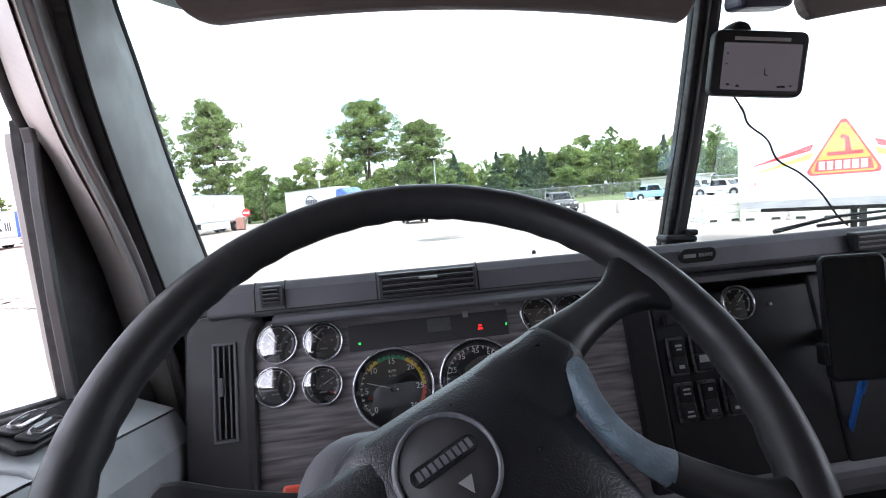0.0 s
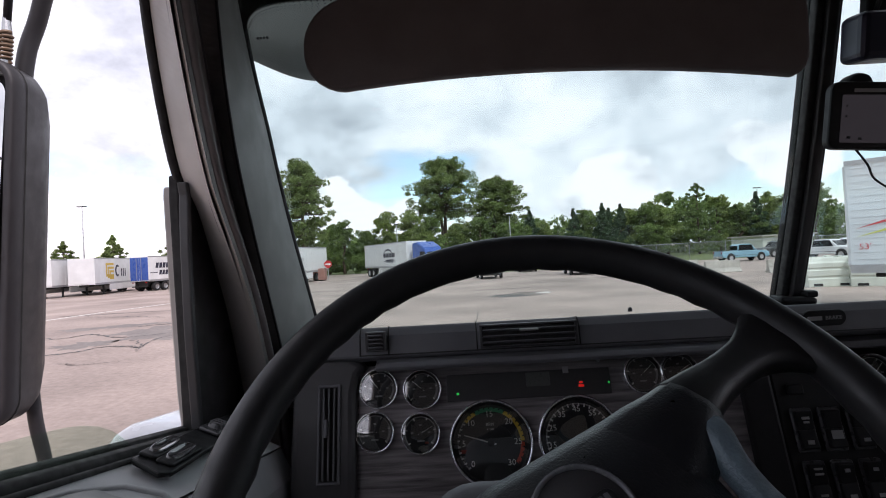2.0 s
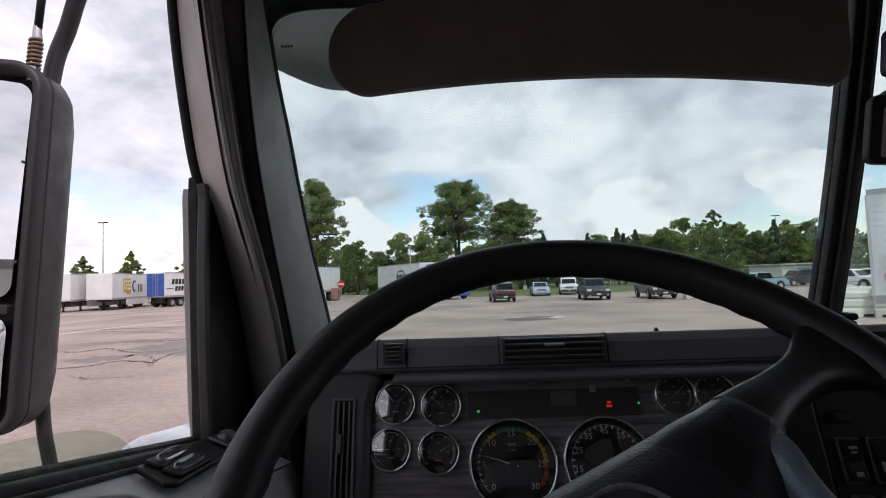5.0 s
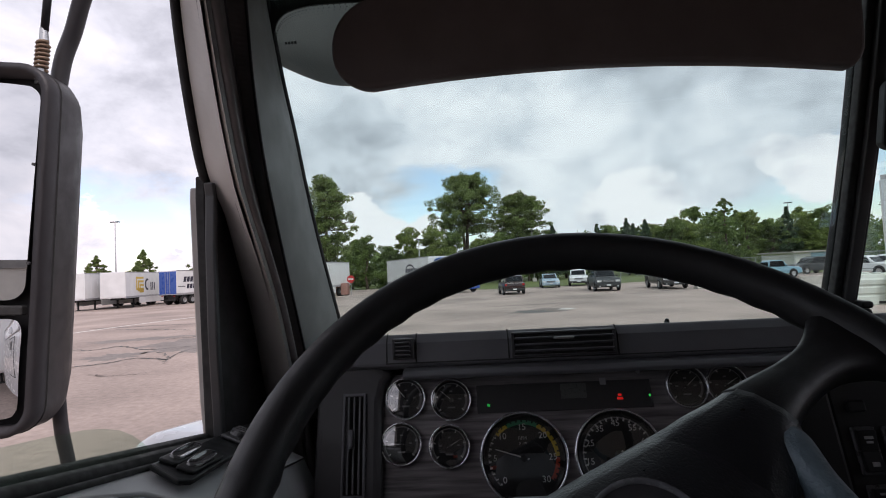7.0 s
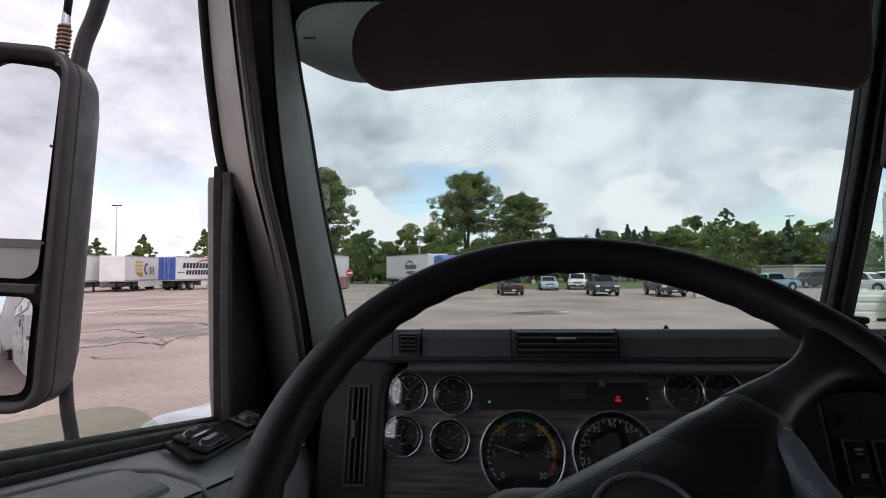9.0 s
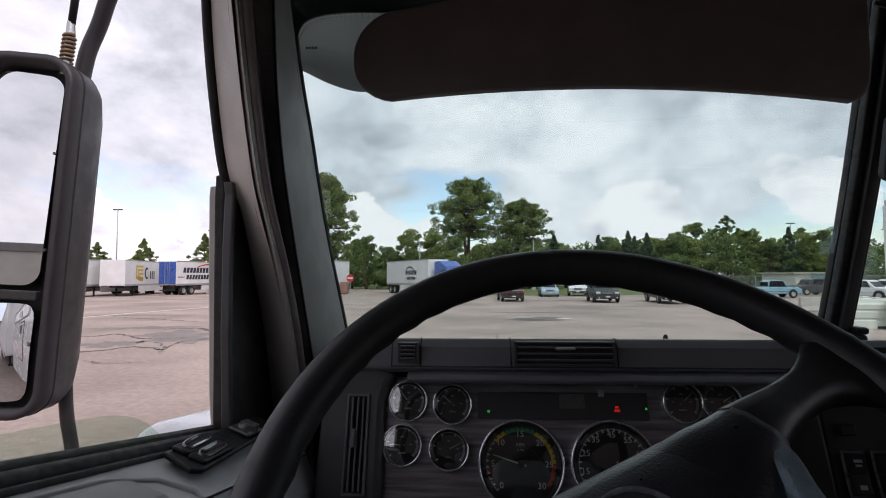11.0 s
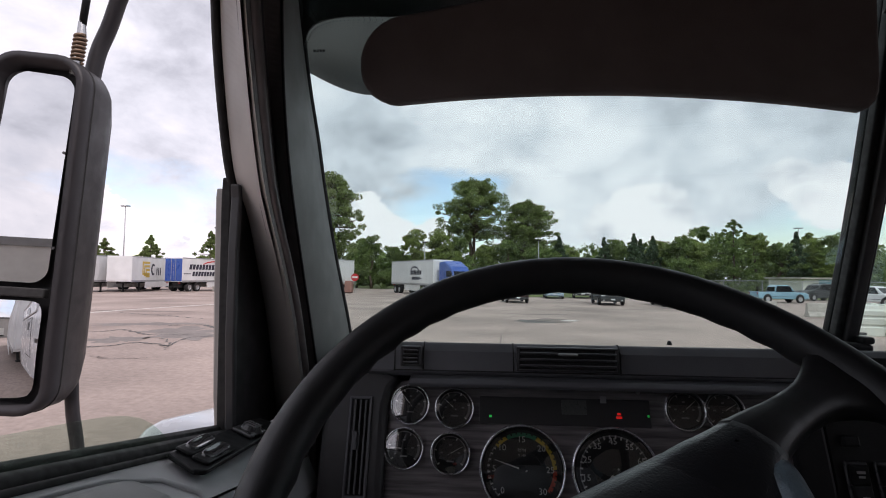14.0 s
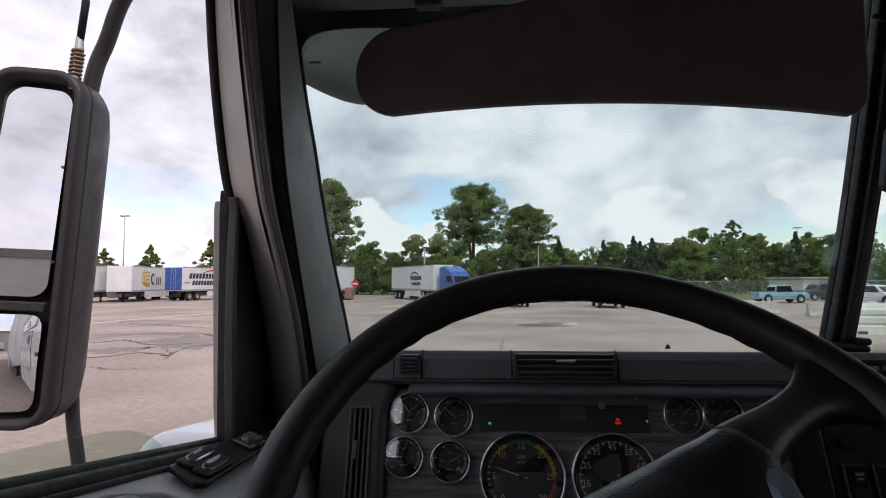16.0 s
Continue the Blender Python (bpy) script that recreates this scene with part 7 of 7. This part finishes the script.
def broadleaf(x, y, h, r, seed, label, material, base=0.06):
    """A leafy tree: short trunk, limbs, and a crown of several uneven lobes."""
    rg = random.Random(seed)
    root = empty("leafy_tree", Matrix.Translation((x, y, 0)), label, "tree", "yard trees")
    bm = bmesh.new()
    pts = [Vector((x + rg.uniform(-0.2, 0.2) * k, y, h * 0.6 * k / 4)) for k in range(5)]
    tube(bm, pts, [0.28, 0.22, 0.18, 0.12, 0.07], 7)
    lobes = [(Vector((x + rg.uniform(-0.15, 0.15) * r, y, h * 0.80)), 0.50 * r)]
    for i in range(9):
        v = (i + rg.random()) / 9
        w = r * (0.75 if v < 0.55 else 0.75 * (1.15 - v) / 0.6) * rg.uniform(0.35, 1.0)
        a = rg.uniform(0, 2 * math.pi)
        lobes.append((Vector((x + w * math.cos(a), y + w * math.sin(a), h * (base + 0.10 + (0.74 - base) * v))), r * rg.uniform(0.34, 0.56) * (1.1 - 0.4 * v)))
    clumps = []
    for c, q in lobes:
        tube(bm, [pts[min(4, 1 + int(c.z / h * 3.5))], c], [0.07, 0.02], 5, cap=False)
        for i in range(int(7 + q * 5)):
            d = Vector((rg.gauss(0, 1), rg.gauss(0, 1), rg.gauss(0.15, 0.9))).normalized() * q * rg.uniform(0.45, 1.05)
            cr = rg.uniform(0.35, 0.75) * (0.5 + q * 0.35)
            clumps.append((c.x + d.x, c.y + d.y, max(0.35, c.z + d.z * 0.85), cr, cr, cr * 0.70))
    part("trunk", bm, M_BARK, root)
    leaf_cloud("crown", clumps, 0.17, 95, material, root, seed)


def conifer(x, y, h, r, seed, label, mt=None, low=0.10, taper=1.05):
    rg = random.Random(seed)
    root = empty("conifer_tree", Matrix.Translation((x, y, 0)), label, "tree", "yard trees")
    bm = bmesh.new()
    tube(bm, [(x, y, 0), (x, y, h * 0.5), (x, y, h * 0.97)], [0.24, 0.13, 0.03], 7)
    clumps = []
    for i in range(int(90 + h * 8)):
        v = rg.random() ** 1.25
        z = h * (low + (0.98 - low) * v)
        w = 1.5 * r * (1 - v) ** taper * rg.uniform(0.25, 1.05)
        a = rg.uniform(0, 2 * math.pi)
        cr = 0.16 + 0.58 * (1 - v) ** 0.8 * rg.uniform(0.5, 1.1)
        clumps.append((x + w * math.cos(a), y + w * math.sin(a), z, cr, cr, cr * 0.7))
        if i % 4 == 0:
            tube(bm, [(x, y, z), (x + w * math.cos(a), y + w * math.sin(a), z - 0.1)], [0.05, 0.015], 5, cap=False)
    part("trunk", bm, M_BARK, root)
    leaf_cloud("crown", clumps, 0.16, 90, mt or M_CEDAR, root, seed)


def far_wood():
    """The unbroken wood behind the separate trees."""
    rg = random.Random(77)
    clumps = []
    for i in range(1200):
        x = -125 + 250 * rg.random()
        y = 100 + 0.10 * abs(x) + rg.uniform(0, 8)
        h = 6.6 + 1.6 * math.sin(x * 0.21) * math.sin(x * 0.067 + 1) + rg.uniform(-0.8, 0.8)
        if x < -24:
            h *= 0.40
        elif x > 14:
            h *= 1.35
        z = h * rg.random() ** 0.7
        clumps.append((x, y, max(z, 0.7), 1.9, 1.5, 1.2))
    ob = leaf_cloud("far_wood", clumps, 0.5, 50, M_OAK, None, 78)
    tagged(ob, "unbroken dark green wood behind the yard", "woodland", kind="stuff")


ground()
# trailers at the far left, end to end
def along(p, q, L):
    """The pose of a trailer whose nose looks from p to q, centred between them."""
    a = math.degrees(math.atan2(q[1] - p[1], q[0] - p[0]))
    return pose((p[0] + q[0]) / 2, (p[1] + q[1]) / 2, 0, 0, 0, a - 90)


trailer(14.0, along((-45.5, 64.7), (-42.8, 51.0), 14), "white box trailer parked nose out in the row of trailers")
trailer(14.0, along((-42.5, 66.8), (-39.8, 53.1), 14), "white box trailer with a gold block emblem parked nose out", logo=logo_blocks(-1, 4.5, 1.75))
trailer(14.0, along((-36.3, 57.5), (-33.1, 71.1), 14), "white box trailer with dark lettering and blue rear doors", doors=M_BLUE, logo=logo_words(1, -3.4, 2.0, [(-2.6, 0.65, 5.2, 0.62), (-2.1, -0.15, 4.2, 0.55), (-3.4, 0.08, 1.1, 0.10), (2.4, 0.08, 1.1, 0.10)], M_INK, (2.0, 1.0, 2.6, 0.8, 60, 170, M_LRED)))
trailer(13.0, along((-17.0, 62.6), (-19.7, 49.9), 13), "white box trailer standing at the yard gate", logo=logo_words(-1, 0.5, 2.5, [(-0.3, 0.2, 0.5, 0.5), (0.5, 0.0, 0.6, 0.3)], M_ALU))
trailer(11.5, along((-9.9, 65.2), (-4.6, 57.0), 11.5), "white box trailer with dark lettering behind a blue truck", logo=logo_words(1, 1.6, 1.9, [(-1.6, 0.45, 2.9, 0.50), (-1.2, -0.15, 2.1, 0.36), (-1.7, -0.02, 0.4, 0.08), (1.0, -0.02, 0.4, 0.08)], M_INK, (-0.5, 0.5, 1.3, 0.95, 30, 190, M_INK)))
tractor(pose(-2.5, 54.2, 0, 0, 0, 214), M_BLUE, "blue road tractor coupled to a white trailer")
guard_hut(-3.8, 69)
steel_bin(-16.2, 60.5)
stop_sign(-15.05, 60)

# parked vehicles beyond the wheel rim
car("suv", M_MAROON, "dark maroon hatchback parked tail out on the yard", pose(2.9, 44.5, 0, 0, 0, 4) @ Matrix.Diagonal((0.92, 0.9, 0.92, 1)), "car")
car("sedan", M_SBLUE, "pale blue sedan parked nose out by the grass", pose(7.8, 54.5, 0, 0, 0, 176), "car")
car("suv", M_WHITEC, "white off-roader parked nose out by the grass", pose(11.2, 56.0, 0, 0, 0, 170), "car")
car("suv", M_GREYC, "dark grey off-roader parked nose out on the yard", pose(10.5, 43.0, 0, 0, 0, 176), "car")
car("pickup", M_DARKC, "dark brown pickup truck standing on the yard", pose(15.2, 41.8, 0, 0, 0, 175), "pickup truck")
car("pickup", M_LBLUE, "light blue older pickup truck inside the fence", pose(29.0, 51.0, 0, 0, 0, 268) @ Matrix.Diagonal((0.95, 0.86, 0.98, 1)), "pickup truck")
car("pickup", M_WHITEC, "white pickup truck parked beyond the barriers", pose(34.6, 47.0, 0, 0, 0, 205), "pickup truck")
car("suv", M_GREYC, "dark grey off-roader parked beyond the fence", pose(37.0, 57.5, 0, 0, 0, 100), "car")
car("pickup", M_WHITEC, "white pickup truck parked near the trailer", pose(41.0, 52.0, 0, 0, 0, 130), "pickup truck")
car("sedan", M_SBLUE, "pale sedan parked beside the fence", pose(45.0, 62.0, 0, 0, 0, 95), "car")

# barriers, fence, trailer on the passenger side
jersey(pose(17.8, 34.0, 0, 0, 0, 4))
jersey(pose(17.1, 38.2, 0, 0, 0, 8))
jersey(pose(20.5, 31.5, 0, 0, 0, -4))
for bx_, by_, a in ((15.25, 21.3, -10), (16.6, 20.4, -32), (18.1, 19.2, -42), (19.5, 17.8, -46), (20.8, 16.4, -46), (15.6, 22.4, -12), (17.5, 21.8, -25)):
    water_barrier(pose(bx_, by_, 0, 0, 0, a) @ Matrix.Diagonal((1.08, 1.25, 1.18, 1)))
trailer(15.5, along((22.2, 4.5), (11.1, 14.0), 15.5), "white ribbed box trailer with an orange triangle emblem", side=M_TRLS, ribs="horizontal", logo=logo_triangle(-1, 5.4, 1.95), skirt=False)
chain_fence([(17.0, 60.0), (26.0, 55.5), (40.0, 52.0), (52.0, 50.0)])
low_building(45.6, 53.0, 74.0, 2.4)

for x, y, h, lb, ar in ((-55.4, 75, 12.6, "tall yard light pole with a flat lamp head", 2), (9.5, 80, 8.0, "slim light pole beside the grass", 1), (56.5, 92, 11.4, "tall light pole with a crosswise lamp head", 2), (-33.5, 62, 8.0, "thin steel pole behind the trailers", 1), (-8.0, 74, 7.2, "slim light pole near the hut", 1)):
    light_pole(x, y, h, lb, ar)

pine(-1.2, 90, 19.3, 6.0, 8.0, 11, "tall pine with a broad tufted crown and bare trunk", 0.03, fork=True)
pine(7.9, 91, 15.4, 5.0, 5.0, 12, "spreading pine beside the tallest one", 0.06, fork=True)
pine(-20.6, 70, 16.4, 3.6, 3.0, 13, "tall narrow pine near the yard gate", 0.0)
pine(-28.8, 70, 16.8, 3.6, 3.0, 14, "tall pine behind the gate trailer", 0.0)
conifer(14.2, 89, 9.6, 2.4, 15, "small dark conifer beside the pines")
for i, (x, y, h, r, mt) in enumerate(((-18.0, 84, 8.0, 3.0, M_OAK), (-14.2, 86, 6.6, 2.6, M_OAK), (-11.0, 85, 9.2, 3.0, M_OAKL), (-7.0, 84, 8.9, 3.2, M_OAKL), (-3.0, 85, 8.2, 2.8, M_OAK), (1.5, 86, 7.0, 2.6, M_OAKL), (4.5, 84, 7.6, 2.6, M_OAK), (9.2, 84, 6.6, 2.6, M_OAK), (12.4, 86, 6.0, 2.4, M_OAK), (16.8, 92, 6.8, 2.4, M_OAKL), (-21.5, 88, 7.4, 3.0, M_OAK))):
    broadleaf(x, y, h * 1.16, r * 1.3, 30 + i, "rounded leafy tree in the belt behind the yard", mt)
for i, (x, y, h, r, k) in enumerate(((22.5, 91, 9.6, 2.2, "c"), (24.6, 92, 8.2, 2.6, "o"), (27.4, 90, 10.2, 1.9, "c"), (29.2, 92, 9.4, 2.2, "c"), (31.0, 91, 9.9, 2.0, "c"), (32.6, 92, 8.2, 3.0, "l"), (34.6, 90, 8.4, 3.2, "o"), (37.3, 91, 8.9, 3.6, "l"), (40.1, 93, 11.0, 2.4, "o"), (44.4, 90, 13.2, 3.9, "d"), (49.8, 93, 9.6, 2.6, "l"), (52.6, 91, 7.6, 3.2, "o"), (55.5, 91, 10.8, 2.5, "c"), (58.4, 92, 9.2, 3.2, "l"), (61.6, 91, 9.6, 2.6, "o"), (65.5, 90, 10.4, 3.0, "o"), (60.0, 72, 9.6, 3.2, "o"), (65.0, 70, 10.8, 3.4, "l"), (57.0, 66, 8.6, 3.0, "o"), (70.5, 68, 11.5, 3.6, "o"), (78.0, 70, 12.0, 4.0, "l"), (69.0, 60, 11.0, 3.6, "o"), (77.0, 58, 12.0, 4.0, "o"))):
    lb = "leafy tree in the wood beyond the fence"
    if k == "c":
        conifer(x, y, h, r, 60 + i, "dark pointed conifer in the wood beyond the fence")
    elif k == "d":
        conifer(x, y, h * 0.98, r * 0.78, 60 + i, "broad dark green cone-shaped tree in the wood", M_OAK, 0.04, 0.55)
    else:
        broadleaf(x, y, h * 1.20, r * 1.25, 60 + i, lb, M_OAK if k == "o" else M_OAKL)
conifer(-74.5, 110, 11.0, 3.4, 91, "distant pointed pine behind the row of trailers", M_PINE, 0.25)
conifer(-74.0, 95, 9.2, 3.2, 92, "distant bushy pine behind the row of trailers", M_PINE, 0.2)
conifer(-49.5, 90, 10.2, 3.8, 93, "bushy pine behind the lettered trailer", M_PINE, 0.15)
far_wood()
warehouse()
trailer(14.5, along((-14.0, -47.0), (-14.0, -34.0), 14.5), "white trailer backed up to the warehouse docks")
trailer(14.5, along((-24.0, -47.0), (-24.0, -34.0), 14.5), "white trailer standing at the warehouse docks")
trailer(14.6, along((0.0, -18.5), (0.0, -3.9), 14.6), "white trailer coupled behind the parked truck", group="")
